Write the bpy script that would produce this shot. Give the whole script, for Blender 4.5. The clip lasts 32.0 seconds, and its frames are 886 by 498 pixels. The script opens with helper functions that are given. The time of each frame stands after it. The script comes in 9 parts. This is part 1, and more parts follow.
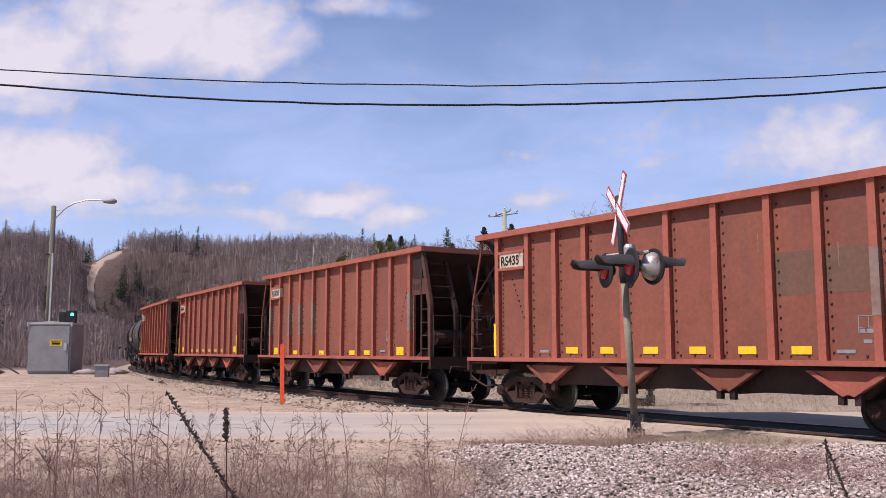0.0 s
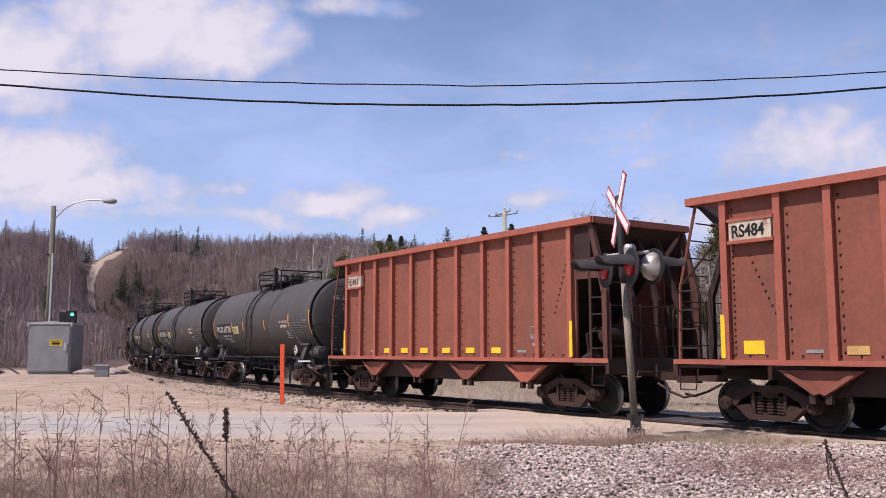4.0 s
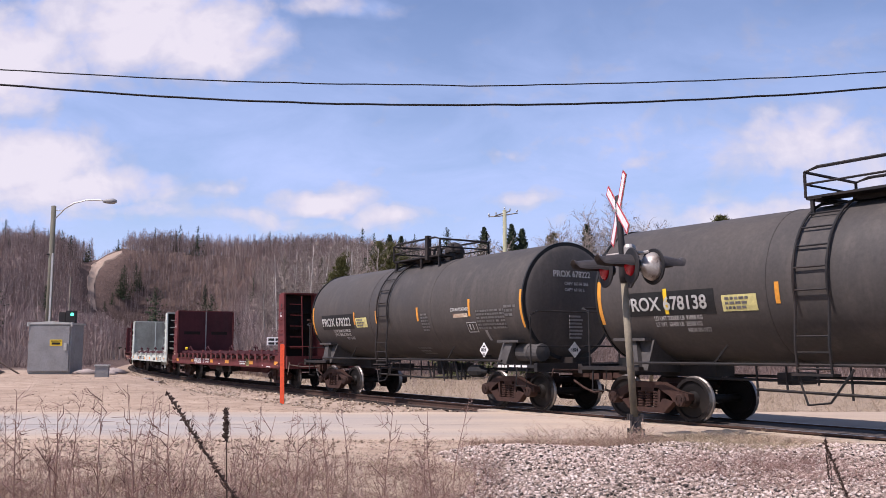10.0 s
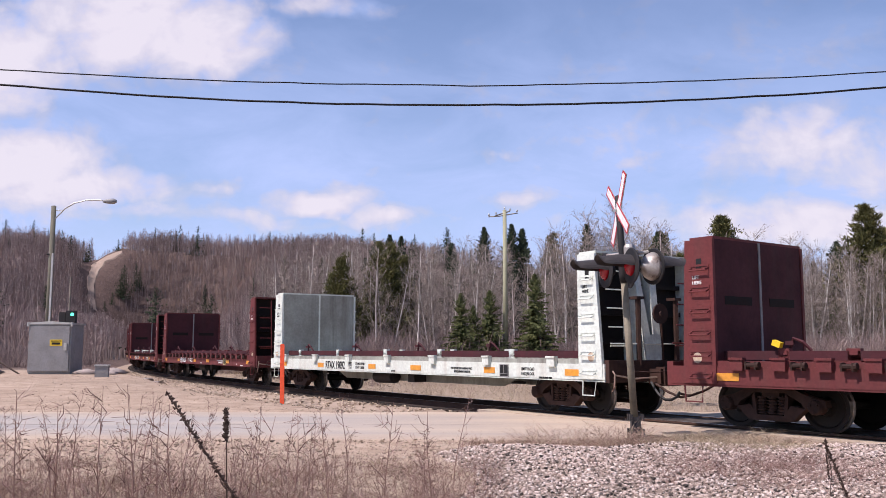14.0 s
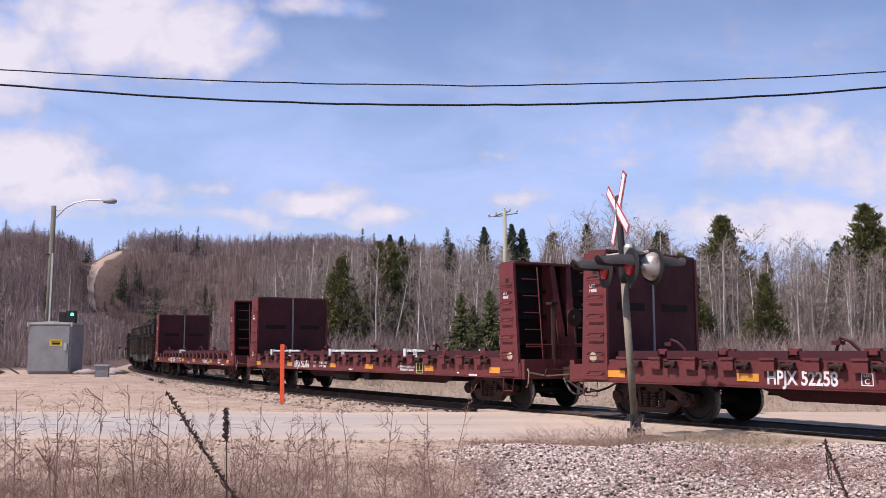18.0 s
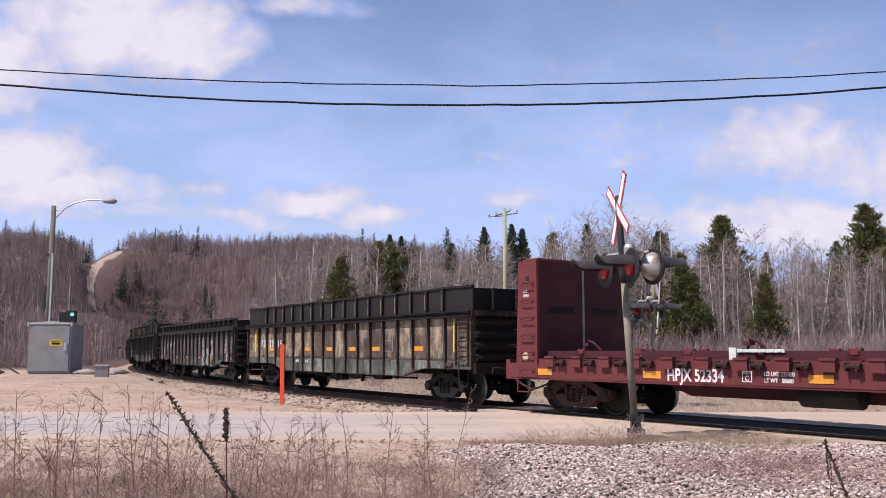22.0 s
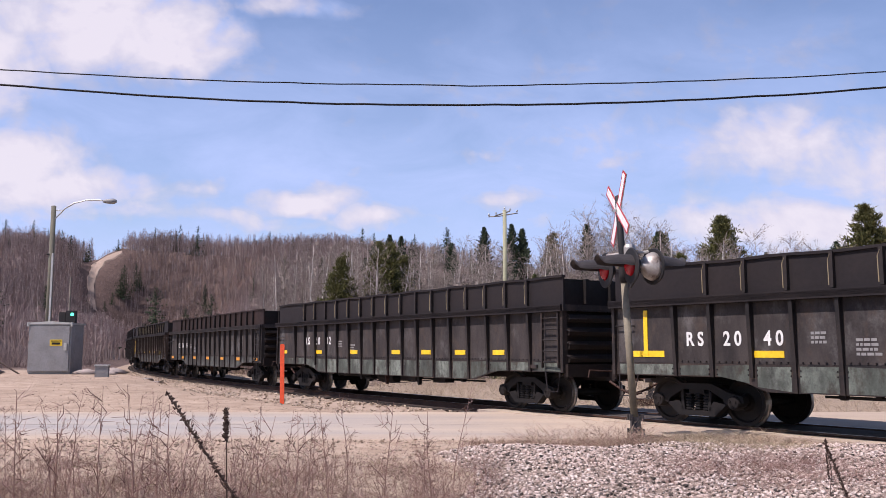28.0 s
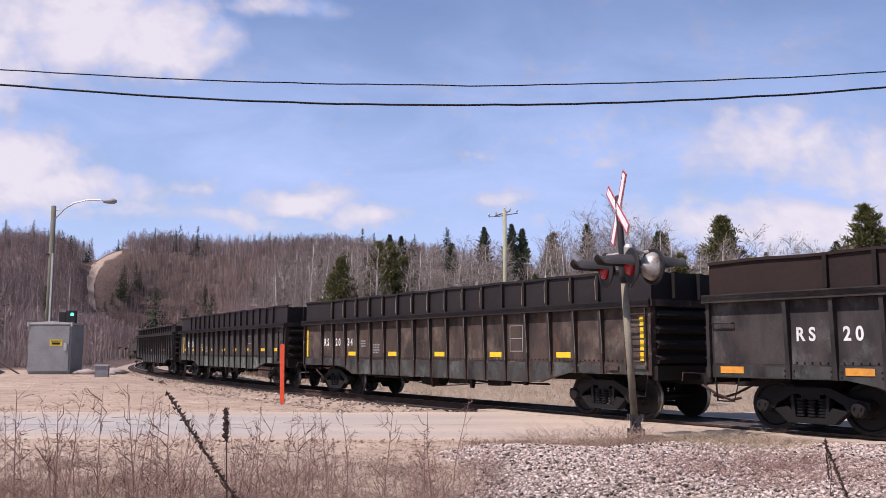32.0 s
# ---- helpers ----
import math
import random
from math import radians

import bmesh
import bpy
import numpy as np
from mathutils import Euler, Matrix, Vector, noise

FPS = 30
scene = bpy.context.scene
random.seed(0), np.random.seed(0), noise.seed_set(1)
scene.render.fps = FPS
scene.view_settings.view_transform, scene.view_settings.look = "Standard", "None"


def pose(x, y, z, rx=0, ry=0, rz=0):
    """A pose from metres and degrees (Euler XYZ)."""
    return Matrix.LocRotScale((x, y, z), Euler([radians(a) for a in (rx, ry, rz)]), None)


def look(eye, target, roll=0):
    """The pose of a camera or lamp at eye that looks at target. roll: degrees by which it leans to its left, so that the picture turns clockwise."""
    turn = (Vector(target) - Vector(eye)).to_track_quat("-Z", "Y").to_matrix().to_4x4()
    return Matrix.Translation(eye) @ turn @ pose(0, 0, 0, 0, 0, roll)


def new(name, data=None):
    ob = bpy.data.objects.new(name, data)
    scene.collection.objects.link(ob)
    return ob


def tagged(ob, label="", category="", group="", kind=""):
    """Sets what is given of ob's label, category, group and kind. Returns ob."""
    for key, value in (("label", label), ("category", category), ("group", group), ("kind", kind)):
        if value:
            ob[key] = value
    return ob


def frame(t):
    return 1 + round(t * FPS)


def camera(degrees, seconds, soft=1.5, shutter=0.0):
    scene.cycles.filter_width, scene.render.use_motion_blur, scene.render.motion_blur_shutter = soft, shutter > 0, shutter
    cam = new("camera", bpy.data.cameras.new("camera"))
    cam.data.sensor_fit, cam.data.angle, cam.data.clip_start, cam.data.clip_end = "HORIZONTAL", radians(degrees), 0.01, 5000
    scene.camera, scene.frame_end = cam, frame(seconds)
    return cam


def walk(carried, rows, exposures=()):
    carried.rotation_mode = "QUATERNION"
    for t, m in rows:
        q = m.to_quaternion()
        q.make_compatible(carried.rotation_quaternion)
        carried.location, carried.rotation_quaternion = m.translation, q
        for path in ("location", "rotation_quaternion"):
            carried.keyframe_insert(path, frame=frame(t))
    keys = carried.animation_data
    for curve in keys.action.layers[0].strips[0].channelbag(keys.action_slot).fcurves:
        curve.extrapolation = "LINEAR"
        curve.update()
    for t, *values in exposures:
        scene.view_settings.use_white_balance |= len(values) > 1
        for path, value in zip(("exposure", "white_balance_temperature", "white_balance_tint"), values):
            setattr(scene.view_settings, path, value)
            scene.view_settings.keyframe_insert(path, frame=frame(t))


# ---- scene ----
EXPO, KELVIN, TINT = 0.30, 6150, 24
SUN, SKY = 4.6, 0.107
# the camera on its tripod beside the level crossing; z = 0 is the top of the rail
cam = camera(52.63, 32.0, soft=0.35, shutter=0.0)
CAM_ROWS = [(0, pose(0, 0, 1.403, 96.473, 0, 0)), (32.0, pose(0, 0, 1.403, 96.473, 0, 0))]
walk(cam, CAM_ROWS, exposures=[(0, EXPO - 0.09, KELVIN - 40, TINT), (3.5, EXPO - 0.09, KELVIN - 40, TINT), (5.8, EXPO, KELVIN, TINT), (28.0, EXPO, KELVIN, TINT), (32.0, EXPO - 0.04, KELVIN, TINT)])

# ---- light ----
SUN_ELEV, SUN_FROM = radians(57.5), Vector((-0.87, -0.49, 0)).normalized()
world = bpy.data.worlds.new("sky")
scene.world = world
world.use_nodes = True
wn, wl = world.node_tree.nodes, world.node_tree.links
wn.clear()
sky = wn.new("ShaderNodeTexSky")
sky.sky_type = "NISHITA"
sky.sun_disc = False
sky.sun_elevation = SUN_ELEV
sky.sun_rotation = math.atan2(SUN_FROM.x, SUN_FROM.y)
sky.altitude, sky.air_density, sky.dust_density, sky.ozone_density = 150, 1.0, 0.6, 2.0
wbg, wout = wn.new("ShaderNodeBackground"), wn.new("ShaderNodeOutputWorld")
wbg.inputs["Strength"].default_value = SKY
wl.new(sky.outputs[0], wbg.inputs[0])
wl.new(wbg.outputs[0], wout.inputs[0])
sun = new("sun", bpy.data.lights.new("sun", "SUN"))
sun.data.energy, sun.data.angle, sun.data.color = SUN, radians(0.55), (1.0, 0.94, 0.83)
sun_dir = Vector((SUN_FROM.x * math.cos(SUN_ELEV), SUN_FROM.y * math.cos(SUN_ELEV), math.sin(SUN_ELEV)))
sun.matrix_world = look(sun_dir * 60, (0, 0, 0))

# ---- helpers for building ----
def part(name, bm, material, parent, label="", smooth=False):
    """One mesh object from a bmesh (or a ready mesh), under a thing or a part."""
    if isinstance(bm, bmesh.types.BMesh):
        bm.normal_update()
        me = bpy.data.meshes.new(name)
        bm.to_mesh(me)
        bm.free()
        if smooth:
            me.polygons.foreach_set("use_smooth", [True] * len(me.polygons))
    else:
        me = bm
    if material is not None and not me.materials:
        me.materials.append(material)
    ob = new(name, me)
    if parent is not None:
        ob.parent = parent
    return tagged(ob, label) if label else ob


def thing(name, label, category, group="", kind="", at=None):
    ob = new(name)
    ob.empty_display_size = 0.3
    if at is not None:
        ob.matrix_basis = at
    return tagged(ob, label, category, group, kind)


def box(bm, x0, x1, y0, y1, z0, z1):
    v = [bm.verts.new((x, y, z)) for z in (z0, z1) for x, y in ((x0, y0), (x1, y0), (x1, y1), (x0, y1))]
    for a in ((3, 2, 1, 0), (4, 5, 6, 7), (0, 1, 5, 4), (1, 2, 6, 5), (2, 3, 7, 6), (3, 0, 4, 7)):
        bm.faces.new([v[i] for i in a])


def hexa(bm, lo, hi):
    """A block between two four-cornered outlines."""
    v = [bm.verts.new(p) for p in (*lo, *hi)]
    for a in ((3, 2, 1, 0), (4, 5, 6, 7), (0, 1, 5, 4), (1, 2, 6, 5), (2, 3, 7, 6), (3, 0, 4, 7)):
        bm.faces.new([v[i] for i in a])


def prism(bm, outline, a, b, axis="y"):
    """An outline in the two other axes (x, z for axis y), drawn out from a to b."""
    put = {"y": lambda p, d: (p[0], d, p[1]), "x": lambda p, d: (d, p[0], p[1]), "z": lambda p, d: (p[0], p[1], d)}[axis]
    lo, hi = ([bm.verts.new(put(p, d)) for p in outline] for d in (a, b))
    n = len(outline)
    bm.faces.new(lo)
    bm.faces.new(hi[::-1])
    for i in range(n):
        bm.faces.new((lo[i], hi[i], hi[(i + 1) % n], lo[(i + 1) % n]))


def rod(bm, points, r, n=6, r_end=None):
    """A round bar along points, tapered to r_end."""
    pts = [Vector(p) for p in points]
    rings, up = [], Vector((0.31, 0.17, 0.93)).normalized()
    for i, p in enumerate(pts):
        d = (pts[min(i + 1, len(pts) - 1)] - pts[max(i - 1, 0)]).normalized()
        u = d.cross(up)
        if u.length < 0.05:
            u = d.cross(Vector((1, 0, 0)))
        u.normalize()
        w = d.cross(u)
        rr = r if r_end is None else r + (r_end - r) * i / (len(pts) - 1)
        rings.append([bm.verts.new(p + (u * math.cos(2 * math.pi * k / n) + w * math.sin(2 * math.pi * k / n)) * rr) for k in range(n)])
    for a, b in zip(rings, rings[1:]):
        for k in range(n):
            bm.faces.new((a[k], a[(k + 1) % n], b[(k + 1) % n], b[k]))
    if n > 2:
        bm.faces.new(rings[0][::-1])
        bm.faces.new(rings[-1])


def lathe(bm, profile, origin=(0, 0, 0), axis="y", n=24):
    """A turned body: profile rows of (along, radius)."""
    o = Vector(origin)
    rings = []
    for along, r in profile:
        ring = []
        for k in range(n):
            c, s = math.cos(2 * math.pi * k / n) * max(r, 1e-4), math.sin(2 * math.pi * k / n) * max(r, 1e-4)
            ring.append(bm.verts.new(o + Vector({"y": (c, along, s), "x": (along, c, s), "z": (c, s, along)}[axis])))
        rings.append(ring)
    for a, b in zip(rings, rings[1:]):
        for k in range(n):
            bm.faces.new((a[k], a[(k + 1) % n], b[(k + 1) % n], b[k]))
    bm.faces.new(rings[0][::-1])
    bm.faces.new(rings[-1])
    bmesh.ops.recalc_face_normals(bm, faces=bm.faces)


def mesh_from(name, verts, faces):
    me = bpy.data.meshes.new(name)
    me.from_pydata(verts, [], faces)
    return me


def tris_mesh(name, v, f):
    """A mesh from numpy arrays of corners (n, 3) and triangles (m, 3)."""
    me = bpy.data.meshes.new(name)
    me.vertices.add(len(v))
    me.vertices.foreach_set("co", np.ascontiguousarray(v, dtype=np.float32).ravel())
    me.loops.add(len(f) * 3)
    me.loops.foreach_set("vertex_index", np.ascontiguousarray(f, dtype=np.int32).ravel())
    me.polygons.add(len(f))
    me.polygons.foreach_set("loop_start", np.arange(0, len(f) * 3, 3, dtype=np.int32))
    me.update(calc_edges=True)
    return me


# ---- materials ----
def material(name, rough=0.7, metal=0.0):
    m = bpy.data.materials.new(name)
    m.use_nodes = True
    b = m.node_tree.nodes["Principled BSDF"]
    b.inputs["Roughness"].default_value = rough
    b.inputs["Metallic"].default_value = metal
    b.inputs["Specular IOR Level"].default_value = 0.5 if rough < 0.5 else 0.22
    return m, m.node_tree.nodes, m.node_tree.links, b


def noise_node(n, l, scale, detail=4, coords="Object", rough=0.6, stretch=None):
    t = n.new("ShaderNodeTexNoise")
    t.inputs["Scale"].default_value, t.inputs["Detail"].default_value, t.inputs["Roughness"].default_value = scale, detail, rough
    c = n.new("ShaderNodeTexCoord")
    src = c.outputs[coords]
    if stretch:
        mp = n.new("ShaderNodeMapping")
        mp.inputs["Scale"].default_value = stretch
        l.new(src, mp.inputs[0])
        src = mp.outputs[0]
    l.new(src, t.inputs["Vector"])
    return t


def ramp_node(n, l, source, stops):
    r = n.new("ShaderNodeValToRGB")
    e = r.color_ramp.elements
    while len(e) < len(stops):
        e.new(0.5)
    for el, (p, c) in zip(e, stops):
        el.position, el.color = p, (*c, 1) if len(c) == 3 else c
    l.new(source, r.inputs[0])
    return r


def mix_node(n, l, a, b, fac, blend="MIX"):
    m = n.new("ShaderNodeMix")
    m.data_type, m.blend_type = "RGBA", blend
    for sock, val in ((m.inputs[0], fac), (m.inputs[6], a), (m.inputs[7], b)):
        if isinstance(val, bpy.types.NodeSocket):
            l.new(val, sock)
        elif isinstance(val, (int, float)):
            sock.default_value = val
        else:
            sock.default_value = (*val, 1)
    return m.outputs[2]


def bump(n, l, b, height, strength=0.3, distance=0.02):
    k = n.new("ShaderNodeBump")
    k.inputs["Strength"].default_value, k.inputs["Distance"].default_value = strength, distance
    l.new(height, k.inputs["Height"])
    l.new(k.outputs[0], b.inputs["Normal"])


def worn(name, base, stain, big=0.6, fine=14, rough=0.65, metal=0.0, amount=0.55, streak=None, relief=0.15, chips=None):
    """Paint or metal with large stains, fine grain and, if wanted, runs down its sides and chipped spots."""
    m, n, l, b = material(name, rough, metal)
    t1, t2 = noise_node(n, l, big, 5), noise_node(n, l, fine, 3)
    r1 = ramp_node(n, l, t1.outputs[0], [(0.42, (0, 0, 0)), (0.68, (1, 1, 1))])
    f1 = n.new("ShaderNodeMath")
    f1.operation = "MULTIPLY"
    f1.inputs[1].default_value = amount
    l.new(r1.outputs[0], f1.inputs[0])
    col = mix_node(n, l, base, stain, f1.outputs[0])
    if streak:
        t3 = noise_node(n, l, 1.0, 4, stretch=(3.2, 3.2, 0.25))
        r3 = ramp_node(n, l, t3.outputs[0], [(0.48, (0, 0, 0)), (0.72, (0.75, 0.75, 0.75))])
        col = mix_node(n, l, col, streak, r3.outputs[0])
    if chips:
        t4 = noise_node(n, l, 3.4, 6, rough=0.72)
        r4 = ramp_node(n, l, t4.outputs[0], [(0.56, (0, 0, 0)), (0.64, (1, 1, 1))])
        col = mix_node(n, l, col, chips, r4.outputs[0])
    r2 = ramp_node(n, l, t2.outputs[0], [(0.3, (0.86, 0.86, 0.86)), (0.7, (1.08, 1.08, 1.08))])
    col = mix_node(n, l, col, r2.outputs[0], 1.0, "MULTIPLY")
    l.new(col, b.inputs["Base Color"])
    rr = ramp_node(n, l, t1.outputs[0], [(0.3, (rough - 0.1,) * 3), (0.7, (min(1, rough + 0.15),) * 3)])
    l.new(rr.outputs[0], b.inputs["Roughness"])
    bump(n, l, b, t2.outputs[0], relief, 0.01)
    return m


# ---- the train: materials ----
m_hop = worn("hopper_red_oxide", (0.250, 0.084, 0.052), (0.170, 0.060, 0.040), big=0.5, amount=0.75, streak=(0.180, 0.080, 0.056), rough=0.62)
m_hop_rib = worn("hopper_bright_red", (0.37, 0.110, 0.070), (0.25, 0.080, 0.053), big=1.2, amount=0.6, rough=0.6)
m_hop_grey = worn("hopper_worn_grey", (0.25, 0.185, 0.145), (0.2, 0.1, 0.075), big=1.5, amount=0.75)
m_hop_olive = worn("hopper_olive_patch", (0.165, 0.085, 0.055), (0.13, 0.085, 0.058), big=1.5, amount=0.8)
# these two darker tones carry the shade of the car's ends and underside
m_hop_dark = worn("hopper_shaded_maroon", (0.105, 0.044, 0.032), (0.055, 0.028, 0.022), big=0.9, amount=0.7)
m_hop_brown_shade = worn("hopper_brown_and_shade", (0.050, 0.026, 0.021), (0.024, 0.0155, 0.0135), big=0.9, amount=0.7)
m_tank = worn("tank_black", (0.064, 0.057, 0.0525), (0.092, 0.078, 0.069), big=0.35, amount=0.6, streak=(0.098, 0.084, 0.073), rough=0.58, relief=0.05)
m_tank_under = worn("tank_frame_black", (0.022, 0.021, 0.021), (0.05, 0.036, 0.03), big=1.3, amount=0.6, rough=0.6)
m_saddle = worn("tank_frame_grey", (0.085, 0.078, 0.073), (0.045, 0.038, 0.034), big=1.3, amount=0.6, rough=0.6)
m_maroon = worn("flat_maroon", (0.15, 0.036, 0.035), (0.10, 0.03, 0.03), big=0.8, amount=0.6, streak=(0.12, 0.042, 0.038), rough=0.6)
m_maroon_dark = worn("flat_dark_maroon", (0.075, 0.02, 0.024), (0.045, 0.018, 0.02), big=0.9, amount=0.75, streak=(0.055, 0.025, 0.026), rough=0.75)
m_mint = worn("flat_pale_grey_green", (0.66, 0.70, 0.63), (0.52, 0.54, 0.47), big=0.8, amount=0.5, streak=(0.50, 0.48, 0.41), rough=0.55)
m_mint_dirty = worn("flat_dirty_grey", (0.36, 0.37, 0.32), (0.22, 0.21, 0.18), big=0.7, amount=0.8, streak=(0.15, 0.135, 0.115), rough=0.8)
m_gon = [worn("gondola_black", (0.0202, 0.0177, 0.0177), (0.0590, 0.0432, 0.0365), big=0.7, amount=0.7, streak=(0.0677, 0.0480, 0.0396), rough=0.62, chips=(0.0620, 0.0440, 0.0340)),
         worn("gondola_rusty", (0.0242, 0.0190, 0.0171), (0.0935, 0.0518, 0.0346), big=0.9, amount=0.8, streak=(0.1046, 0.0660, 0.0504), chips=(0.1500, 0.1240, 0.1050), rough=0.7),
         worn("gondola_grey_black", (0.0230, 0.0200, 0.0195), (0.0660, 0.0530, 0.0480), big=1.0, amount=0.85, streak=(0.0620, 0.0500, 0.0450), rough=0.62)]
m_gon_ext = worn("gondola_extension_black", (0.0190, 0.0150, 0.0153), (0.0320, 0.0240, 0.0225), big=0.8, amount=0.6, rough=0.65)
m_gon_rust_ext = worn("gondola_extension_rust", (0.032, 0.018, 0.015), (0.018, 0.013, 0.012), big=0.8, amount=0.6, rough=0.7)


def flaking(name, dark, brown, rust, pale, amount):
    """Old paint of one side panel: brown film, rust and flaking pale spots, different on every panel."""
    m, n, l, b = material(name, 0.72)
    o, co, add = n.new("ShaderNodeObjectInfo"), n.new("ShaderNodeTexCoord"), n.new("ShaderNodeVectorMath")
    sc = n.new("ShaderNodeVectorMath")
    sc.operation = "SCALE"
    sc.inputs[0].default_value = (37, 11, 23)
    l.new(o.outputs["Random"], sc.inputs["Scale"])
    l.new(co.outputs["Object"], add.inputs[0])
    l.new(sc.outputs[0], add.inputs[1])

    def tex(scale, detail, rough, tall=1.0):
        t, mp = n.new("ShaderNodeTexNoise"), n.new("ShaderNodeMapping")
        mp.inputs["Scale"].default_value = (1, 1, tall)
        t.inputs["Scale"].default_value, t.inputs["Detail"].default_value, t.inputs["Roughness"].default_value = scale, detail, rough
        l.new(add.outputs[0], mp.inputs[0])
        l.new(mp.outputs[0], t.inputs["Vector"])
        return t.outputs[0]
    film, spots, flakes, fine, worn_to = tex(2.2, 6, 0.62, 0.35), tex(3.6, 8, 0.72, 0.5), tex(5, 8, 0.75, 0.6), tex(30, 3, 0.6), tex(1.5, 6, 0.62, 0.7)
    col = mix_node(n, l, dark, brown, ramp_node(n, l, film, [(0.35, (0, 0, 0)), (0.62, (1, 1, 1))]).outputs[0])
    # each panel has lost its dark coat by its own amount, in soft areas with rust spots left in them
    lift = n.new("ShaderNodeMath")
    lift.operation = "MULTIPLY_ADD"
    lift.inputs[1].default_value = amount
    l.new(o.outputs["Random"], lift.inputs[0])
    l.new(worn_to, lift.inputs[2])
    bare = ramp_node(n, l, lift.outputs[0], [(0.56, (0, 0, 0)), (0.76, (0.9, 0.9, 0.9))])
    keep = ramp_node(n, l, flakes, [(0.40, (0.25, 0.25, 0.25)), (0.56, (1, 1, 1))])
    col = mix_node(n, l, col, pale, mix_node(n, l, bare.outputs[0], keep.outputs[0], 1.0, "MULTIPLY"))
    col = mix_node(n, l, col, rust, ramp_node(n, l, spots, [(0.52, (0, 0, 0)), (0.64, (0.8, 0.8, 0.8))]).outputs[0])
    grain = ramp_node(n, l, fine, [(0.3, (0.85, 0.85, 0.85)), (0.7, (1.1, 1.1, 1.1))])
    l.new(mix_node(n, l, col, grain.outputs[0], 1.0, "MULTIPLY"), b.inputs["Base Color"])
    bump(n, l, b, flakes, 0.25, 0.01)
    return m


m_panel = [flaking("panel_black", (0.026, 0.0220, 0.0218), (0.058, 0.048, 0.045), (0.066, 0.048, 0.039), (0.13, 0.12, 0.115), 0.10),
           flaking("panel_rusty", (0.034, 0.028, 0.025), (0.105, 0.076, 0.058), (0.105, 0.054, 0.032), (0.42, 0.355, 0.245), 0.24),
           flaking("panel_grimy", (0.022, 0.019, 0.0185), (0.060, 0.050, 0.046), (0.060, 0.043, 0.036), (0.14, 0.135, 0.13), 0.10)]
m_panel_greyed = flaking("panel_greyed", (0.040, 0.0345, 0.0335), (0.108, 0.091, 0.085), (0.085, 0.060, 0.050), (0.20, 0.19, 0.185), 0.16)
m_panel_brown = flaking("panel_brown", (0.028, 0.0225, 0.020), (0.074, 0.053, 0.043), (0.090, 0.048, 0.032), (0.19, 0.145, 0.11), 0.16)
m_green = flaking("worn_green_paint", (0.030, 0.028, 0.026), (0.095, 0.108, 0.090), (0.048, 0.036, 0.029), (0.24, 0.265, 0.225), 0.22)
m_low_black = flaking("lower_panel_black", (0.020, 0.018, 0.0175), (0.062, 0.060, 0.054), (0.050, 0.038, 0.032), (0.14, 0.15, 0.135), 0.16)
m_gon_post = worn("gondola_post_brown", (0.030, 0.023, 0.021), (0.075, 0.052, 0.042), big=2.5, amount=0.8, rough=0.7)
m_bare_edge = worn("bare_worn_edge", (0.22, 0.19, 0.165), (0.09, 0.07, 0.06), big=4, amount=0.8, rough=0.6)
m_rust = worn("truck_rust", (0.055, 0.028, 0.021), (0.022, 0.014, 0.012), big=2.0, amount=0.7, rough=0.75)
m_truck = worn("truck_black", (0.011, 0.010, 0.010), (0.026, 0.019, 0.016), big=2.0, amount=0.6, rough=0.7)
m_steel = worn("polished_steel", (0.55, 0.53, 0.5), (0.35, 0.31, 0.28), big=3, amount=0.5, rough=0.32, metal=1.0)
m_tread = worn("worn_wheel_tread", (0.30, 0.27, 0.25), (0.09, 0.07, 0.06), big=6, amount=0.7, rough=0.42, metal=0.8)
m_wheel = worn("wheel_steel", (0.012, 0.010, 0.009), (0.028, 0.020, 0.017), big=3, amount=0.6, rough=0.6)
m_faded = worn("faded_yellow_strip", (0.55, 0.36, 0.12), (0.40, 0.20, 0.10), big=4, amount=0.7, rough=0.6)
m_yellow = worn("reflector_yellow", (0.85, 0.55, 0.01), (0.6, 0.38, 0.03), big=3, amount=0.35, rough=0.4)
m_orange_dirty = worn("grimy_reflector_orange", (0.42, 0.17, 0.03), (0.10, 0.07, 0.05), big=4, amount=0.9, rough=0.6)
m_orange = worn("reflector_orange", (0.72, 0.30, 0.03), (0.45, 0.2, 0.04), big=3, amount=0.5, rough=0.45)
m_white = worn("stencil_white", (0.74, 0.73, 0.70), (0.5, 0.48, 0.45), big=4, amount=0.4, rough=0.6)
m_dim = worn("stencil_dim", (0.27, 0.26, 0.25), (0.16, 0.15, 0.15), big=4, amount=0.5, rough=0.6)
m_black = worn("stencil_black", (0.015, 0.015, 0.015), (0.03, 0.03, 0.03), big=3, amount=0.5, rough=0.5)
# black of some posts and brackets, and painted shade of car ends and bulkheads
m_black_shade = worn("black_paint_and_shade", (0.014, 0.0115, 0.0105), (0.034, 0.021, 0.017), big=1.2, amount=0.6, rough=0.8)
m_scrawl = worn("old_white_scrawl", (0.46, 0.45, 0.44), (0.24, 0.225, 0.22), big=5, amount=0.8, rough=0.7)
m_olive = worn("olive_edge", (0.34, 0.28, 0.17), (0.13, 0.10, 0.06), big=2, amount=0.7, rough=0.7)
m_board = worn("stained_cream_board", (0.58, 0.50, 0.38), (0.34, 0.19, 0.11), big=3, amount=0.9, chips=(0.25, 0.12, 0.08), rough=0.6)
m_patch = worn("pale_yellow_patch", (0.62, 0.55, 0.22), (0.45, 0.4, 0.2), big=4, amount=0.4, rough=0.6)


NEAR = -1.0      # the side of a car that faces the crossing road on this side of the line


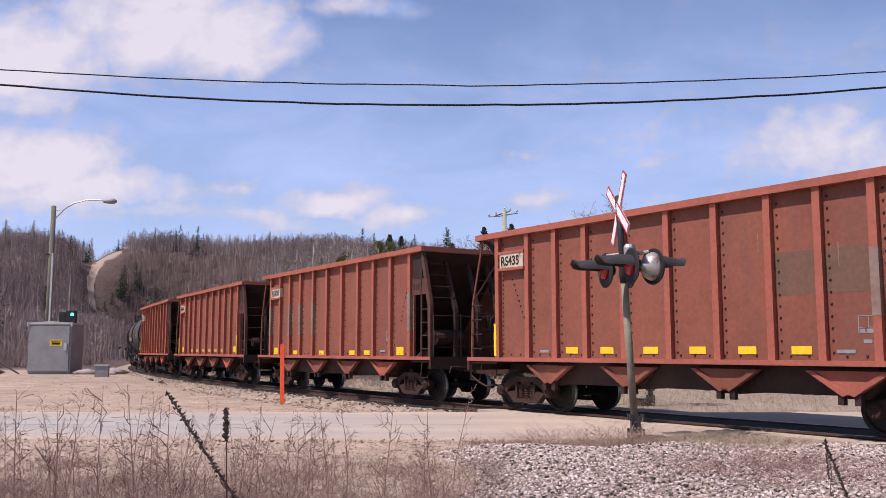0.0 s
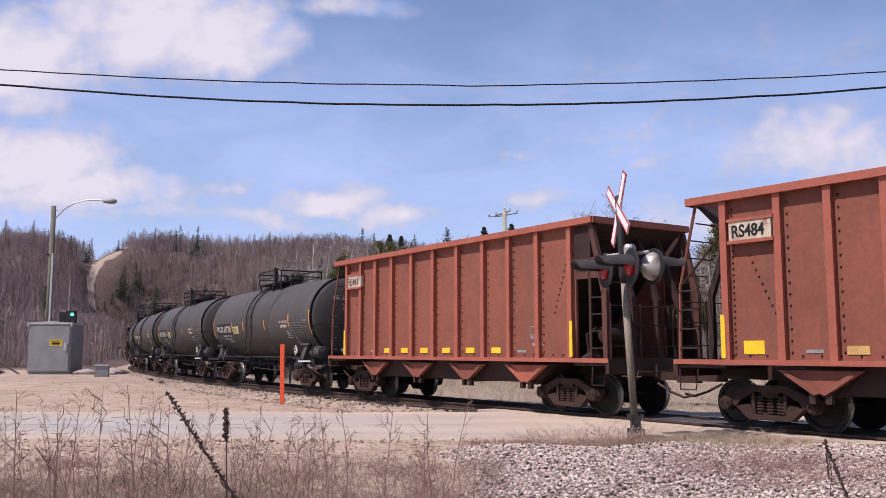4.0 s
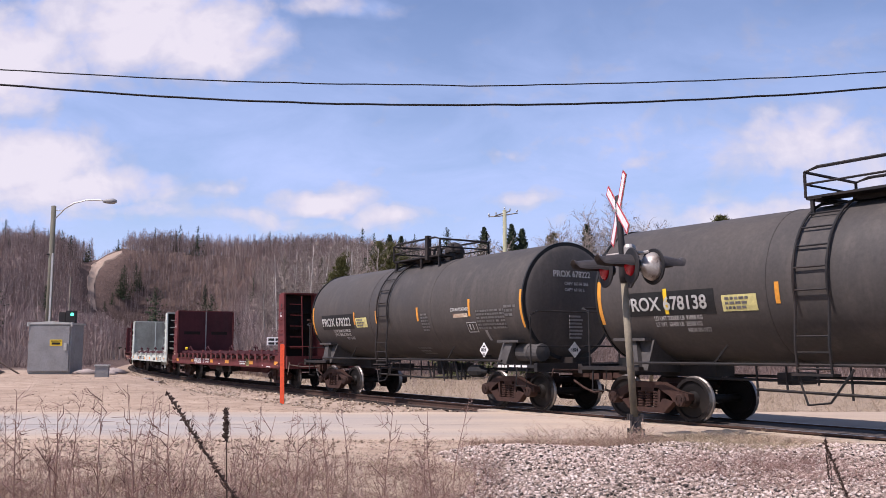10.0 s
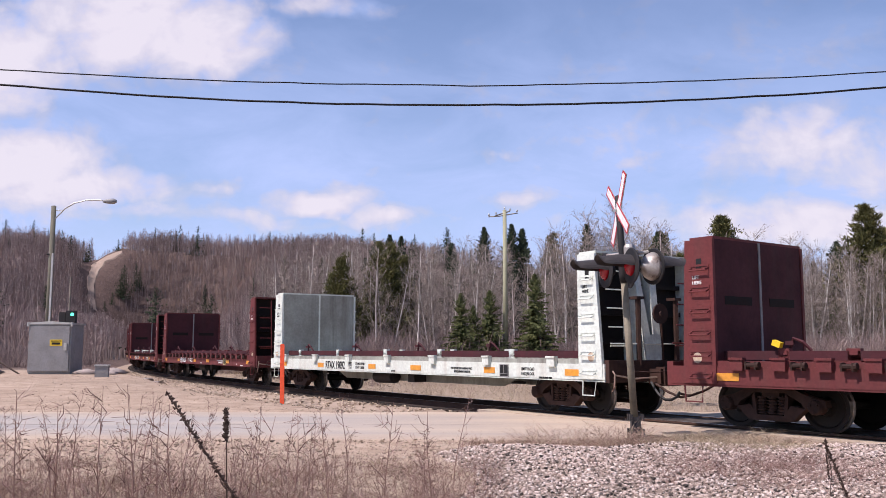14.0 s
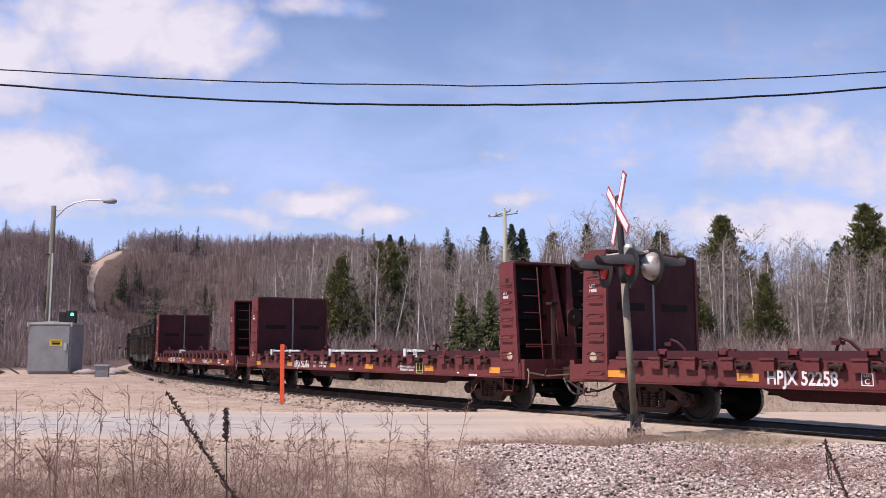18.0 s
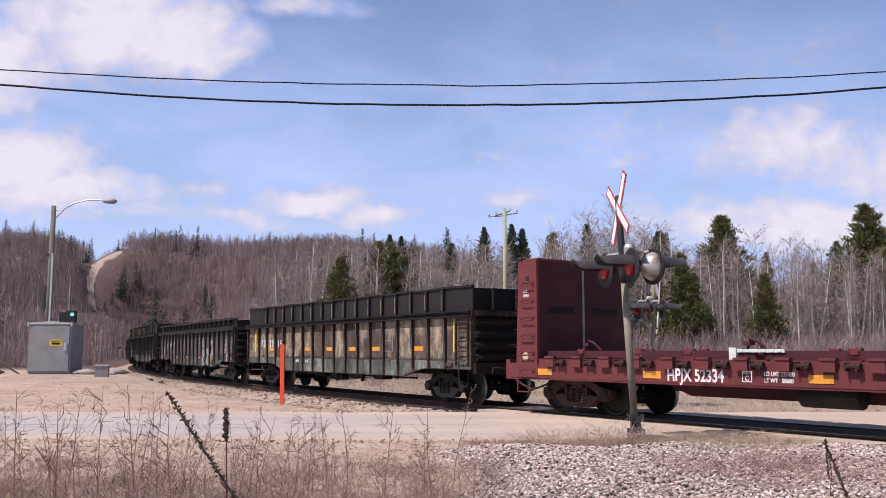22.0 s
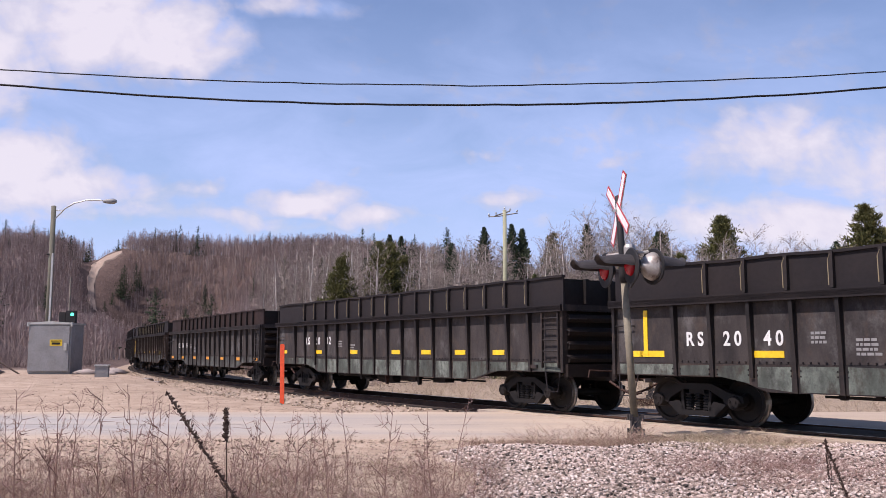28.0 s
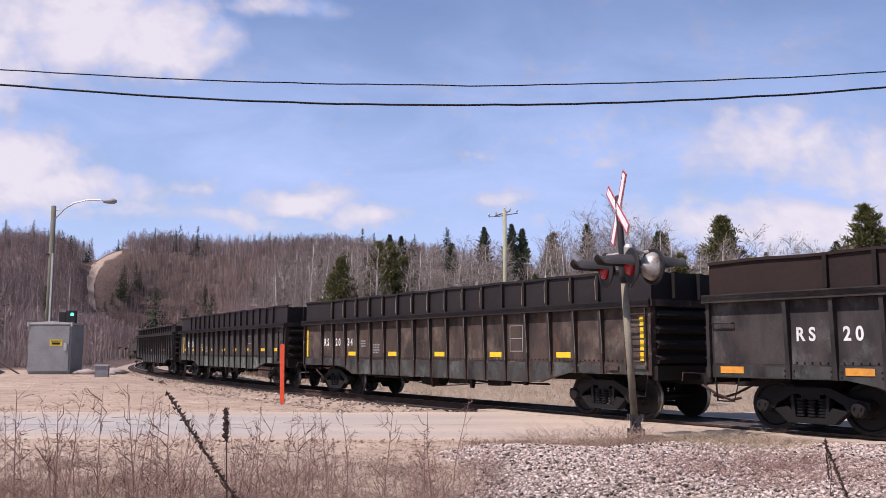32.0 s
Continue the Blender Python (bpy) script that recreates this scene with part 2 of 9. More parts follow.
def wording(parent, string, x, z, y, size, mat, name="marking", wide=1.0, side=NEAR, align="LEFT", end=None):
    """Flat lettering laid on a side of a car (or, with end, on an end face looking down the line)."""
    cu = bpy.data.curves.new(name, "FONT")
    cu.body, cu.size, cu.extrude, cu.align_x, cu.offset = string, 1.0, 0.002 / size, align, 0.025
    tmp = bpy.data.objects.new(name, cu)
    me = bpy.data.meshes.new_from_object(tmp)
    bpy.data.objects.remove(tmp)
    bpy.data.curves.remove(cu)
    me.transform(Matrix.Diagonal((wide * size, size, size, 1)))
    if end is None:
        m = pose(x, y, z, 90, 0, 0 if side < 0 else 180)
    else:
        m = pose(x, y, z, 90, 0, 90)
    me.transform(m)
    return part(name, me, mat, parent)


def plate(bm, x0, x1, z0, z1, y, t=0.006):
    box(bm, x0, x1, y - t, y, z0, z1)


def bars(parent, x, z, y, rows, width, height, mat, rng, name="stencil_block"):
    """Small stencilled writing that cannot be read, as bars."""
    bm = bmesh.new()
    for r in range(rows):
        xx = x
        while xx < x + width * (0.7 + 0.3 * rng.random()):
            w = height * rng.uniform(0.8, 2.6)
            plate(bm, xx, min(xx + w, x + width), z - r * height * 1.7 - height, z - r * height * 1.7, y, 0.004)
            xx += w + height * 0.45
    return tagged(part(name, bm, mat, parent), kind="stuff")




# ---- the line of the railway ----
# it curves to the right, as seen going away from the crossing, and then runs straight into the woods
CURVE, CURVE_END, STRAIGHT_FROM = -0.003897, 70.0, 110.0
STEP = 0.5
_s = np.arange(-420, 520, STEP)
_k = np.interp(_s, [-40, -25, CURVE_END, STRAIGHT_FROM], [0, CURVE, CURVE, 0])
_a = np.concatenate([[0], np.cumsum((_k[1:] + _k[:-1]) / 2 * STEP)])
_i0 = int(np.searchsorted(_s, 0))
_a = _a - _a[_i0] + 0.630732
_dx, _dy = -np.sin(_a), np.cos(_a)
_X = np.concatenate([[0], np.cumsum((_dx[1:] + _dx[:-1]) / 2 * STEP)])
_Y = np.concatenate([[0], np.cumsum((_dy[1:] + _dy[:-1]) / 2 * STEP)])
_X, _Y = _X - _X[_i0] + 7.82513, _Y - _Y[_i0] + 15.17776


def line_at(s):
    """Place on the centre line s metres up the line, and the way up the line."""
    return (Vector((float(np.interp(s, _s, _X)), float(np.interp(s, _s, _Y)), 0)),
            Vector((float(np.interp(s, _s, _dx)), float(np.interp(s, _s, _dy)), 0)).normalized())


def beside(s, off, z=0.0):
    """A point off metres to the crossing side (towards the camera) of the centre line."""
    p, d = line_at(s)
    return Vector((p.x - d.y * off, p.y + d.x * off, z))


def gone(t):
    """How far the train has come by t, counted from 13 s."""
    return 9.09923 * (t - 13) + 0.0160449 * (t - 13) ** 2 - 1.3 * (max(0.0, 8 - t) / 8) ** 2 - 0.046 * max(0.0, t - 28.3) ** 2


def car_pose(centre, pivot, t):
    a, b = line_at(centre - gone(t) - pivot)[0], line_at(centre - gone(t) + pivot)[0]
    mid, d = (a + b) / 2, (a - b).normalized()
    return Matrix.Translation(mid) @ Matrix.Rotation(math.atan2(d.y, d.x), 4, "Z")


# ---- ground ----
CROSS0, CROSS1 = -2.4, 10.2     # where the road lies over the line


def sstep(a, b, x):
    t = np.clip((np.asarray(x, dtype=float) - a) / (b - a), 0, 1)
    return t * t * (3 - 2 * t)


_ls = np.arange(-60, 260, 2.0)
_lx, _ly = np.interp(_ls, _s, _X), np.interp(_ls, _s, _Y)
_ldx, _ldy = np.interp(_ls, _s, _dx), np.interp(_ls, _s, _dy)


def track_distance(x, y):
    """Distance from the centre line, positive on the camera's side, and how far up the line."""
    x, y = np.atleast_1d(np.asarray(x, float)), np.atleast_1d(np.asarray(y, float))
    near = np.argmin((x[:, None] - _lx) ** 2 + (y[:, None] - _ly) ** 2, axis=1)
    off = -(x - _lx[near]) * _ldy[near] + (y - _ly[near]) * _ldx[near]
    return np.where(off > 0, 1, -1) * np.hypot(x - _lx[near], y - _ly[near]), _ls[near]


def wobble(x, y):
    return 0.5 * np.sin(0.9 * x + 1.3 * np.sin(0.5 * y)) * np.cos(0.7 * y + 0.8 * np.sin(0.6 * x)) + 0.25 * np.sin(2.3 * x + 1.1) * np.cos(1.9 * y)


def ground_z(x, y):
    x, y = np.atleast_1d(np.asarray(x, float)), np.atleast_1d(np.asarray(y, float))
    r, u = np.hypot(x, y), x / np.maximum(y, 1.0)
    z = -0.09 + 0.02 * wobble(x, y)
    z = z - 0.22 * sstep(12.0, 5.0, y) + 0.035 * wobble(2 * x, 2 * y) * sstep(14.5, 11, y)
    z = z + 0.34 * sstep(26, 42, y) * sstep(-9, -15, x) * sstep(70, 52, y)
    d, s = track_distance(x, y)
    z = np.where((d < 0), z - 0.25 * sstep(-2.5, -5, d) * sstep(10, 24, y), z)
    # the wooded hill
    rise = sstep(112, 275, r)
    high = np.interp(u, [-0.6, -0.463, -0.432, -0.413, -0.396, -0.388, -0.378, -0.36, -0.346, -0.32, -0.274, -0.192, -0.116, -0.053, 0.01, 0.07, 0.2, 0.6],
                     [27.0, 27.4, 27.2, 26.5, 26.0, 26.4, 28.2, 30.2, 29.6, 29.2, 28.8, 29.6, 29.8, 29.0, 27.8, 22, 14, 12])
    smooth = sstep(0.025, 0.06, np.abs(u + 0.38))
    hill = high * rise * (1 + smooth * (0.015 * np.sin(u * 37) + 0.02 * np.sin(r * 0.07 + u * 9)))
    keep = _ls < 215
    away = np.sqrt(np.min((x[:, None] - _lx[keep]) ** 2 + (y[:, None] - _ly[keep]) ** 2, axis=1))
    hill = hill * sstep(4, 32, away)
    z = z + np.where(y > 20, hill, 0) - np.where(r > 300, (r - 300) * 0.02, 0)
    # level under the road
    z = np.where((y > 15.2) & (y < 22.5), -0.105, z)
    # sunk under the ballast so that the track bed lies above it
    low = -0.42 + (z + 0.42) * sstep(2.3, 4.6, np.abs(d))
    z = np.where((s < 192) & ((s < CROSS0) | (s > CROSS1)), np.minimum(z, low), np.where((np.abs(d) < 2.0) & (s < 192), np.minimum(z, -0.30), z))
    return z


def ground_sheet():
    near = np.arange(-16, 16.01, 0.4)
    xs = np.concatenate([[-4000, -2500, -1500, -900, -600, -450], np.arange(-340, -120, 14.0), np.arange(-120, -95, 3.0), np.arange(-95, -76, 1.0), np.arange(-76, -60, 2.0), np.arange(-60, -16, 1.0), near, np.arange(17, 62, 1.5), np.arange(62, 341, 14.0), [450, 600, 900, 1500, 2500, 4000]])
    ys = np.concatenate([[-4000, -2000, -900, -400, -200, -100, -60, -35, -20, -12, -6, -2], np.arange(0, 24, 0.4), np.arange(24, 62, 0.8), np.arange(62, 120, 4.0), np.arange(120, 208, 4.0), np.arange(208, 246, 1.3), np.arange(246, 290, 4.0), np.arange(290, 330, 10.0), [360, 420, 500, 700, 1000, 1600, 2600, 4200]])
    gx, gy = np.meshgrid(xs, ys)
    gz = ground_z(gx.ravel(), gy.ravel())
    far = np.hypot(gx.ravel(), gy.ravel()) > 1200
    gz = np.where(far, np.minimum(gz, 2.0), gz)
    v = np.stack([gx.ravel(), gy.ravel(), gz], 1)
    n = len(xs)
    i = np.arange((len(ys) - 1) * n).reshape(len(ys) - 1, n)[:, :-1].ravel()
    f = np.concatenate([np.stack([i, i + 1, i + n + 1], 1), np.stack([i, i + n + 1, i + n], 1)])
    me = tris_mesh("ground", v, f)
    me.polygons.foreach_set("use_smooth", [True] * len(me.polygons))
    return me


def ground_material():
    m, n, l, b = material("sand_and_leaf_litter", 0.95)
    co = n.new("ShaderNodeTexCoord")
    sep = n.new("ShaderNodeSeparateXYZ")
    l.new(co.outputs["Object"], sep.inputs[0])

    def m2(op, a, c):
        q = n.new("ShaderNodeMath")
        q.operation = op
        for s, val in zip(q.inputs, (a, c)):
            if isinstance(val, (int, float)):
                s.default_value = val
            else:
                l.new(val, s)
        return q.outputs[0]
    big, mid, fine = noise_node(n, l, 0.25, 5), noise_node(n, l, 1.7, 6), noise_node(n, l, 26, 4, rough=0.7)
    yy = m2("ADD", sep.outputs[1], m2("MULTIPLY", m2("SUBTRACT", mid.outputs[0], 0.5), 5.0))
    lot = n.new("ShaderNodeMapRange")
    lot.inputs[1].default_value, lot.inputs[2].default_value = 10.6, 13.4
    l.new(yy, lot.inputs[0])
    back = n.new("ShaderNodeMapRange")
    back.inputs[1].default_value, back.inputs[2].default_value = 62.0, 48.0
    l.new(yy, back.inputs[0])
    # the sandy lot lies on this side of the line of the rails, and round the road
    q = m2("ADD", sep.outputs[0], m2("MULTIPLY", sep.outputs[1], 0.56))
    q = m2("ADD", q, m2("MULTIPLY", m2("SUBTRACT", mid.outputs[0], 0.5), 3.0))
    edge = n.new("ShaderNodeMapRange")
    edge.inputs[1].default_value, edge.inputs[2].default_value = 17.5, 15.5
    l.new(q, edge.inputs[0])
    rs = n.new("ShaderNodeMapRange")
    rs.inputs[1].default_value, rs.inputs[2].default_value = 25.0, 23.5
    l.new(yy, rs.inputs[0])
    mask = m2("MULTIPLY", lot.outputs[0], m2("MULTIPLY", back.outputs[0], m2("MAXIMUM", edge.outputs[0], rs.outputs[0])))
    sand = ramp_node(n, l, mid.outputs[0], [(0.3, (0.30, 0.215, 0.156)), (0.5, (0.385, 0.288, 0.214)), (0.72, (0.47, 0.365, 0.277))])
    tufty = noise_node(n, l, 6.5, 7, rough=0.68)
    litter = ramp_node(n, l, tufty.outputs[0], [(0.3, (0.17, 0.120, 0.088)), (0.48, (0.30, 0.228, 0.165)), (0.62, (0.41, 0.325, 0.240)), (0.78, (0.50, 0.41, 0.315))])
    forest = ramp_node(n, l, mid.outputs[0], [(0.3, (0.085, 0.056, 0.048)), (0.7, (0.16, 0.110, 0.093))])
    far = n.new("ShaderNodeMapRange")
    far.inputs[1].default_value, far.inputs[2].default_value = 54.0, 80.0
    l.new(yy, far.inputs[0])
    ground_cover = mix_node(n, l, litter.outputs[0], forest.outputs[0], far.outputs[0])
    col = mix_node(n, l, ground_cover, sand.outputs[0], mask)
    spots = ramp_node(n, l, fine.outputs[0], [(0.3, (0.66, 0.65, 0.64)), (0.5, (1, 1, 1)), (0.75, (1.2, 1.18, 1.15))])
    col = mix_node(n, l, col, spots.outputs[0], 1.0, "MULTIPLY")
    patches = ramp_node(n, l, big.outputs[0], [(0.35, (0.86, 0.85, 0.84)), (0.65, (1.08, 1.07, 1.06))])
    col = mix_node(n, l, col, patches.outputs[0], 1.0, "MULTIPLY")
    l.new(col, b.inputs["Base Color"])
    bump(n, l, b, fine.outputs[0], 0.6, 0.03)
    return m


m_ground = ground_material()
tagged(part("ground", ground_sheet(), m_ground, None), "pale sandy lot, dry soil and wooded slope under old leaves", "ground", kind="structure")

m_sand = worn("bare_sand", (0.37, 0.275, 0.215), (0.25, 0.185, 0.145), big=0.2, fine=3, amount=0.7, rough=0.95)


def asphalt_material():
    """Bleached grey asphalt; sand is strewn over it towards the rails and along its edges."""
    m, n, l, b = material("bleached_asphalt", 0.9)
    big, fine = noise_node(n, l, 0.45, 6, stretch=(0.35, 1.6, 1)), noise_node(n, l, 40, 4, rough=0.7)
    sep, co = n.new("ShaderNodeSeparateXYZ"), n.new("ShaderNodeTexCoord")
    l.new(co.outputs["Object"], sep.inputs[0])
    grey = ramp_node(n, l, big.outputs[0], [(0.35, (0.325, 0.298, 0.275)), (0.6, (0.39, 0.352, 0.318))])
    dust = n.new("ShaderNodeMapRange")
    dust.inputs[1].default_value, dust.inputs[2].default_value, dust.inputs[3].default_value, dust.inputs[4].default_value = -6.0, 4.0, 0.0, 1.1
    l.new(sep.outputs[0], dust.inputs[0])
    edge = n.new("ShaderNodeMapRange")
    edge.inputs[1].default_value, edge.inputs[2].default_value, edge.inputs[3].default_value, edge.inputs[4].default_value = 19.8, 21.6, 0.0, 0.9
    l.new(sep.outputs[1], edge.inputs[0])
    near = n.new("ShaderNodeMapRange")
    near.inputs[1].default_value, near.inputs[2].default_value, near.inputs[3].default_value, near.inputs[4].default_value = 17.0, 15.9, 0.0, 0.9
    l.new(sep.outputs[1], near.inputs[0])
    q = n.new("ShaderNodeMath")
    q.operation = "MAXIMUM"
    l.new(edge.outputs[0], q.inputs[0])
    l.new(near.outputs[0], q.inputs[1])
    w = n.new("ShaderNodeMath")
    w.operation = "MAXIMUM"
    l.new(q.outputs[0], w.inputs[0])
    l.new(dust.outputs[0], w.inputs[1])
    a = n.new("ShaderNodeMath")
    a.operation = "MULTIPLY_ADD"
    a.inputs[1].default_value, a.inputs[2].default_value = 1.6, -0.78
    l.new(big.outputs[0], a.inputs[0])
    c = n.new("ShaderNodeMath")
    c.use_clamp = True
    l.new(a.outputs[0], c.inputs[0])
    l.new(w.outputs[0], c.inputs[1])
    sand = ramp_node(n, l, big.outputs[0], [(0.35, (0.40, 0.31, 0.234)), (0.65, (0.48, 0.38, 0.288))])
    col = mix_node(n, l, grey.outputs[0], sand.outputs[0], c.outputs[0])
    spots = ramp_node(n, l, fine.outputs[0], [(0.3, (0.84, 0.84, 0.84)), (0.7, (1.1, 1.1, 1.1))])
    l.new(mix_node(n, l, col, spots.outputs[0], 1.0, "MULTIPLY"), b.inputs["Base Color"])
    bump(n, l, b, fine.outputs[0], 0.35, 0.01)
    return m


m_asphalt = asphalt_material()
m_crack = worn("tar_crack", (0.15, 0.135, 0.125), (0.26, 0.225, 0.195), big=2, amount=0.6, rough=0.8)
m_ballast = worn("ballast_stone", (0.36, 0.275, 0.21), (0.22, 0.16, 0.12), big=1.2, fine=20, amount=0.8, rough=0.9, relief=0.9)
m_ballast_dark = worn("oily_ballast", (0.07, 0.058, 0.052), (0.12, 0.095, 0.085), big=1.2, fine=20, amount=0.8, rough=0.85, relief=0.9)
m_tie = worn("creosoted_tie", (0.06, 0.045, 0.037), (0.11, 0.085, 0.07), big=1.5, fine=22, amount=0.6, rough=0.9)
m_rail_web = worn("rusty_rail", (0.075, 0.042, 0.03), (0.045, 0.03, 0.025), big=2, amount=0.6, rough=0.8)


def strip(x0, x1, y0, y1, z, nx, ny, wave=0.0):
    """A draped sheet over the ground, z metres above the level -0.09."""
    bm = bmesh.new()
    ys = [y0 - 0.3, *np.linspace(y0, y1, ny), y1 + 0.3]
    rows = [[bm.verts.new((x, y + wave * math.sin(x * 0.7 + 0.3 * y) + wave * 0.7 * math.sin(x * 2.1 + y), z - (0.07 if k in (0, ny + 1) else 0))) for x in np.linspace(x0, x1, nx)] for k, y in enumerate(ys)]
    for a, b in zip(rows, rows[1:]):
        for i in range(nx - 1):
            bm.faces.new((a[i], a[i + 1], b[i + 1], b[i]))
    return bm


road = tagged(part("road", strip(-90, 90, 15.8, 22.0, -0.075, 360, 6, 0.12), m_asphalt, None), "sun-bleached grey road dusted with sand over the crossing", "road", kind="structure")
rng_r = random.Random(3)
for y0, x0, x1 in ((18.35, -14, -1.8), (18.2, -1.6, 1.4), (16.9, -12, -6), (20.6, -15, -9.5)):
    bm = bmesh.new()
    pts = []
    x, y = x0, y0
    while x < x1:
        pts.append((x, y))
        x += 0.35
        y += rng_r.uniform(-0.08, 0.08)
    for (xa, ya), (xb, yb) in zip(pts, pts[1:]):
        w = 0.012 + 0.02 * rng_r.random()
        bm.faces.new([bm.verts.new(p) for p in ((xa, ya - w, -0.070), (xb, yb - w, -0.070), (xb, yb + w, -0.070), (xa, ya + w, -0.070))])
    part("crack", bm, m_crack, road, "dark tarred crack")


# ---- the railway ----
def swept(rows):
    """A sheet through rows of points."""
    bm = bmesh.new()
    vs = [[bm.verts.new(p) for p in r] for r in rows]
    for a, b in zip(vs, vs[1:]):
        for i in range(len(a) - 1):
            bm.faces.new((a[i], a[i + 1], b[i + 1], b[i]))
    return bm


bed = []
rb_ = random.Random(11)
for a, b in ((-60.0, CROSS0), (CROSS1, 190.0)):
    rows = []
    for s in np.arange(a, b + 0.01, 0.7):
        j = lambda: rb_.uniform(-0.03, 0.03)
        rows.append([beside(s, 3.3, -0.55), beside(s, 2.5 + 3 * j(), -0.34 + j()), beside(s, 1.75 + 2 * j(), -0.19 + j()), beside(s, -1.75 + 2 * j(), -0.19 + j()), beside(s, -2.6 + 3 * j(), -0.4 + j()), beside(s, -3.4, -0.6)])
    tagged(part("ballast", swept(rows), m_ballast, None), "crushed pinkish stone ballast under the track", "ballast", kind="structure")
    rows = [[beside(s, 1.25 + 0.1 * rb_.random(), -0.165), beside(s, 0.4, -0.17), beside(s, -0.4, -0.17), beside(s, -1.3, -0.165)] for s in np.arange(a, b + 0.01, 0.7)]
    tagged(part("track_bed", swept(rows), m_ballast_dark, None), "dark oily stone between the rails", "ballast", kind="structure")
for name, o0, o1 in (("crossing_panel", 0.62, -0.62), ("crossing_panel", 1.35, 0.80), ("crossing_panel", -0.80, -1.35)):
    bm = bmesh.new()
    for k in range(8):
        s0, s1 = CROSS0 + k * 1.575, CROSS0 + (k + 1) * 1.575 - 0.02
        lo = [beside(s0, o0, -0.12), beside(s1, o0, -0.12), beside(s1, o1, -0.12), beside(s0, o1, -0.12)]
        hi = [p + Vector((0, 0, 0.095 if o1 < 0 < o0 else 0.062)) for p in lo]
        hexa(bm, lo, hi)
    bmesh.ops.recalc_face_normals(bm, faces=bm.faces)
    tagged(part(name, bm, m_ballast_dark if o1 < 0 < o0 else m_asphalt, None), "worn dark crossing panel between the rails" if o1 < 0 < o0 else "sandy crossing panel between road and rail", "crossing panel", kind="structure")
rail_profile = [(-0.036, 0.0), (0.036, 0.0), (0.036, -0.035), (0.009, -0.05), (0.009, -0.14), (0.07, -0.16), (0.07, -0.172), (-0.07, -0.172), (-0.07, -0.16), (-0.009, -0.14), (-0.009, -0.05), (-0.036, -0.035), (-0.036, 0.0)]
for off in (0.7535, -0.7535):
    me_rows = [[beside(s, off + a, z) for a, z in rail_profile] for s in np.arange(-60, 190, 1.0)]
    ob = tagged(part("rail", swept(me_rows), m_rail_web, None), "steel rail with a polished running surface", "rail", kind="structure")
    ob.data.materials.append(m_steel)
    for i, p in enumerate(ob.data.polygons):
        if i % (len(rail_profile) - 1) == 0:
            p.material_index = 1
tie_me = bpy.data.meshes.new("tie")
bm = bmesh.new()
box(bm, -1.28, 1.28, -0.11, 0.11, -0.30, -0.15)
bm.to_mesh(tie_me)
bm.free()
tie_me.materials.append(m_tie)
ties = thing("railway_ties", "creosoted wooden ties under the rails", "tie", kind="structure")
for s in np.arange(-24, 118, 0.56):
    if CROSS0 < s < CROSS1:
        continue
    p, d = line_at(s)
    t = part("tie", tie_me, None, ties)
    t.matrix_basis = Matrix.Translation(p) @ Matrix.Rotation(math.atan2(d.y, d.x) + math.pi / 2 + rb_.uniform(-0.02, 0.02), 4, "Z")


# ---- fixtures round the crossing ----
m_grey_paint = worn("galvanised_grey", (0.27, 0.265, 0.265), (0.20, 0.19, 0.185), big=1.5, amount=0.6, rough=0.5, metal=0.15)
m_alu = worn("dull_aluminium", (0.52, 0.51, 0.48), (0.35, 0.34, 0.31), big=2.5, amount=0.6, rough=0.42, metal=0.5)
m_post = worn("tan_grey_post", (0.25, 0.215, 0.155), (0.15, 0.125, 0.09), big=1.5, amount=0.6, rough=0.6)
m_dark = worn("flat_black_paint", (0.022, 0.021, 0.022), (0.045, 0.04, 0.04), big=2, amount=0.6, rough=0.6)
m_hood = worn("hood_grey_black", (0.045, 0.04, 0.04), (0.085, 0.075, 0.07), big=2, amount=0.6, rough=0.55)
m_sign_white = worn("sign_white", (0.82, 0.80, 0.78), (0.7, 0.66, 0.64), big=2, amount=0.4, rough=0.45)
m_sign_red = worn("sign_red", (0.52, 0.03, 0.04), (0.4, 0.03, 0.035), big=2, amount=0.4, rough=0.45)
m_lens = worn("red_lens", (0.40, 0.012, 0.02), (0.28, 0.008, 0.015), big=4, amount=0.4, rough=0.15)
m_old_alu = worn("weathered_aluminium", (0.44, 0.41, 0.38), (0.16, 0.12, 0.095), big=4, amount=0.95, rough=0.48, metal=0.3, chips=(0.07, 0.045, 0.035))
m_wood = worn("weathered_pole_wood", (0.27, 0.24, 0.20), (0.18, 0.155, 0.125), big=0.8, fine=18, amount=0.7, streak=(0.2, 0.17, 0.14), rough=0.9)
m_lamp_pole = worn("green_grey_pole_wood", (0.16, 0.15, 0.115), (0.11, 0.10, 0.078), big=0.8, fine=18, amount=0.7, rough=0.9)
m_fresh_wood = worn("treated_pole_wood", (0.36, 0.35, 0.23), (0.27, 0.25, 0.17), big=0.8, fine=18, amount=0.6, rough=0.9)
m_stake = worn("fluorescent_orange", (0.85, 0.11, 0.04), (0.65, 0.1, 0.05), big=3, amount=0.4, rough=0.6)
m_cable = worn("cable_black", (0.012, 0.012, 0.013), (0.025, 0.025, 0.025), big=5, amount=0.4, rough=0.6)
m_sticker = worn("sticker_yellow", (0.72, 0.5, 0.03), (0.5, 0.36, 0.05), big=6, amount=0.5, rough=0.5)


def glow(name, colour, strength):
    m, _, _, b = material(name, 0.3)
    b.inputs["Base Color"].default_value = (*colour, 1)
    b.inputs["Emission Color"].default_value = (*colour, 1)
    b.inputs["Emission Strength"].default_value = strength
    return m


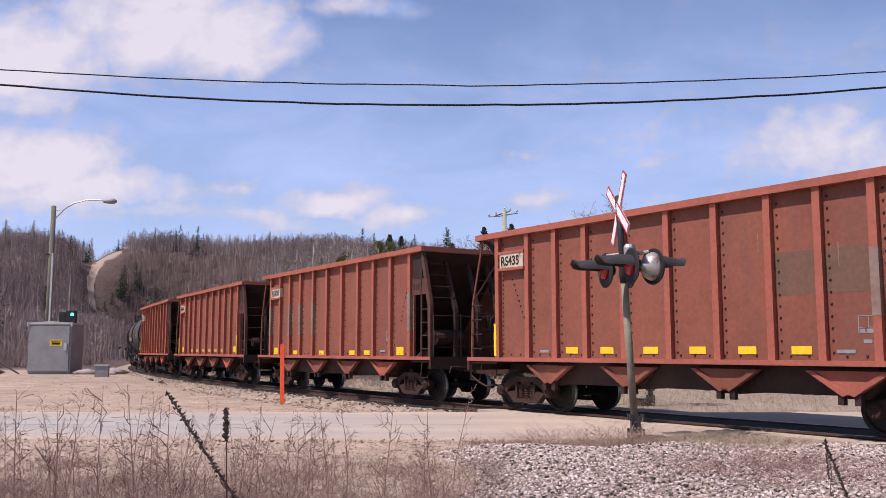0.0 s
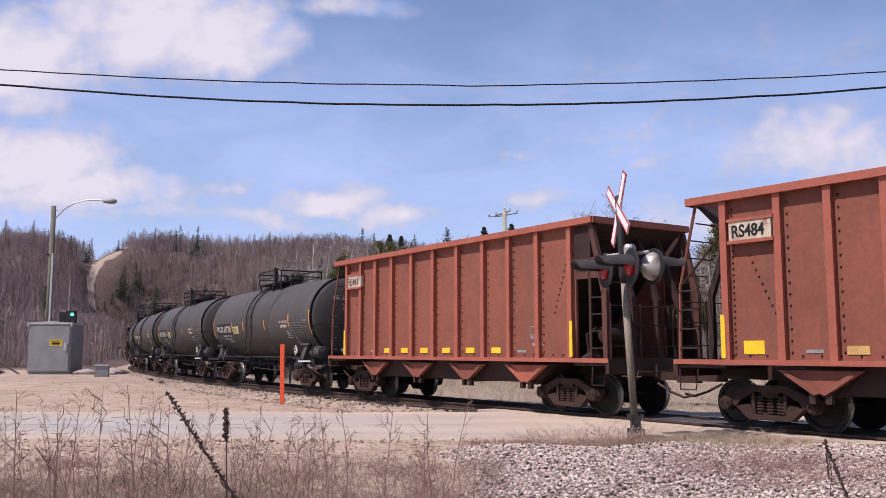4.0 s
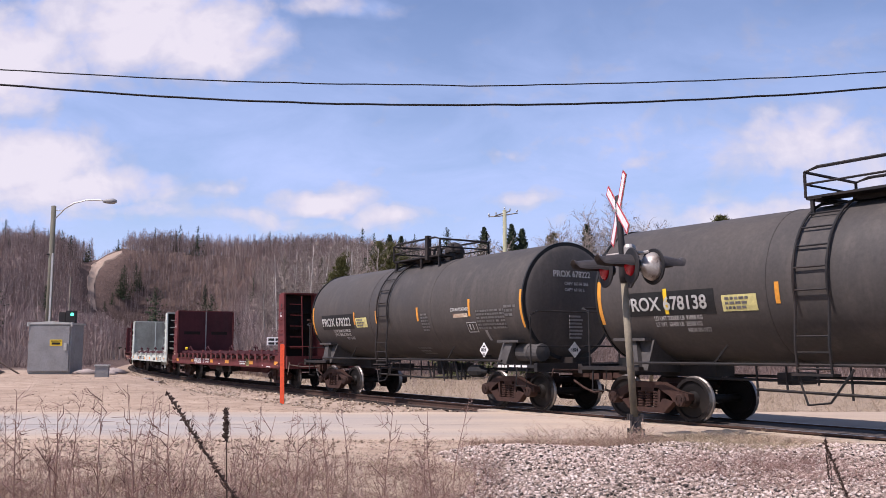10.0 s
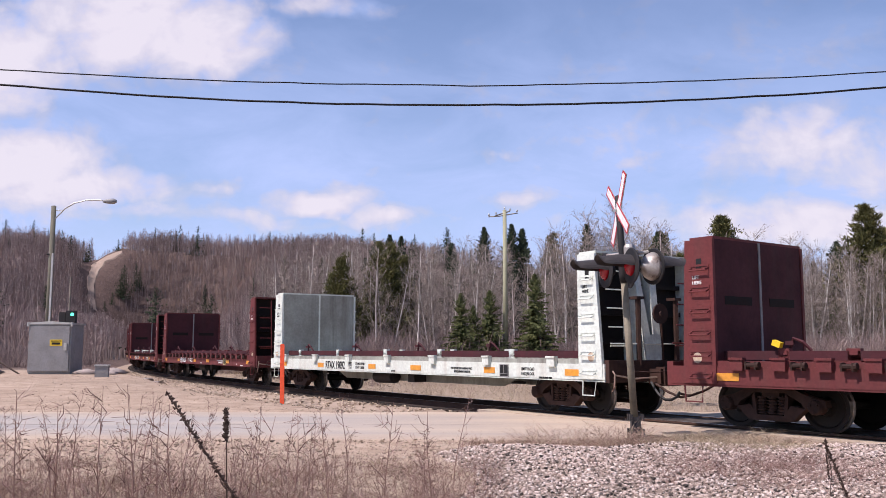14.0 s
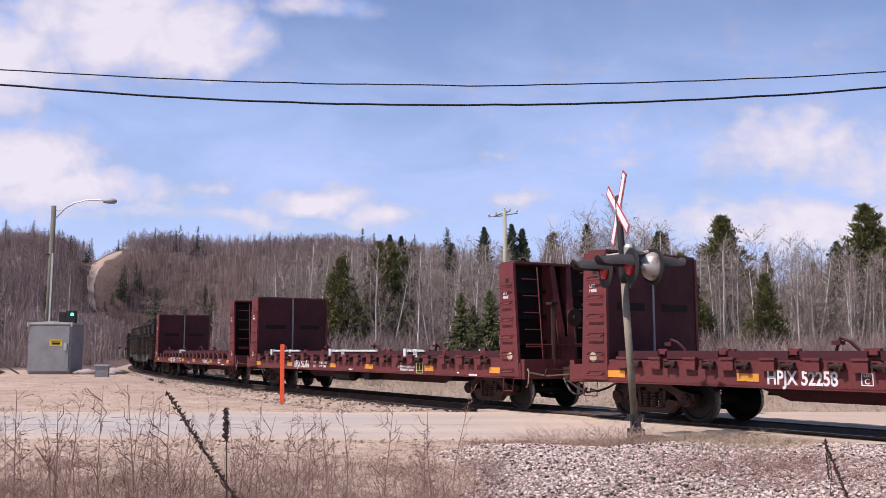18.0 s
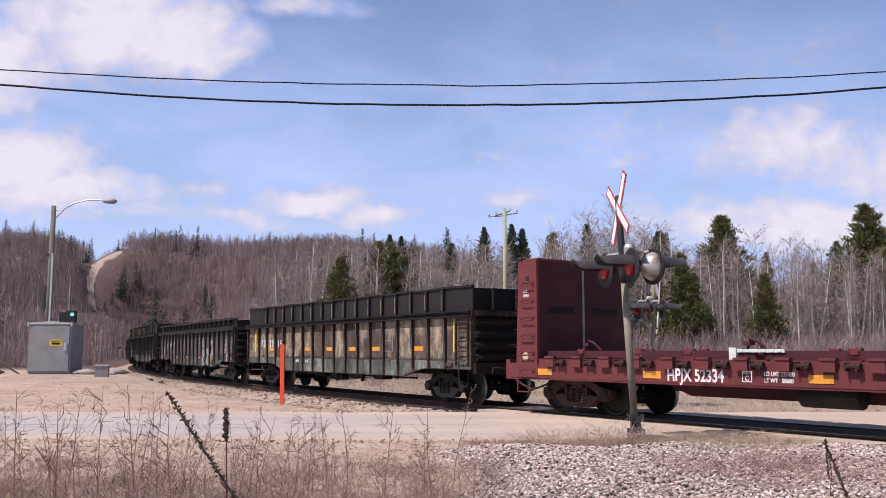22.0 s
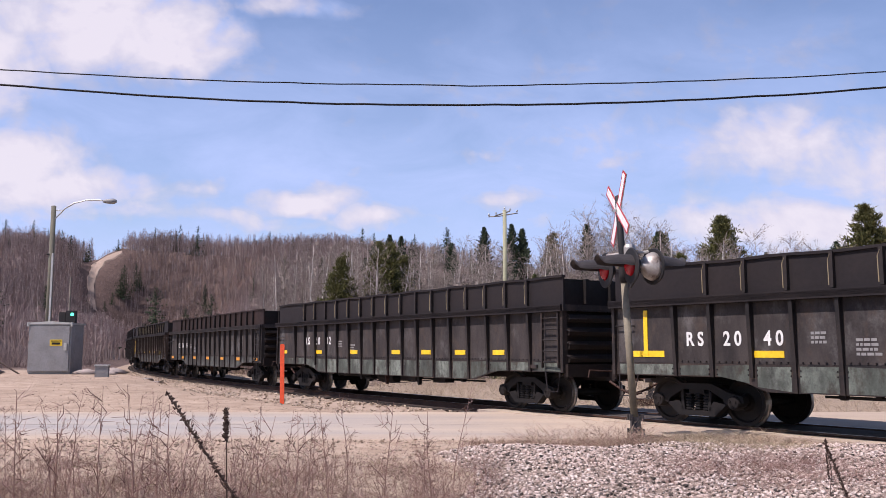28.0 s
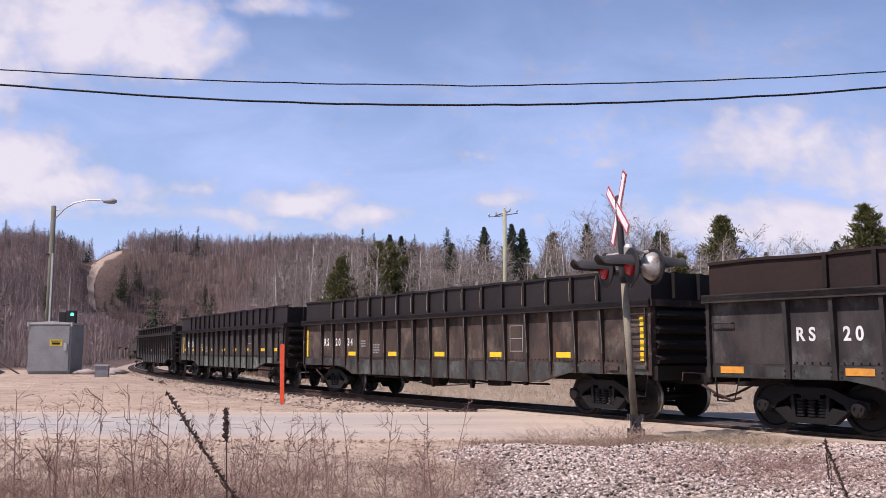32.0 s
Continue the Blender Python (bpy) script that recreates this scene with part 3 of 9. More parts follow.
m_green_light = glow("green_signal_light", (0.05, 0.9, 0.45), 3.0)
m_red_light = glow("red_signal_light", (0.85, 0.02, 0.03), 1.2)


def light_unit(parent, at, facing, red):
    """A warning light: round background, hood and lens. Local -x is the way it shines."""
    bm = bmesh.new()
    lathe(bm, [(-0.012, 0.02), (-0.012, 0.29), (0.0, 0.31), (0.02, 0.30), (0.02, 0.15), (0.10, 0.13), (0.16, 0.08), (0.17, 0.02)], axis="x", n=28)
    u = part("warning_light", bm, m_dark if red is None else m_dark, parent, "black round background with a hooded red lens")
    u.matrix_basis = Matrix.Translation(at) @ Matrix.Rotation(facing, 4, "Z")
    bm = bmesh.new()    # hood: an open half tube that droops to its tip
    n, rows = 16, []
    for x, r, cut in ((-0.01, 0.19, 1.02), (-0.2, 0.19, 0.98), (-0.42, 0.18, 0.92), (-0.54, 0.165, 0.84), (-0.61, 0.15, 0.66)):
        rows.append([(x, r * math.sin(a), r * math.cos(a) + (0.03 if x < -0.6 else -0.015 if x < -0.4 else 0)) for a in np.linspace(-math.pi / 2 * cut, math.pi / 2 * cut, n)])
    outer = [[bm.verts.new(p) for p in r] for r in rows]
    inner = [[bm.verts.new((p[0], p[1] * 0.93, p[2] * 0.93)) for p in r] for r in rows]
    for a, b in zip(outer, outer[1:]):
        for i in range(n - 1):
            bm.faces.new((a[i], a[i + 1], b[i + 1], b[i]))
    for a, b in zip(inner, inner[1:]):
        for i in range(n - 1):
            bm.faces.new((a[i], b[i], b[i + 1], a[i + 1]))
    for i in range(n - 1):
        bm.faces.new((outer[-1][i], outer[-1][i + 1], inner[-1][i + 1], inner[-1][i]))
    part("hood", bm, m_hood, u)
    bm = bmesh.new()
    lathe(bm, [(-0.085, 0.01), (-0.08, 0.08), (-0.06, 0.14), (-0.013, 0.178)], axis="x", n=20)
    part("lens", bm, m_red_light if red else m_lens, u, "red glass lens", smooth=True)
    return u


def crossing_signal(at, turn, lit=False, top=None):
    sig = thing("crossing_signal", "railway crossing signal with crossbuck and hooded red lights", "crossing signal", "crossing signals", at=Matrix.Translation(at) @ Matrix.Rotation(turn, 4, "Z"))
    bm = bmesh.new()
    lathe(bm, [(0.3, 0.062), (2.66, 0.062)], axis="z", n=18)
    post = part("post", bm, m_post, sig, smooth=True)
    post.matrix_basis = pose(0, 0, 0, 0, -3.0, 0)
    bm = bmesh.new()
    lathe(bm, [(2.62, 0.07), (2.78, 0.085), (3.1, 0.06), (4.12, 0.052), (4.14, 0.02)], axis="z", n=16)
    up = part("upper_post", bm, top or m_dark, sig, smooth=True)
    up.matrix_basis = post.matrix_basis.copy()
    bm = bmesh.new()
    prism(bm, [(-0.10, -0.10), (0.10, -0.10), (0.10, 0.10), (-0.10, 0.10)], 0.0, 0.04, "z")
    hexa(bm, [(-0.085, -0.085, 0.04), (0.085, -0.085, 0.04), (0.085, 0.085, 0.04), (-0.085, 0.085, 0.04)], [(-0.07, -0.07, 0.36), (0.07, -0.07, 0.36), (0.07, 0.07, 0.36), (-0.07, 0.07, 0.36)])
    for x, y in ((-0.095, -0.095), (0.095, -0.095), (0.095, 0.095), (-0.095, 0.095)):
        box(bm, x - 0.03, x + 0.03, y - 0.03, y + 0.03, 0.0, 0.16)
        box(bm, x - 0.025, x + 0.025, y - 0.025, y + 0.025, 0.30, 0.40)
    part("base_casting", bm, m_hood, sig)
    bm = bmesh.new()
    box(bm, -0.12, 0.46, -0.36, 0.12, -0.16, 0.05)
    part("foundation", bm, m_rust, sig, "rusty footing slab")
    # crossbuck boards
    for ang, lean in ((38, 1), (-57, -1)):
        hold = pose(-0.22, -0.06, 3.88, 0, 0, -83) @ Matrix.Rotation(radians(ang), 4, "Y")
        bm = bmesh.new()
        box(bm, -0.69, 0.69, -0.012 - 0.008 * lean, 0.004 - 0.008 * lean, -0.10, 0.10)
        bd = part("crossbuck_board", bm, m_alu, sig, "white board edged in red")
        bd.matrix_basis = hold
        bm = bmesh.new()
        box(bm, -0.69, 0.69, -0.015 - 0.008 * lean, -0.0122 - 0.008 * lean, -0.10, 0.10)
        part("board_border", bm, m_sign_red, bd)
        bm = bmesh.new()
        box(bm, -0.655, 0.655, -0.018 - 0.008 * lean, -0.0152 - 0.008 * lean, -0.065, 0.065)
        part("board_face", bm, m_sign_white, bd)
    bm = bmesh.new()
    rod(bm, [(-0.18, 0, 3.86), (-0.29, -0.06, 3.86)], 0.03, 8)
    part("sign_bracket", bm, m_alu, sig)
    bm = bmesh.new()
    lathe(bm, [(3.02, 0.1), (3.05, 0.12), (3.22, 0.12), (3.28, 0.08)], (-0.04, 0, 0), "z", 14)
    part("junction_head", bm, m_old_alu, sig)
    bm = bmesh.new()
    rod(bm, [(-0.42, 0.25, 3.02), (-0.38, 0.22, 3.1), (-0.1, 0.05, 3.12), (0.1, -0.05, 3.12), (0.29, -0.22, 3.13), (0.31, -0.25, 3.04)], 0.032, 8)
    part("crossarm", bm, m_old_alu, sig)
    # lights: a pair each way along the road
    light_unit(sig, (-0.39, 0.36, 2.86), 0.24, lit)
    light_unit(sig, (-0.08, -0.3, 2.88), 0.24, lit)
    light_unit(sig, (0.06, 0.42, 2.86), math.pi + 0.1, False)
    u = light_unit(sig, (0.30, -0.28, 2.87), math.pi + 0.45, False)
    bm = bmesh.new()
    lathe(bm, [(0.022, 0.245), (0.07, 0.225), (0.14, 0.175), (0.20, 0.10), (0.22, 0.05), (0.25, 0.045), (0.26, 0.01)], axis="x", n=28)
    part("lamp_housing", bm, m_old_alu, u, "dull silver lamp housing with rusty patches", smooth=True)
    return sig


crossing_signal((3.24, 15.3, -0.06), 0.0)
crossing_signal((6.55, 28.6, -0.15), math.pi - 0.1, True, m_post)

# instrument house beside the line
house = thing("signal_bungalow", "grey metal signal cabinet with a yellow warning sticker", "signal cabinet", at=pose(-19.28, 44.9, 0.22, 0, 0, 2))
bm = bmesh.new()
box(bm, -1.03, 1.03, -0.8, 0.8, 0.12, 2.48)
part("body", bm, m_grey_paint, house)
bm = bmesh.new()
prism(bm, [(-1.1, 2.46), (1.1, 2.46), (1.1, 2.54), (0, 2.62), (-1.1, 2.54)], -0.88, 0.88)
bmesh.ops.recalc_face_normals(bm, faces=bm.faces)
part("roof", bm, m_alu, house)
bm = bmesh.new()
box(bm, -0.95, 0.95, -0.86, -0.8, 0.2, 2.4)
door = part("door", bm, m_grey_paint, house)
bm = bmesh.new()
box(bm, 0.72, 0.86, -0.92, -0.86, 1.2, 1.55)
part("latch", bm, m_alu, door)
bm = bmesh.new()
plate(bm, 0.02, 0.62, 1.42, 1.72, -0.86, 0.01)
st = part("sticker", bm, m_sticker, door, "yellow and black warning sticker")
bm = bmesh.new()
plate(bm, 0.12, 0.52, 1.48, 1.58, -0.872, 0.004)
plate(bm, 0.08, 0.56, 1.63, 1.67, -0.872, 0.004)
part("sticker_bars", bm, m_black, st)
for x in (-1.06, 1.06):
    bm = bmesh.new()
    rod(bm, [(x, -0.86, 2.36), (x, -0.86, 2.56)], 0.06, 8)
    part("corner_lug", bm, m_alu, house)
bm = bmesh.new()
box(bm, -1.0, 1.0, -0.75, 0.75, -0.4, 0.12)
part("plinth", bm, m_grey_paint, house)
bm = bmesh.new()
box(bm, -1.22, -1.03, -0.3, 0.1, 1.35, 1.75)
part("vent", bm, m_dark, house)

cab = thing("junction_box", "small grey metal box on the ground", "junction box", at=pose(-15.2, 40.3, 0.1, 0, 0, 14))
bm = bmesh.new()
box(bm, -0.28, 0.28, -0.25, 0.25, -0.1, 0.62)
part("body", bm, m_grey_paint, cab)
bm = bmesh.new()
box(bm, -0.31, 0.31, -0.28, 0.28, 0.62, 0.68)
part("lid", bm, m_alu, cab)

# street lamp
lampx = thing("street_lamp", "wooden street lamp pole with a curved metal arm", "street lamp", at=pose(-21.1, 48, 0.2))
bm = bmesh.new()
lathe(bm, [(-0.4, 0.17), (9.0, 0.125), (9.02, 0.02)], axis="z", n=14)
part("pole", bm, m_lamp_pole, lampx, smooth=True)
bm = bmesh.new()
box(bm, 0.08, 0.17, -0.17, -0.10, 0.0, 6.4)
part("conduit", bm, m_alu, lampx, "pale conduit up the pole")
bm = bmesh.new()
rod(bm, [(0.1, 0, 8.3), (0.25, 0, 8.45), (0.6, 0, 8.85), (1.1, 0, 9.15), (1.7, 0, 9.3), (2.4, 0, 9.32), (2.75, 0, 9.28)], 0.035, 8)
rod(bm, [(0.1, 0, 8.75), (0.5, 0, 8.76)], 0.02, 6)
part("arm", bm, m_alu, lampx)
bm = bmesh.new()
lathe(bm, [(2.65, 0.05), (2.75, 0.1), (3.0, 0.14), (3.25, 0.15), (3.38, 0.08), (3.4, 0.01)], (0, 0, 9.25), "x", 14)
part("lamp_head", bm, m_grey_paint, lampx, smooth=True)
bm = bmesh.new()
rod(bm, [(-0.2, -0.1, 6.35), (-0.05, -0.12, 6.35)], 0.05, 6)
part("insulator", bm, m_dark, lampx)

# line signal with a green aspect
sg = thing("railway_signal", "black railway signal head showing green on a mast", "railway signal", at=pose(-25.0, 60, 0.2))
bm = bmesh.new()
lathe(bm, [(-0.4, 0.07), (6.1, 0.055), (6.12, 0.01)], axis="z", n=10)
part("mast", bm, m_wood, sg)
bm = bmesh.new()
box(bm, -0.15, 0.5, -0.16, 0.1, 3.05, 3.85)
head = part("signal_head", bm, m_dark, sg)
bm = bmesh.new()
box(bm, -0.62, -0.2, -0.1, 0.1, 3.1, 3.75)
part("back_plate", bm, m_dark, sg)
bm = bmesh.new()
lathe(bm, [(-0.22, 0.02), (-0.2, 0.1), (-0.17, 0.11)], (0.28, 0, 3.6), "y", 14)
part("green_light", bm, m_green_light, head, "glowing green signal light")

# utility pole behind the line
up = thing("utility_pole", "pale wooden utility pole with a short crossarm", "utility pole", at=pose(3.96, 57, -0.3))
bm = bmesh.new()
lathe(bm, [(-0.3, 0.17), (10.7, 0.12), (10.72, 0.02)], axis="z", n=14)
part("pole", bm, m_fresh_wood, up, smooth=True)
bm = bmesh.new()
rod(bm, [(-1.05, 0, 10.25), (-0.3, 0, 10.3), (0.85, 0, 10.5)], 0.035, 6)
rod(bm, [(-0.6, 0, 10.32), (0.35, 0, 10.62)], 0.04, 6)
part("crossarm", bm, m_wood, up)
for x, z in ((-1.0, 10.3), (-0.55, 10.4), (0.0, 10.75), (0.35, 10.65), (0.8, 10.55)):
    bm = bmesh.new()
    lathe(bm, [(z, 0.03), (z + 0.05, 0.06), (z + 0.12, 0.05), (z + 0.16, 0.02)], (x, 0, 0), "z", 8)
    part("insulator", bm, m_alu, up)

# marker stake and name board beside the line
stk = thing("marker_stake", "fluorescent orange flat marker stake in the ground", "marker stake", at=pose(-5.02, 28.3, -0.25, 0, -0.8, 0))
bm = bmesh.new()
prism(bm, [(-0.065, 0), (0.065, 0), (0.065, 1.82), (0.05, 1.86), (-0.05, 1.86), (-0.065, 1.82)], -0.02, 0.02)
bmesh.ops.recalc_face_normals(bm, faces=bm.faces)
part("blade", bm, m_stake, stk)
brd = thing("line_name_board", "small white name board with two dark lines of lettering", "sign board", at=pose(-7.56, 42, -0.45))
bm = bmesh.new()
box(bm, -0.66, 0.66, -0.02, 0.02, 2.1, 2.48)
face = part("board", bm, m_sign_white, brd)
rb2 = random.Random(8)
bars(face, -0.58, 2.42, -0.02, 1, 0.6, 0.11, m_black, rb2, "lettering")
bars(face, -0.58, 2.24, -0.02, 1, 1.2, 0.11, m_black, rb2, "lettering")
for x in (-0.45, 0.45):
    bm = bmesh.new()
    box(bm, x - 0.04, x + 0.04, 0.02, 0.1, -0.2, 2.4)
    part("leg", bm, m_wood, brd)

# overhead cables along the road, from poles far to either side
for name, a, b, c, y, r in (("overhead_cable", 0.0026819, -0.003261, 10.4246, 32.3, 0.038), ("overhead_cable", 0.0019958, -0.002617, 11.2218, 32.4, 0.023)):
    bm = bmesh.new()
    rng_w = random.Random(4)
    rod(bm, [(x, y, a * x * x + b * x + c + 0.015 * rng_w.uniform(-1, 1) + (0.057 * math.exp(-((x - 1.6) / 1.33) ** 2) * -1 if r < 0.03 else 0)) for x in np.linspace(-50, 50, 105)], r, 6)
    tagged(part(name, bm, m_cable, None), "thick black overhead cable sagging across the road" if r > 0.03 else "thin black overhead wire sagging across the road", "overhead cable", "overhead cables")
for x in (-26.0, 26.0):
    pl = thing("cable_pole", "wooden pole carrying the overhead cables beside the road", "utility pole", at=pose(x, 17.02, -0.2))
    bm = bmesh.new()
    lathe(bm, [(-0.3, 0.17), (10.0, 0.12), (10.02, 0.02)], axis="z", n=12)
    part("pole", bm, m_wood, pl, smooth=True)


# ---- trucks ----
R_WHEEL = 0.44


def wheelset_mesh():
    bm = bmesh.new()
    for side in (-1, 1):
        y = 0.685 * side
        prof = [(y, 0.10), (y, 0.16), (y + 0.02 * side, 0.34), (y - 0.02 * side, 0.37), (y - 0.03 * side, 0.465), (y + 0.004 * side, 0.465),
                (y + 0.03 * side, R_WHEEL), (y + 0.11 * side, R_WHEEL - 0.006), (y + 0.11 * side, 0.37), (y + 0.07 * side, 0.34), (y + 0.06 * side, 0.17), (y + 0.13 * side, 0.13), (y + 0.13 * side, 0.08)]
        lathe(bm, prof, n=28)
        lathe(bm, [(y + 0.13 * side, 0.085), (1.10 * side, 0.085)], n=12)
    lathe(bm, [(-0.7, 0.085), (0.7, 0.085)], n=12)
    bm.normal_update()
    me = bpy.data.meshes.new("wheelset")
    bm.to_mesh(me)
    bm.free()
    me.materials.append(m_wheel)
    me.materials.append(m_tread)
    for p in me.polygons:
        rad = math.hypot(p.center.x, p.center.z)
        if 0.425 < rad < 0.47 and abs(p.center.y) > 0.66:
            p.material_index = 1
    return me


ME_WHEELSET = wheelset_mesh()


def truck_meshes(mat):
    out = {}
    bm = bmesh.new()   # cast side frame
    a = [(-1.04, 0.56), (-0.74, 0.62), (-0.36, 0.78), (0.36, 0.78), (0.74, 0.62), (1.04, 0.56), (1.06, 0.44), (0.80, 0.43), (0.68, 0.40), (0.42, 0.17), (-0.42, 0.17), (-0.68, 0.40), (-0.80, 0.43), (-1.06, 0.44)]
    inner = [(-0.30, 0.66), (0.30, 0.66), (0.27, 0.27), (-0.27, 0.27)]
    for seg in ([a[0], a[1], a[12], a[13]], [a[1], a[2], inner[0], (-0.60, 0.5), a[11], a[12]], [a[2], a[3], inner[1], inner[0]], [a[3], a[4], a[7], a[8], (0.60, 0.5), inner[1]], [a[4], a[5], a[6], a[7]],
                [a[8], a[9], inner[2], (0.40, 0.45)], [a[9], a[10], inner[3], inner[2]], [a[10], a[11], (-0.40, 0.45), inner[3]],
                [inner[1], (0.36, 0.6), (0.33, 0.27), inner[2]], [inner[0], inner[3], (-0.33, 0.27), (-0.36, 0.6)]):
        prism(bm, seg, -0.09, 0.09)
    bmesh.ops.recalc_face_normals(bm, faces=bm.faces)
    out["side_frame"] = bm
    bm = bmesh.new()
    lathe(bm, [(0.28 + k * 0.055 + a, r) for k in range(6) for a, r in ((0, 0.062), (0.01, 0.088), (0.032, 0.088), (0.042, 0.062))], (0, 0, 0), "z", 8)
    out["spring"] = bm
    bm = bmesh.new()
    box(bm, -0.19, 0.19, -1.0, 1.0, 0.60, 0.74)
    box(bm, -0.3, 0.3, -0.3, 0.3, 0.62, 0.84)
    for s in (-1, 1):
        box(bm, -0.17, 0.17, 1.02 * s - 0.06, 1.02 * s + 0.06, 0.58, 0.70)
        box(bm, -0.42, -0.34, -0.75, 0.75, 0.36, 0.46)
        box(bm, 0.34, 0.42, -0.75, 0.75, 0.36, 0.46)
    out["bolster"] = bm
    bm = bmesh.new()
    lathe(bm, [(-0.16, 0.05), (-0.16, 0.11), (-0.13, 0.13), (0.06, 0.13), (0.06, 0.05)], n=12)
    for k in range(3):
        ang = k * 2.094 + 0.5
        lathe(bm, [(-0.185, 0.02), (-0.15, 0.02)], (0.07 * math.cos(ang), 0, 0.07 * math.sin(ang)), n=6)
    out["bearing_cap"] = bm
    res = {}
    for k, b in out.items():
        b.normal_update()
        me = bpy.data.meshes.new(k)
        b.to_mesh(me)
        b.free()
        me.materials.append(mat)
        res[k] = me
    return res


TRUCKS = {"rust": truck_meshes(m_rust), "black": truck_meshes(m_truck)}
WHEELSETS = []     # wheelset, the car's index in CARS
CARS = []          # car, its place in the train, half the distance of its trucks


def add_truck(car, x, kind):
    ms = TRUCKS[kind]
    tr = part("truck", ms["bolster"], None, car)
    tr.matrix_basis = pose(x, 0, 0)
    for side in (-1, 1):
        sf = part("side_frame", ms["side_frame"], None, tr)
        sf.matrix_basis = pose(0, 1.02 * side, 0)
        for sx in (-0.2, 0.0, 0.2):
            sp = part("spring", ms["spring"], None, tr)
            sp.matrix_basis = pose(sx, 1.02 * side, 0)
        for dx in (-0.87, 0.87):
            bc = part("bearing_cap", ms["bearing_cap"], None, tr)
            bc.matrix_basis = pose(dx, 1.02 * side, R_WHEEL, 0, 0, 0 if side < 0 else 180)
    for dx in (-0.87, 0.87):
        ws = part("wheelset", ME_WHEELSET, None, tr)
        ws.matrix_basis = pose(dx, 0, R_WHEEL)
        WHEELSETS.append((ws, dx, len(CARS)))
    return tr


def coupler_mesh():
    bm = bmesh.new()
    box(bm, -0.55, 0.12, -0.08, 0.08, 0.78, 0.96)
    prism(bm, [(0.10, -0.11), (0.30, -0.17), (0.42, -0.12), (0.36, -0.02), (0.40, 0.06), (0.34, 0.15), (0.22, 0.17), (0.10, 0.11)], 0.74, 1.0, "z")
    rod(bm, [(0.18, 0.05, 1.0), (0.18, 0.05, 1.06)], 0.03)
    rod(bm, [(-0.2, -0.35, 0.72), (0.15, -0.33, 0.55), (0.45, -0.28, 0.45), (0.62, -0.2, 0.5)], 0.028)
    rod(bm, [(0.05, -0.1, 0.98), (0.0, -0.6, 0.95), (0.02, -1.15, 0.98), (0.06, -1.22, 0.82)], 0.016, 5)
    bmesh.ops.recalc_face_normals(bm, faces=bm.faces)
    bm.normal_update()
    me = bpy.data.meshes.new("coupler")
    bm.to_mesh(me)
    bm.free()
    me.materials.append(m_rust)
    return me


ME_COUPLER = coupler_mesh()


def add_ends(car, half, pull):
    """Couplers with air hose and uncoupling lever at both ends."""
    for s in (1, -1):
        c = part("coupler", ME_COUPLER, None, car)
        c.matrix_basis = pose((pull - 0.32) * s, 0, 0, 0, 0, 0 if s > 0 else 180)


def ladder_bm(x0, x1, z0, z1, y, rungs, r=0.018):
    bm = bmesh.new()
    for x in (x0, x1):
        box(bm, x - 0.02, x + 0.02, y - 0.03, y + 0.03, z0, z1)
    for k in range(rungs):
        z = z0 + (z1 - z0) * (k + 0.5) / rungs
        rod(bm, [(x0, y, z), (x1, y, z)], r, 5)
    return bm


def grab(bm, x0, x1, z, y, out=-0.07):
    rod(bm, [(x0, y, z), (x0, y + out, z), (x0, y + out, z), (x1, y + out, z), (x1, y, z)], 0.014, 5)


def rivet_rows(bm, pts, y, s=0.018):
    for x, z in pts:
        hexa(bm, [(x - s, y, z - s), (x + s, y, z - s), (x + s, y, z + s), (x - s, y, z + s)],
             [(x - s / 2, y - s, z - s / 2), (x + s / 2, y - s, z - s / 2), (x + s / 2, y - s, z + s / 2), (x - s / 2, y - s, z + s / 2)])


def solid(name, outline, y0, y1, mat, parent):
    """A plate or beam of the given outline, from y0 to y1, as one part."""
    bm = bmesh.new()
    prism(bm, outline, y0, y1)
    bmesh.ops.recalc_face_normals(bm, faces=bm.faces)
    return part(name, bm, mat, parent)


def bar(name, pts, r, mat, parent):
    bm = bmesh.new()
    rod(bm, pts, r, 5)
    return part(name, bm, mat, parent)


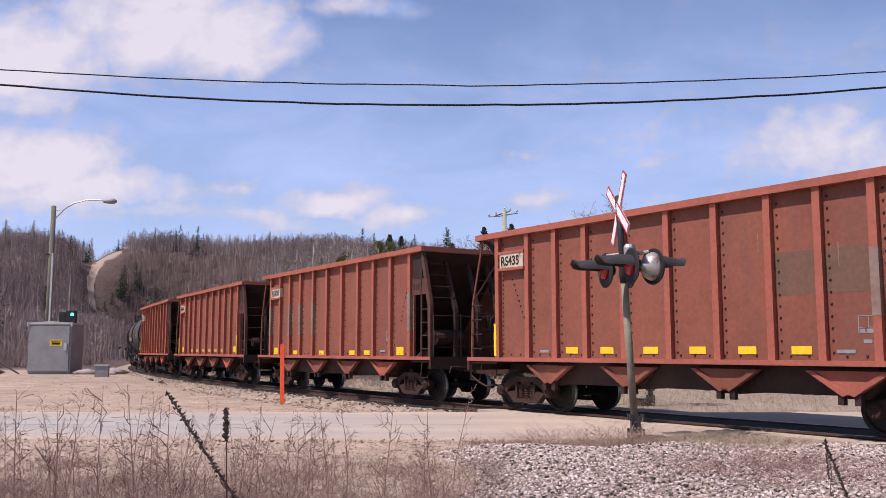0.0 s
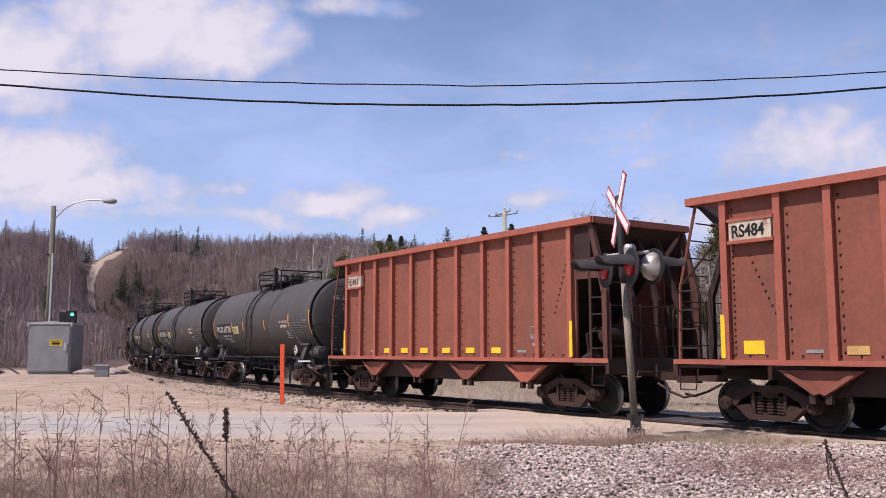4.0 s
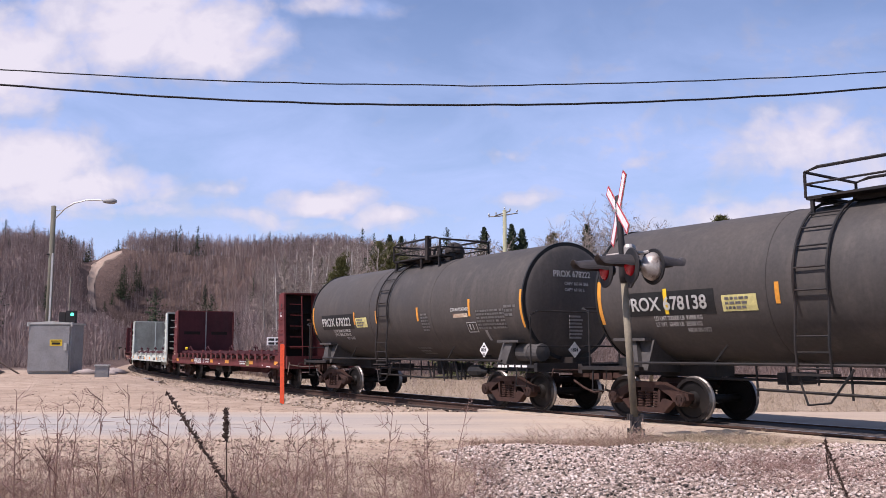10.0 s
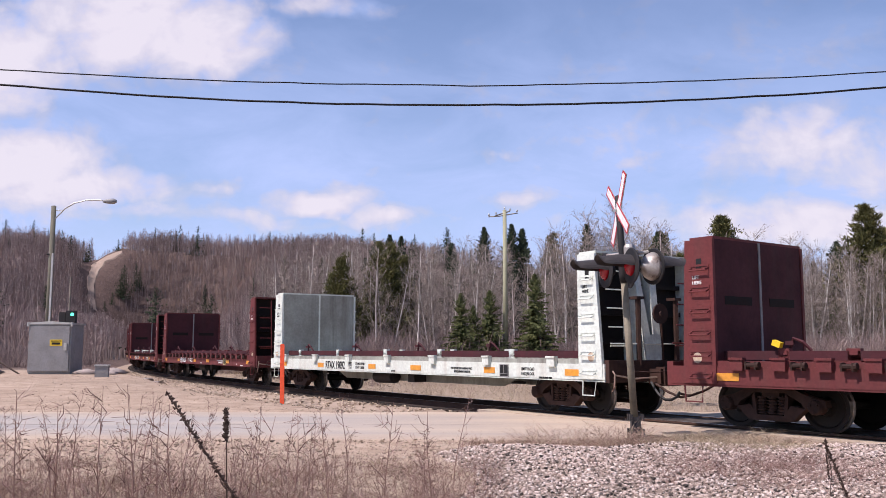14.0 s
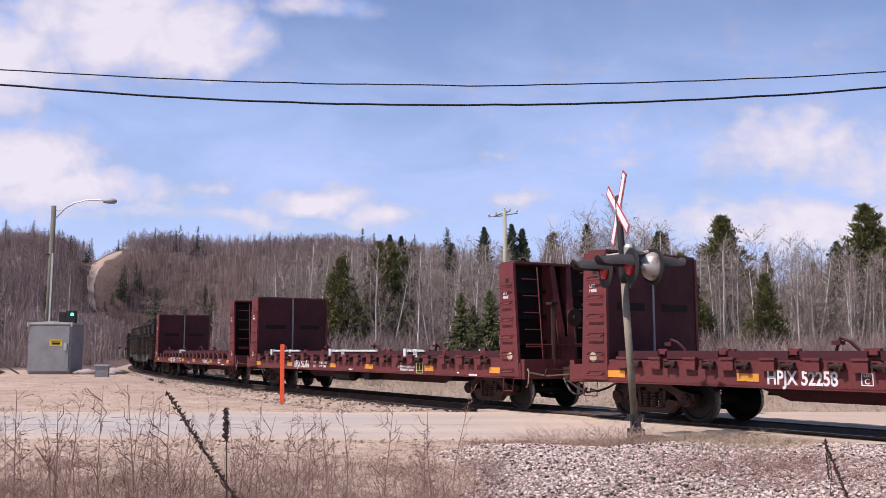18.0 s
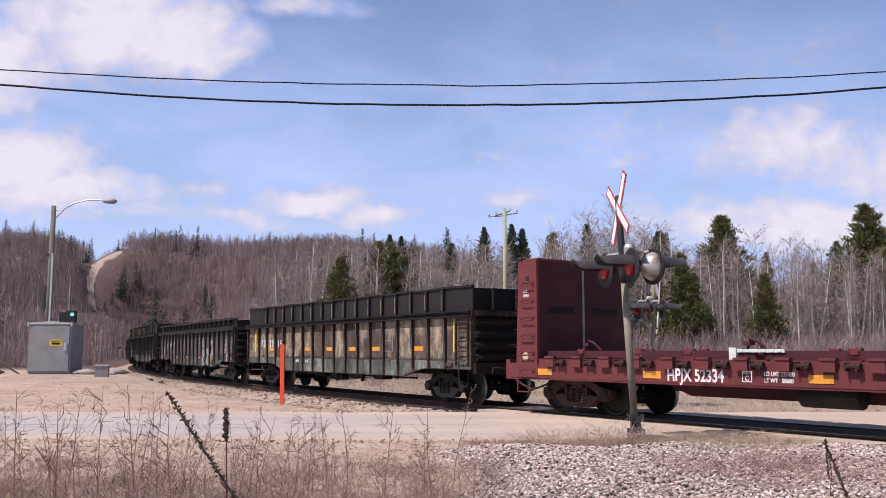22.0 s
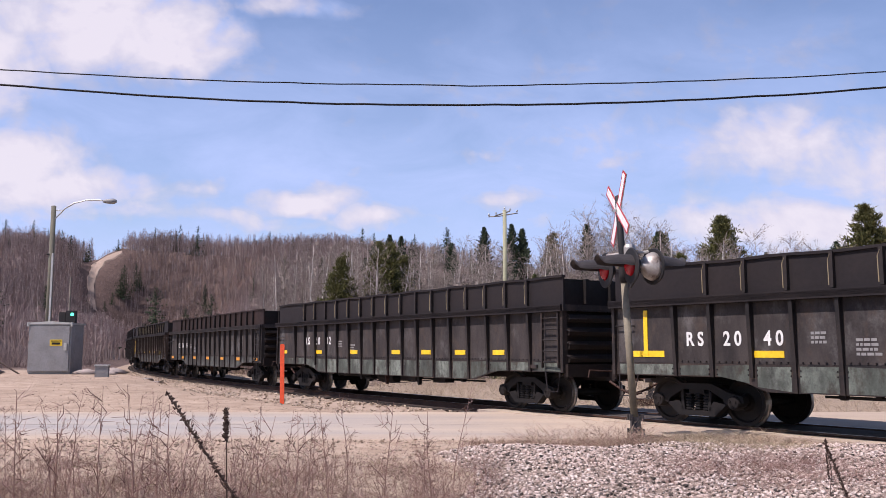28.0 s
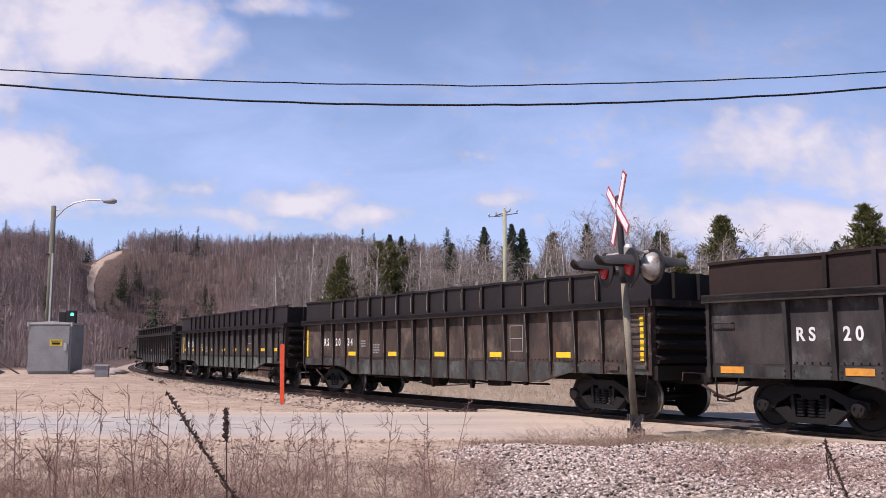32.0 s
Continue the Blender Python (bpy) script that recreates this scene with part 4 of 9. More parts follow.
# ---- open hopper cars ----
def hopper_car(centre, number, yellow, variant):
    rng = random.Random(400 + variant)
    car = thing("hopper_car", "red-brown steel open hopper car with outside ribs rolling on the track", "hopper car", "hopper cars of the train")
    W, B, T, H = 1.52, 1.22, 4.16, 5.43
    ribs = [-H + 0.12, -4.2, -3.26, -2.3, -1.18, 0.0, 1.14, 2.28, 3.24, 4.2, H - 0.12]
    if variant in (0, 2):
        ribs = [-H + 0.12, -4.39, -3.46, -2.48, -1.37, -0.25, 0.9, 2.05, 3.1, 4.18, H - 0.12]
    rib_me, rib_grey = bpy.data.meshes.new("rib"), None
    bm = bmesh.new()
    prism(bm, [(-0.07, -0.17), (0.07, -0.17), (0.05, 0.0), (-0.05, 0.0)], B, T, "z")
    bm.to_mesh(rib_me)
    bm.free()
    rib_me.materials.append(m_hop_rib)
    bm = bmesh.new()
    prism(bm, [(-0.075, -0.176), (0.075, -0.176), (0.055, 0.0), (-0.055, 0.0)], 1.95, 3.05, "z")
    rib_grey = bpy.data.meshes.new("rib_patch")
    bm.to_mesh(rib_grey)
    bm.free()
    rib_grey.materials.append(m_hop_grey)
    for side in (-1, 1):
        bm = bmesh.new()
        box(bm, -H, H, (W - 0.16) * side - 0.03, (W - 0.16) * side + 0.03, B, T)
        wall = part("side_wall", bm, m_hop, car)
        bm = bmesh.new()
        pts = []
        for x in ribs[1:-1]:
            pts += [(x + 0.14, z) for z in np.arange(B + 0.15, T - 0.1, 0.2)]
        for x in (-H + 0.25, H - 0.25):
            pts += [(x, z) for z in np.arange(B + 0.12, T - 0.1, 0.11)]
        pts += [(x, B + 0.09) for x in np.arange(-H + 0.2, H, 0.34)]
        if side < 0:
            pts += [(H - 0.32 - 0.05 * k, 3.3 - 0.13 * k) for k in range(9)] + [(-H + 0.6 + 0.06 * k, 3.1 - 0.13 * k) for k in range(9)]
        rivet_rows(bm, [(x, z) for x, z in pts], -(W - 0.13) if side < 0 else W - 0.13, 0.02)
        if side > 0:
            for v in bm.verts:
                v.co.y = 2 * (W - 0.13) - v.co.y
        tagged(part("rivets", bm, m_hop_brown_shade, wall), kind="stuff")
        for i, x in enumerate(ribs):
            r = part("rib", rib_me, None, wall)
            r.matrix_basis = pose(x, side * (W - 0.19), 0, 0, 0, 0 if side < 0 else 180)
            if i in ((), (), (0, 2, 3, 4, 10), (9, 10))[variant]:
                g = part("rib_patch", rib_grey, None, wall, "rib section patched in worn grey paint")
                g.matrix_basis = r.matrix_basis.copy()
                if side < 0:
                    # light catching the rivet pairs, laid on as pale yellow dashes
                    bm = bmesh.new()
                    for k in range(9):
                        box(bm, 0.085, 0.105, -0.06, -0.02, 2.0 + 0.115 * k, 2.07 + 0.115 * k)
                    tagged(part("lit_rivet_dashes", bm, m_patch, g, "short yellowish dashes for sunlit rivets beside the rib"), kind="stuff")
        bm = bmesh.new()
        y0 = side * (W + 0.03)
        box(bm, -6.1, 6.1, min(y0, y0 - 0.22 * side), max(y0, y0 - 0.22 * side), T - 0.02, T + 0.12)
        part("top_chord", bm, m_hop_rib, car)
        bm = bmesh.new()
        y0 = side * (W - 0.005)
        box(bm, -6.5, 6.5, min(y0, y0 - 0.2 * side), max(y0, y0 - 0.2 * side), B - 0.07, B + 0.02)
        part("side_sill", bm, m_hop_rib, car)
    # slope sheets, outlet gates and hopper bottom, a dark block for the shade there
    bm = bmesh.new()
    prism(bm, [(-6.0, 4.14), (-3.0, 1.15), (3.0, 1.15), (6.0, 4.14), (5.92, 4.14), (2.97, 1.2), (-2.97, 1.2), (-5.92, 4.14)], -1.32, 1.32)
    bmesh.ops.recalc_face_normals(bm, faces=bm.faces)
    part("slope_sheet", bm, m_hop_brown_shade, car)
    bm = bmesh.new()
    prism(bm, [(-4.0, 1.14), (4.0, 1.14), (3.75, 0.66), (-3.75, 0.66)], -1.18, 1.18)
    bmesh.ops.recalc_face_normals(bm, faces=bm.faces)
    part("hopper_bottom_shade", bm, m_hop_brown_shade, car)
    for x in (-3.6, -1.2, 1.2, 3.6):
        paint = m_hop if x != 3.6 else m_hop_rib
        gate = solid("outlet_gate", [(x - 0.7, 1.1), (x + 0.7, 1.1), (x + 0.22, 0.62), (x - 0.22, 0.62)], -1.25, 1.25, m_hop_brown_shade, car)
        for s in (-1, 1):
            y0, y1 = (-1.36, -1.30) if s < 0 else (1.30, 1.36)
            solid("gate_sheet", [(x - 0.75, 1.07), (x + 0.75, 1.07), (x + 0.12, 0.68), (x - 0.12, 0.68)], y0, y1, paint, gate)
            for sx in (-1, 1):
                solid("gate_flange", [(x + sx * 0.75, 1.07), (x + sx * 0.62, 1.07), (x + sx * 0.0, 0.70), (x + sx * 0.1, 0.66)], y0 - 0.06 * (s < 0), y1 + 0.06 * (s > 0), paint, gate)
                solid("gate_foot", [(x + sx * 0.09, 0.52), (x + sx * 0.20, 0.52), (x + sx * 0.20, 0.72), (x + sx * 0.09, 0.72)], y0 - 0.02, y1 + 0.02, m_hop_brown_shade, gate)
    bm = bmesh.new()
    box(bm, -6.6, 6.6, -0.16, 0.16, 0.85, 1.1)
    part("centre_sill", bm, m_hop_brown_shade, car)
    for s in (-1, 1):
        X = lambda v: v * s
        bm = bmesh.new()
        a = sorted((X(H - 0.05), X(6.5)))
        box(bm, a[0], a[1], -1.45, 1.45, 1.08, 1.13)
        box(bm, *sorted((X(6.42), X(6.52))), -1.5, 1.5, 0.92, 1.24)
        part("end_platform", bm, m_hop_brown_shade, car)
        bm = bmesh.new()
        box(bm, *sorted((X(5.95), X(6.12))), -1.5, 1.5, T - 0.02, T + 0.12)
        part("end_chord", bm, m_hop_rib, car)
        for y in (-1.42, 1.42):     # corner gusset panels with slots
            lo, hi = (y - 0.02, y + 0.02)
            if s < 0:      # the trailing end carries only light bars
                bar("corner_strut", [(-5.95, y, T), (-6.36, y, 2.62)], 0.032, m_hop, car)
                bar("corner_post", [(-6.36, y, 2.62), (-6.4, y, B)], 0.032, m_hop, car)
                bar("cross_brace", [(-6.36, y, 2.62), (-H, y, 3.5)], 0.022, m_hop_brown_shade, car)
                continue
            # the leading end is coloured darker than the trailing one for its shade
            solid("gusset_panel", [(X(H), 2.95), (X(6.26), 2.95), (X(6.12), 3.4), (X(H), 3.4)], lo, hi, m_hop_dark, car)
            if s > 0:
                solid("end_side_panel", [(X(H), 3.41), (X(5.9), 3.41), (X(5.9), T - 0.03), (X(H), T - 0.03)], lo + 0.012, hi - 0.012, m_hop_brown_shade, car)
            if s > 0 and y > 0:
                solid("end_side_sheet", [(X(H), B), (X(6.32), B), (X(6.25), 2.94), (X(H), 2.94)], lo + 0.012, hi - 0.012, m_hop_brown_shade, car)
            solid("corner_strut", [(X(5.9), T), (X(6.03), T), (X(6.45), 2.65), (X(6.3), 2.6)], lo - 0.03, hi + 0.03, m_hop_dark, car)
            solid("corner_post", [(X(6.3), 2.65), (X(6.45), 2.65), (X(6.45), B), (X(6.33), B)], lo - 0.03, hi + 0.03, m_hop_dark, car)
            solid("inner_post", [(X(5.88), T), (X(5.95), T), (X(5.95), B), (X(5.88), B)], lo, hi, m_hop_brown_shade, car)
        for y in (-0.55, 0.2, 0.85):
            solid("end_brace", [(X(5.6), T - 0.02), (X(5.72), T - 0.02), (X(6.36), 2.5), (X(6.24), 2.45)], y - 0.05, y + 0.05, m_hop_brown_shade, car)
            solid("end_post", [(X(6.24), 2.5), (X(6.36), 2.5), (X(6.36), 1.13), (X(6.24), 1.13)], y - 0.05, y + 0.05, m_hop_brown_shade, car)
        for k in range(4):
            bar("ladder_rung", [(X(5.95), -1.45, 1.45 + 0.36 * k), (X(6.38), -1.45, 1.45 + 0.36 * k)], 0.016, m_hop_brown_shade, car)
            bar("grab_iron", [(X(6.33 - 0.12 * k), -1.40, 2.85 + 0.32 * k), (X(6.33 - 0.12 * k), -0.6, 2.85 + 0.32 * k)], 0.014, m_hop_brown_shade, car)
        bar("stirrup_step", [(X(5.98), -1.45, 1.06), (X(6.0), -1.5, 0.68), (X(6.36), -1.5, 0.68), (X(6.4), -1.45, 1.06)], 0.018, m_hop_brown_shade, car)
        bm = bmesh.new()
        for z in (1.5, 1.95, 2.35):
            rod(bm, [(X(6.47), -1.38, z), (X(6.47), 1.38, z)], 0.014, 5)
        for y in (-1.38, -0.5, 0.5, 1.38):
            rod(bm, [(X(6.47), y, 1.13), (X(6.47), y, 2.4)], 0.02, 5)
        part("end_railing", bm, m_hop_brown_shade, car)
    # brake wheel, reservoir and pipes on the leading platform
    bm = bmesh.new()
    ring = [(6.52, 0.72 + 0.27 * math.cos(a), 2.15 + 0.27 * math.sin(a)) for a in np.linspace(0, 2 * math.pi, 17)]
    rod(bm, ring, 0.02, 5)
    for a in (0.3, 1.35, 2.4):
        rod(bm, [(6.52, 0.72 - 0.26 * math.cos(a), 2.15 - 0.26 * math.sin(a)), (6.52, 0.72 + 0.26 * math.cos(a), 2.15 + 0.26 * math.sin(a))], 0.015, 4)
    rod(bm, [(6.3, 0.72, 2.15), (6.54, 0.72, 2.15)], 0.05, 8)
    box(bm, 6.22, 6.36, 0.5, 0.95, 1.9, 2.4)
    part("brake_wheel", bm, m_hop_brown_shade, car)
    bm = bmesh.new()
    lathe(bm, [(-1.0, 0.05), (-0.97, 0.2), (-0.1, 0.2), (-0.07, 0.05)], (5.85, 0, 1.75), "y", 14)
    rod(bm, [(5.7, -1.3, 1.3), (5.65, -1.3, 1.75), (5.9, -1.25, 1.9), (6.0, -0.9, 1.75)], 0.03, 6)
    rod(bm, [(5.6, -1.3, 1.2), (5.95, -1.3, 1.35)], 0.11, 10)
    part("air_reservoir", bm, m_hop_brown_shade, car)
    # reflectors, number board, stencils
    yw = -(W - 0.13)
    for i, x in enumerate(yellow):
        bm = bmesh.new()
        w, h = (0.42, 0.24) if abs(x) > 4.5 else (0.38, 0.14)
        z = B + (0.05 if variant == 2 else 0.12)
        plate(bm, x - w / 2, x + w / 2, z, z + h, yw - 0.004, 0.01)
        faded = variant == 1 and abs(x) < 4.5
        part("reflector", bm, m_faded if faded else m_yellow, car, "faded yellow strip" if faded else "yellow reflective strip")
    for x in ((-H + 0.02, H - 0.11), (-H + 0.02, H - 0.11), (), (-H + 0.02,))[variant]:
        bm = bmesh.new()
        plate(bm, x, x + 0.09, B + 0.05, 2.05, yw - 0.112, 0.012)
        part("reflector", bm, m_yellow, car, "tall yellow reflective strip")
    for x in ((-3.65, 3.5), (-3.65,), (3.6,), (-3.7, 3.6))[variant]:
        bm = bmesh.new()
        plate(bm, x - 0.16, x + 0.16, B + 0.14, B + 0.2, yw - 0.004, 0.008)
        part("paint_mark", bm, m_dim, car)
    bm = bmesh.new()
    plate(bm, -5.16, -4.30, 3.38, 3.72, yw - 0.03, 0.1)
    nb = part("number_board", bm, m_board, car, "rust-stained cream number board with black lettering")
    for z in (3.72, 3.32):
        bm = bmesh.new()
        plate(bm, -5.2, -4.26, z, z + 0.06, yw - 0.03, 0.115)
        part("board_edge", bm, m_hop_rib, nb)
    wording(nb, number, -5.11, 3.44, yw - 0.133, 0.31, m_black, "lettering", 0.86 if len(number) > 3 else 1.2)
    for x, z in ((3.85, 1.75), (3.9, 1.58)):
        bars(car, x, z, yw - 0.001, 1, 0.4, 0.06, m_dim, rng)
    for k in range(4):      # scratches down the paint
        x, z = rng.uniform(-3.5, 3.8), rng.uniform(2.0, 3.2)
        bm = bmesh.new()
        plate(bm, x, x + 0.012, z, z + rng.uniform(0.15, 0.45), yw, 0.003)
        part("scratch", bm, m_hop_grey, car, "pale scratch in the paint")
    if variant in (1, 3):
        bm = bmesh.new()
        plate(bm, *((3.36, 4.08, 2.75, 3.55) if variant == 1 else (2.2, 4.05, 2.35, 3.1)), yw, 0.002)
        part("paint_patch", bm, m_hop_olive, car, "dull olive-brown patch of touched-up paint")
    bm = bmesh.new()
    for x0, x1, z0, z1 in ((3.82, 4.22, 1.95, 1.965), (3.82, 4.22, 1.68, 1.695), (3.82, 3.835, 1.68, 1.965), (4.205, 4.22, 1.68, 1.965), (3.99, 4.0, 1.78, 1.965), (3.82, 4.22, 1.77, 1.78)):
        plate(bm, x0, x1, z0, z1, yw - 0.001, 0.004)
    part("stencil_frame", bm, m_dim, car)
    for k in range(3):
        bm = bmesh.new()
        plate(bm, 5.52 + 0.12 * k, 5.57 + 0.12 * k, 3.1, 3.26, -1.445, 0.004)
        part("slot", bm, m_black, car)
    for x in (-4.75, 4.75):
        add_truck(car, x, "rust")
    add_ends(car, 6.5, 7.3)
    CARS.append((car, centre, 4.75))


HOP_YEL = ((-2.8, -1.85, -0.8, 0.3, 1.4, 2.5), (-4.8, -2.89, -1.83, -0.63, 0.53, 1.63, 2.71, 4.75),
           (-4.87, -3.02, -0.76, 1.56, 2.58, 4.66), (-2.8, -1.74, -0.54, 0.62, 1.72, 2.8))
for i, num in enumerate(("RS 461", "RS 484", "RS 410", "RS 435")):
    hopper_car(-69.05 - 14.65 * i, num.replace(" ", ""), HOP_YEL[i], i)


# ---- tank cars ----
def tank_car(centre, number, variant):
    rng = random.Random(70 + variant)
    car = thing("tank_car", "black cylindrical tank car with white stencils and orange reflectors", "tank car", "tank cars of the train")
    R, ZC, L = 1.43, 2.60, 5.85
    bm = bmesh.new()
    prof = [(-L - 0.2, 0.02), (-L - 0.185, 0.5), (-L - 0.14, 0.95), (-L - 0.07, 1.25), (-L + 0.0, R - 0.02), (-L + 0.06, R)]
    rings = [x for x in (-1.75, 1.75)]
    prof += [(L - 0.06, R), (L, R - 0.02), (L + 0.07, 1.25), (L + 0.14, 0.95), (L + 0.185, 0.5), (L + 0.2, 0.02)]
    lathe(bm, prof, (0, 0, ZC), "x", 56)
    shell = part("tank_shell", bm, m_tank, car, smooth=True)
    for x in (-L - 0.01, L - 0.03):
        bm = bmesh.new()
        lathe(bm, [(x, R - 0.02), (x, R + 0.022), (x + 0.05, R + 0.022), (x + 0.05, R - 0.02)], (0, 0, ZC), "x", 56)
        part("head_rim", bm, m_black, shell)
    for x in rings:
        bm = bmesh.new()
        lathe(bm, [(x - 0.02, R - 0.01), (x - 0.012, R + 0.008), (x + 0.012, R + 0.008), (x + 0.02, R - 0.01)], (0, 0, ZC), "x", 56)
        part("weld_seam", bm, m_tank, shell)
    on = lambda x, z: -math.sqrt(max(0.01, R * R - (z - ZC) ** 2))

    def decal(name, x0, x1, z0, z1, mat, parent, lift=0.006, label=""):
        b = bmesh.new()
        zs = np.linspace(z0, z1, max(2, int((z1 - z0) / 0.12) + 2))
        row = [[b.verts.new((x, on(x, z) - lift, z)) for z in zs] for x in (x0, x1)]
        for i in range(len(zs) - 1):
            b.faces.new((row[0][i], row[1][i], row[1][i + 1], row[0][i + 1]))
        return part(name, b, mat, parent, label)

    def on_shell(ob, lift=0.008):
        b = bmesh.new()
        b.from_mesh(ob.data)
        zs = [v.co.z for v in b.verts]
        for z in np.arange(min(zs) + 0.05, max(zs), 0.05):      # cut so that it follows the curve
            bmesh.ops.bisect_plane(b, geom=b.verts[:] + b.edges[:] + b.faces[:], plane_co=(0, 0, z), plane_no=(0, 0, 1))
        b.to_mesh(ob.data)
        b.free()
        for v in ob.data.vertices:
            v.co.y = on(v.co.x, v.co.z) - lift
        return ob
    for x in (-L + 0.04, L - 0.13):
        decal("reflector", x, x + 0.10, 1.95, 2.85, m_orange, shell, label="curved orange reflective strip")
    # the lettering sits a little differently on each tank
    d, q = (0.0, 0.06, 0.17, 0.18)[variant], (0.0, 0.09, 0.08, 0.0)[variant]
    for x in ((-3.12, -1.60, 1.02, 3.69), (-3.0, -1.47, 1.11, 3.78), (-1.57, 0.82, 2.94), (-2.8, -1.37, 1.02, 3.57))[variant]:
        decal("reflector", x, x + 0.09, 2.22 + 0.06 * (x > 2.9), 2.60 + 0.12 * (x > 2.9), m_orange, shell)
    if variant == 2:
        decal("paint_mark", -4.21 + d, -4.12 + d, 2.11, 2.61, m_yellow, shell, 0.012)
    on_shell(wording(shell, number, -5.24 + d, 2.20, -R, 0.36, m_white, wide=0.96), 0.018)
    decal("dark_patch", -5.28 + d, -3.02 + d, 2.09, 2.56, m_black, shell, 0.004)
    on_shell(wording(shell, "LD LMT 200800 LB  91000 KG" if variant == 0 else "LD LMT 200600 LB  91000 KG", -4.53 + d, 2.0, -R, 0.115, m_white, "stencil", 0.8))
    on_shell(wording(shell, "LT WT  61900 LB  28300 KG" if variant == 0 else "LT WT  62400 LB  28300 KG", -4.53 + d, 1.88, -R, 0.115, m_white, "stencil", 0.8))
    on_shell(wording(shell, "NEW 11-1974" if variant == 0 else "NEW 03-1977", -3.8 + d, 1.76, -R, 0.115, m_white, "stencil", 0.8))
    f = d - 0.13 * (variant == 0)
    decal("patch", -2.86 + f, -2.12 + f, 2.12, 2.42, m_patch, shell)
    on_shell(bars(shell, -2.79 + f, 2.38, -R, 3, 0.5, 0.05, m_dim, rng), 0.012)
    on_shell(bars(shell, (1.48, 1.56, 1.30, 1.22)[variant], 2.42, -R, 6, 0.42, 0.05, m_dim, rng))
    on_shell(wording(shell, "SODIUM HYDROXIDE", 2.76 + q, 2.43, -R, 0.118, m_white, "stencil", 0.72), 0.012)
    decal("pale_panel", 2.86 + q, 3.52 + q, 2.26, 2.36, m_board, shell)
    for c in range(6):
        on_shell(bars(shell, 3.9 + q + c * 0.2, 2.42, -R, 6, 0.18, 0.05, m_dim, rng))
    on_shell(bars(shell, 5.1, 2.5, -R, 3, 0.45, 0.06, m_dim, rng))
    bmf = bmesh.new()
    for x0, x1, z0, z1 in ((3.4, 3.83, 2.11, 2.13), (3.4, 3.83, 1.87, 1.89), (3.4, 3.42, 1.87, 2.13), (3.81, 3.83, 1.87, 2.13), (3.5, 3.56, 1.94, 2.08), (3.64, 3.68, 1.94, 2.08)):
        plate(bmf, x0 + 0.6 * q, x1 + 0.6 * q, z0, z1, -R, 0.004)
    on_shell(part("stencil_frame", bmf, m_white, shell))
    decal("sticker", 4.1, 4.2, 1.66, 1.92, m_dim, shell)
    on_shell(bars(shell, 0.3, 1.5, -R, 3, 0.7, 0.045, m_dim, rng))
    # end writing
    e = L + 0.20

    def on_head(ob):
        for v in ob.data.vertices:
            r = math.hypot(v.co.y, v.co.z - ZC)
            v.co.x = L + float(np.interp(r, [0.02, 0.5, 0.95, 1.25, 1.41], [0.2, 0.185, 0.14, 0.07, 0.0])) + 0.014
        return ob
    on_head(wording(shell, number, e - 0.10, 3.18, -0.62, 0.21, m_white, "end_lettering", end=1, wide=0.95))
    on_head(wording(shell, "CAPY 16164 GAL", e - 0.06, 2.98, -0.3, 0.105, m_white, "end_lettering", end=1))
    on_head(wording(shell, "CAPY 61190 L", e - 0.04, 2.83, -0.3, 0.105, m_white, "end_lettering", end=1))
    bm = bmesh.new()
    for r in range(7):
        box(bm, e + 0.02, e + 0.035, -0.18, 0.24 - 0.08 * rng.random(), 2.2 - r * 0.085, 2.245 - r * 0.085)
    tagged(part("stencil_block", bm, m_dim, shell), kind="stuff")
    # placards
    for px, end in ((3.96, False), (L + 0.5, True)):
        bm = bmesh.new()
        s = 0.19
        if end:
            prism(bm, [(-0.28 - s, 1.42), (-0.28, 1.42 - s), (-0.28 + s, 1.42), (-0.28, 1.42 + s)], px, px + 0.01, "x")
        else:
            prism(bm, [(px - s, 1.42), (px, 1.42 - s), (px + s, 1.42), (px, 1.42 + s)], -1.2, -1.19)
        bmesh.ops.recalc_face_normals(bm, faces=bm.faces)
        pl = part("placard", bm, m_white, car, "white and black diamond hazard placard")
        if end:
            wording(pl, "1824", px + 0.014, 1.385, -0.40, 0.11, m_black, "lettering", end=1)
        else:
            wording(pl, "1824", px - 0.125, 1.385, -1.204, 0.11, m_black, "lettering")
            bm = bmesh.new()
            for k in range(4):
                plate(bm, px - 0.05 + 0.025 * k, px - 0.04 + 0.025 * k, 1.27, 1.35, -1.2, 0.004)
            part("stripes", bm, m_black, pl)
            bm = bmesh.new()
            plate(bm, px - 0.05, px + 0.05, 1.49, 1.53, -1.2, 0.004)
            part("mark", bm, m_black, pl)
            bm = bmesh.new()
            box(bm, px - 0.06, px + 0.06, -1.185, -1.0, 1.25, 1.3)
            part("placard_holder", bm, m_tank_under, car)
    # saddles, stub sills and end platforms
    for s in (-1, 1):
        X = lambda v: v * s
        bm = bmesh.new()
        box(bm, *sorted((X(3.7), X(6.3))), -0.3, 0.3, 0.88, 1.25)
        part("stub_sill", bm, m_tank_under, car)
        bm = bmesh.new()
        box(bm, *sorted((X(6.28), X(6.4))), -1.45, 1.45, 0.92, 1.12)
        box(bm, *sorted((X(4.7), X(6.4))), -1.45, -1.30, 1.0, 1.08)
        box(bm, *sorted((X(4.7), X(6.4))), 1.30, 1.45, 1.0, 1.08)
        box(bm, *sorted((X(5.9), X(6.28))), -1.3, 1.3, 1.04, 1.07)
        part("end_platform", bm, m_tank_under, car)
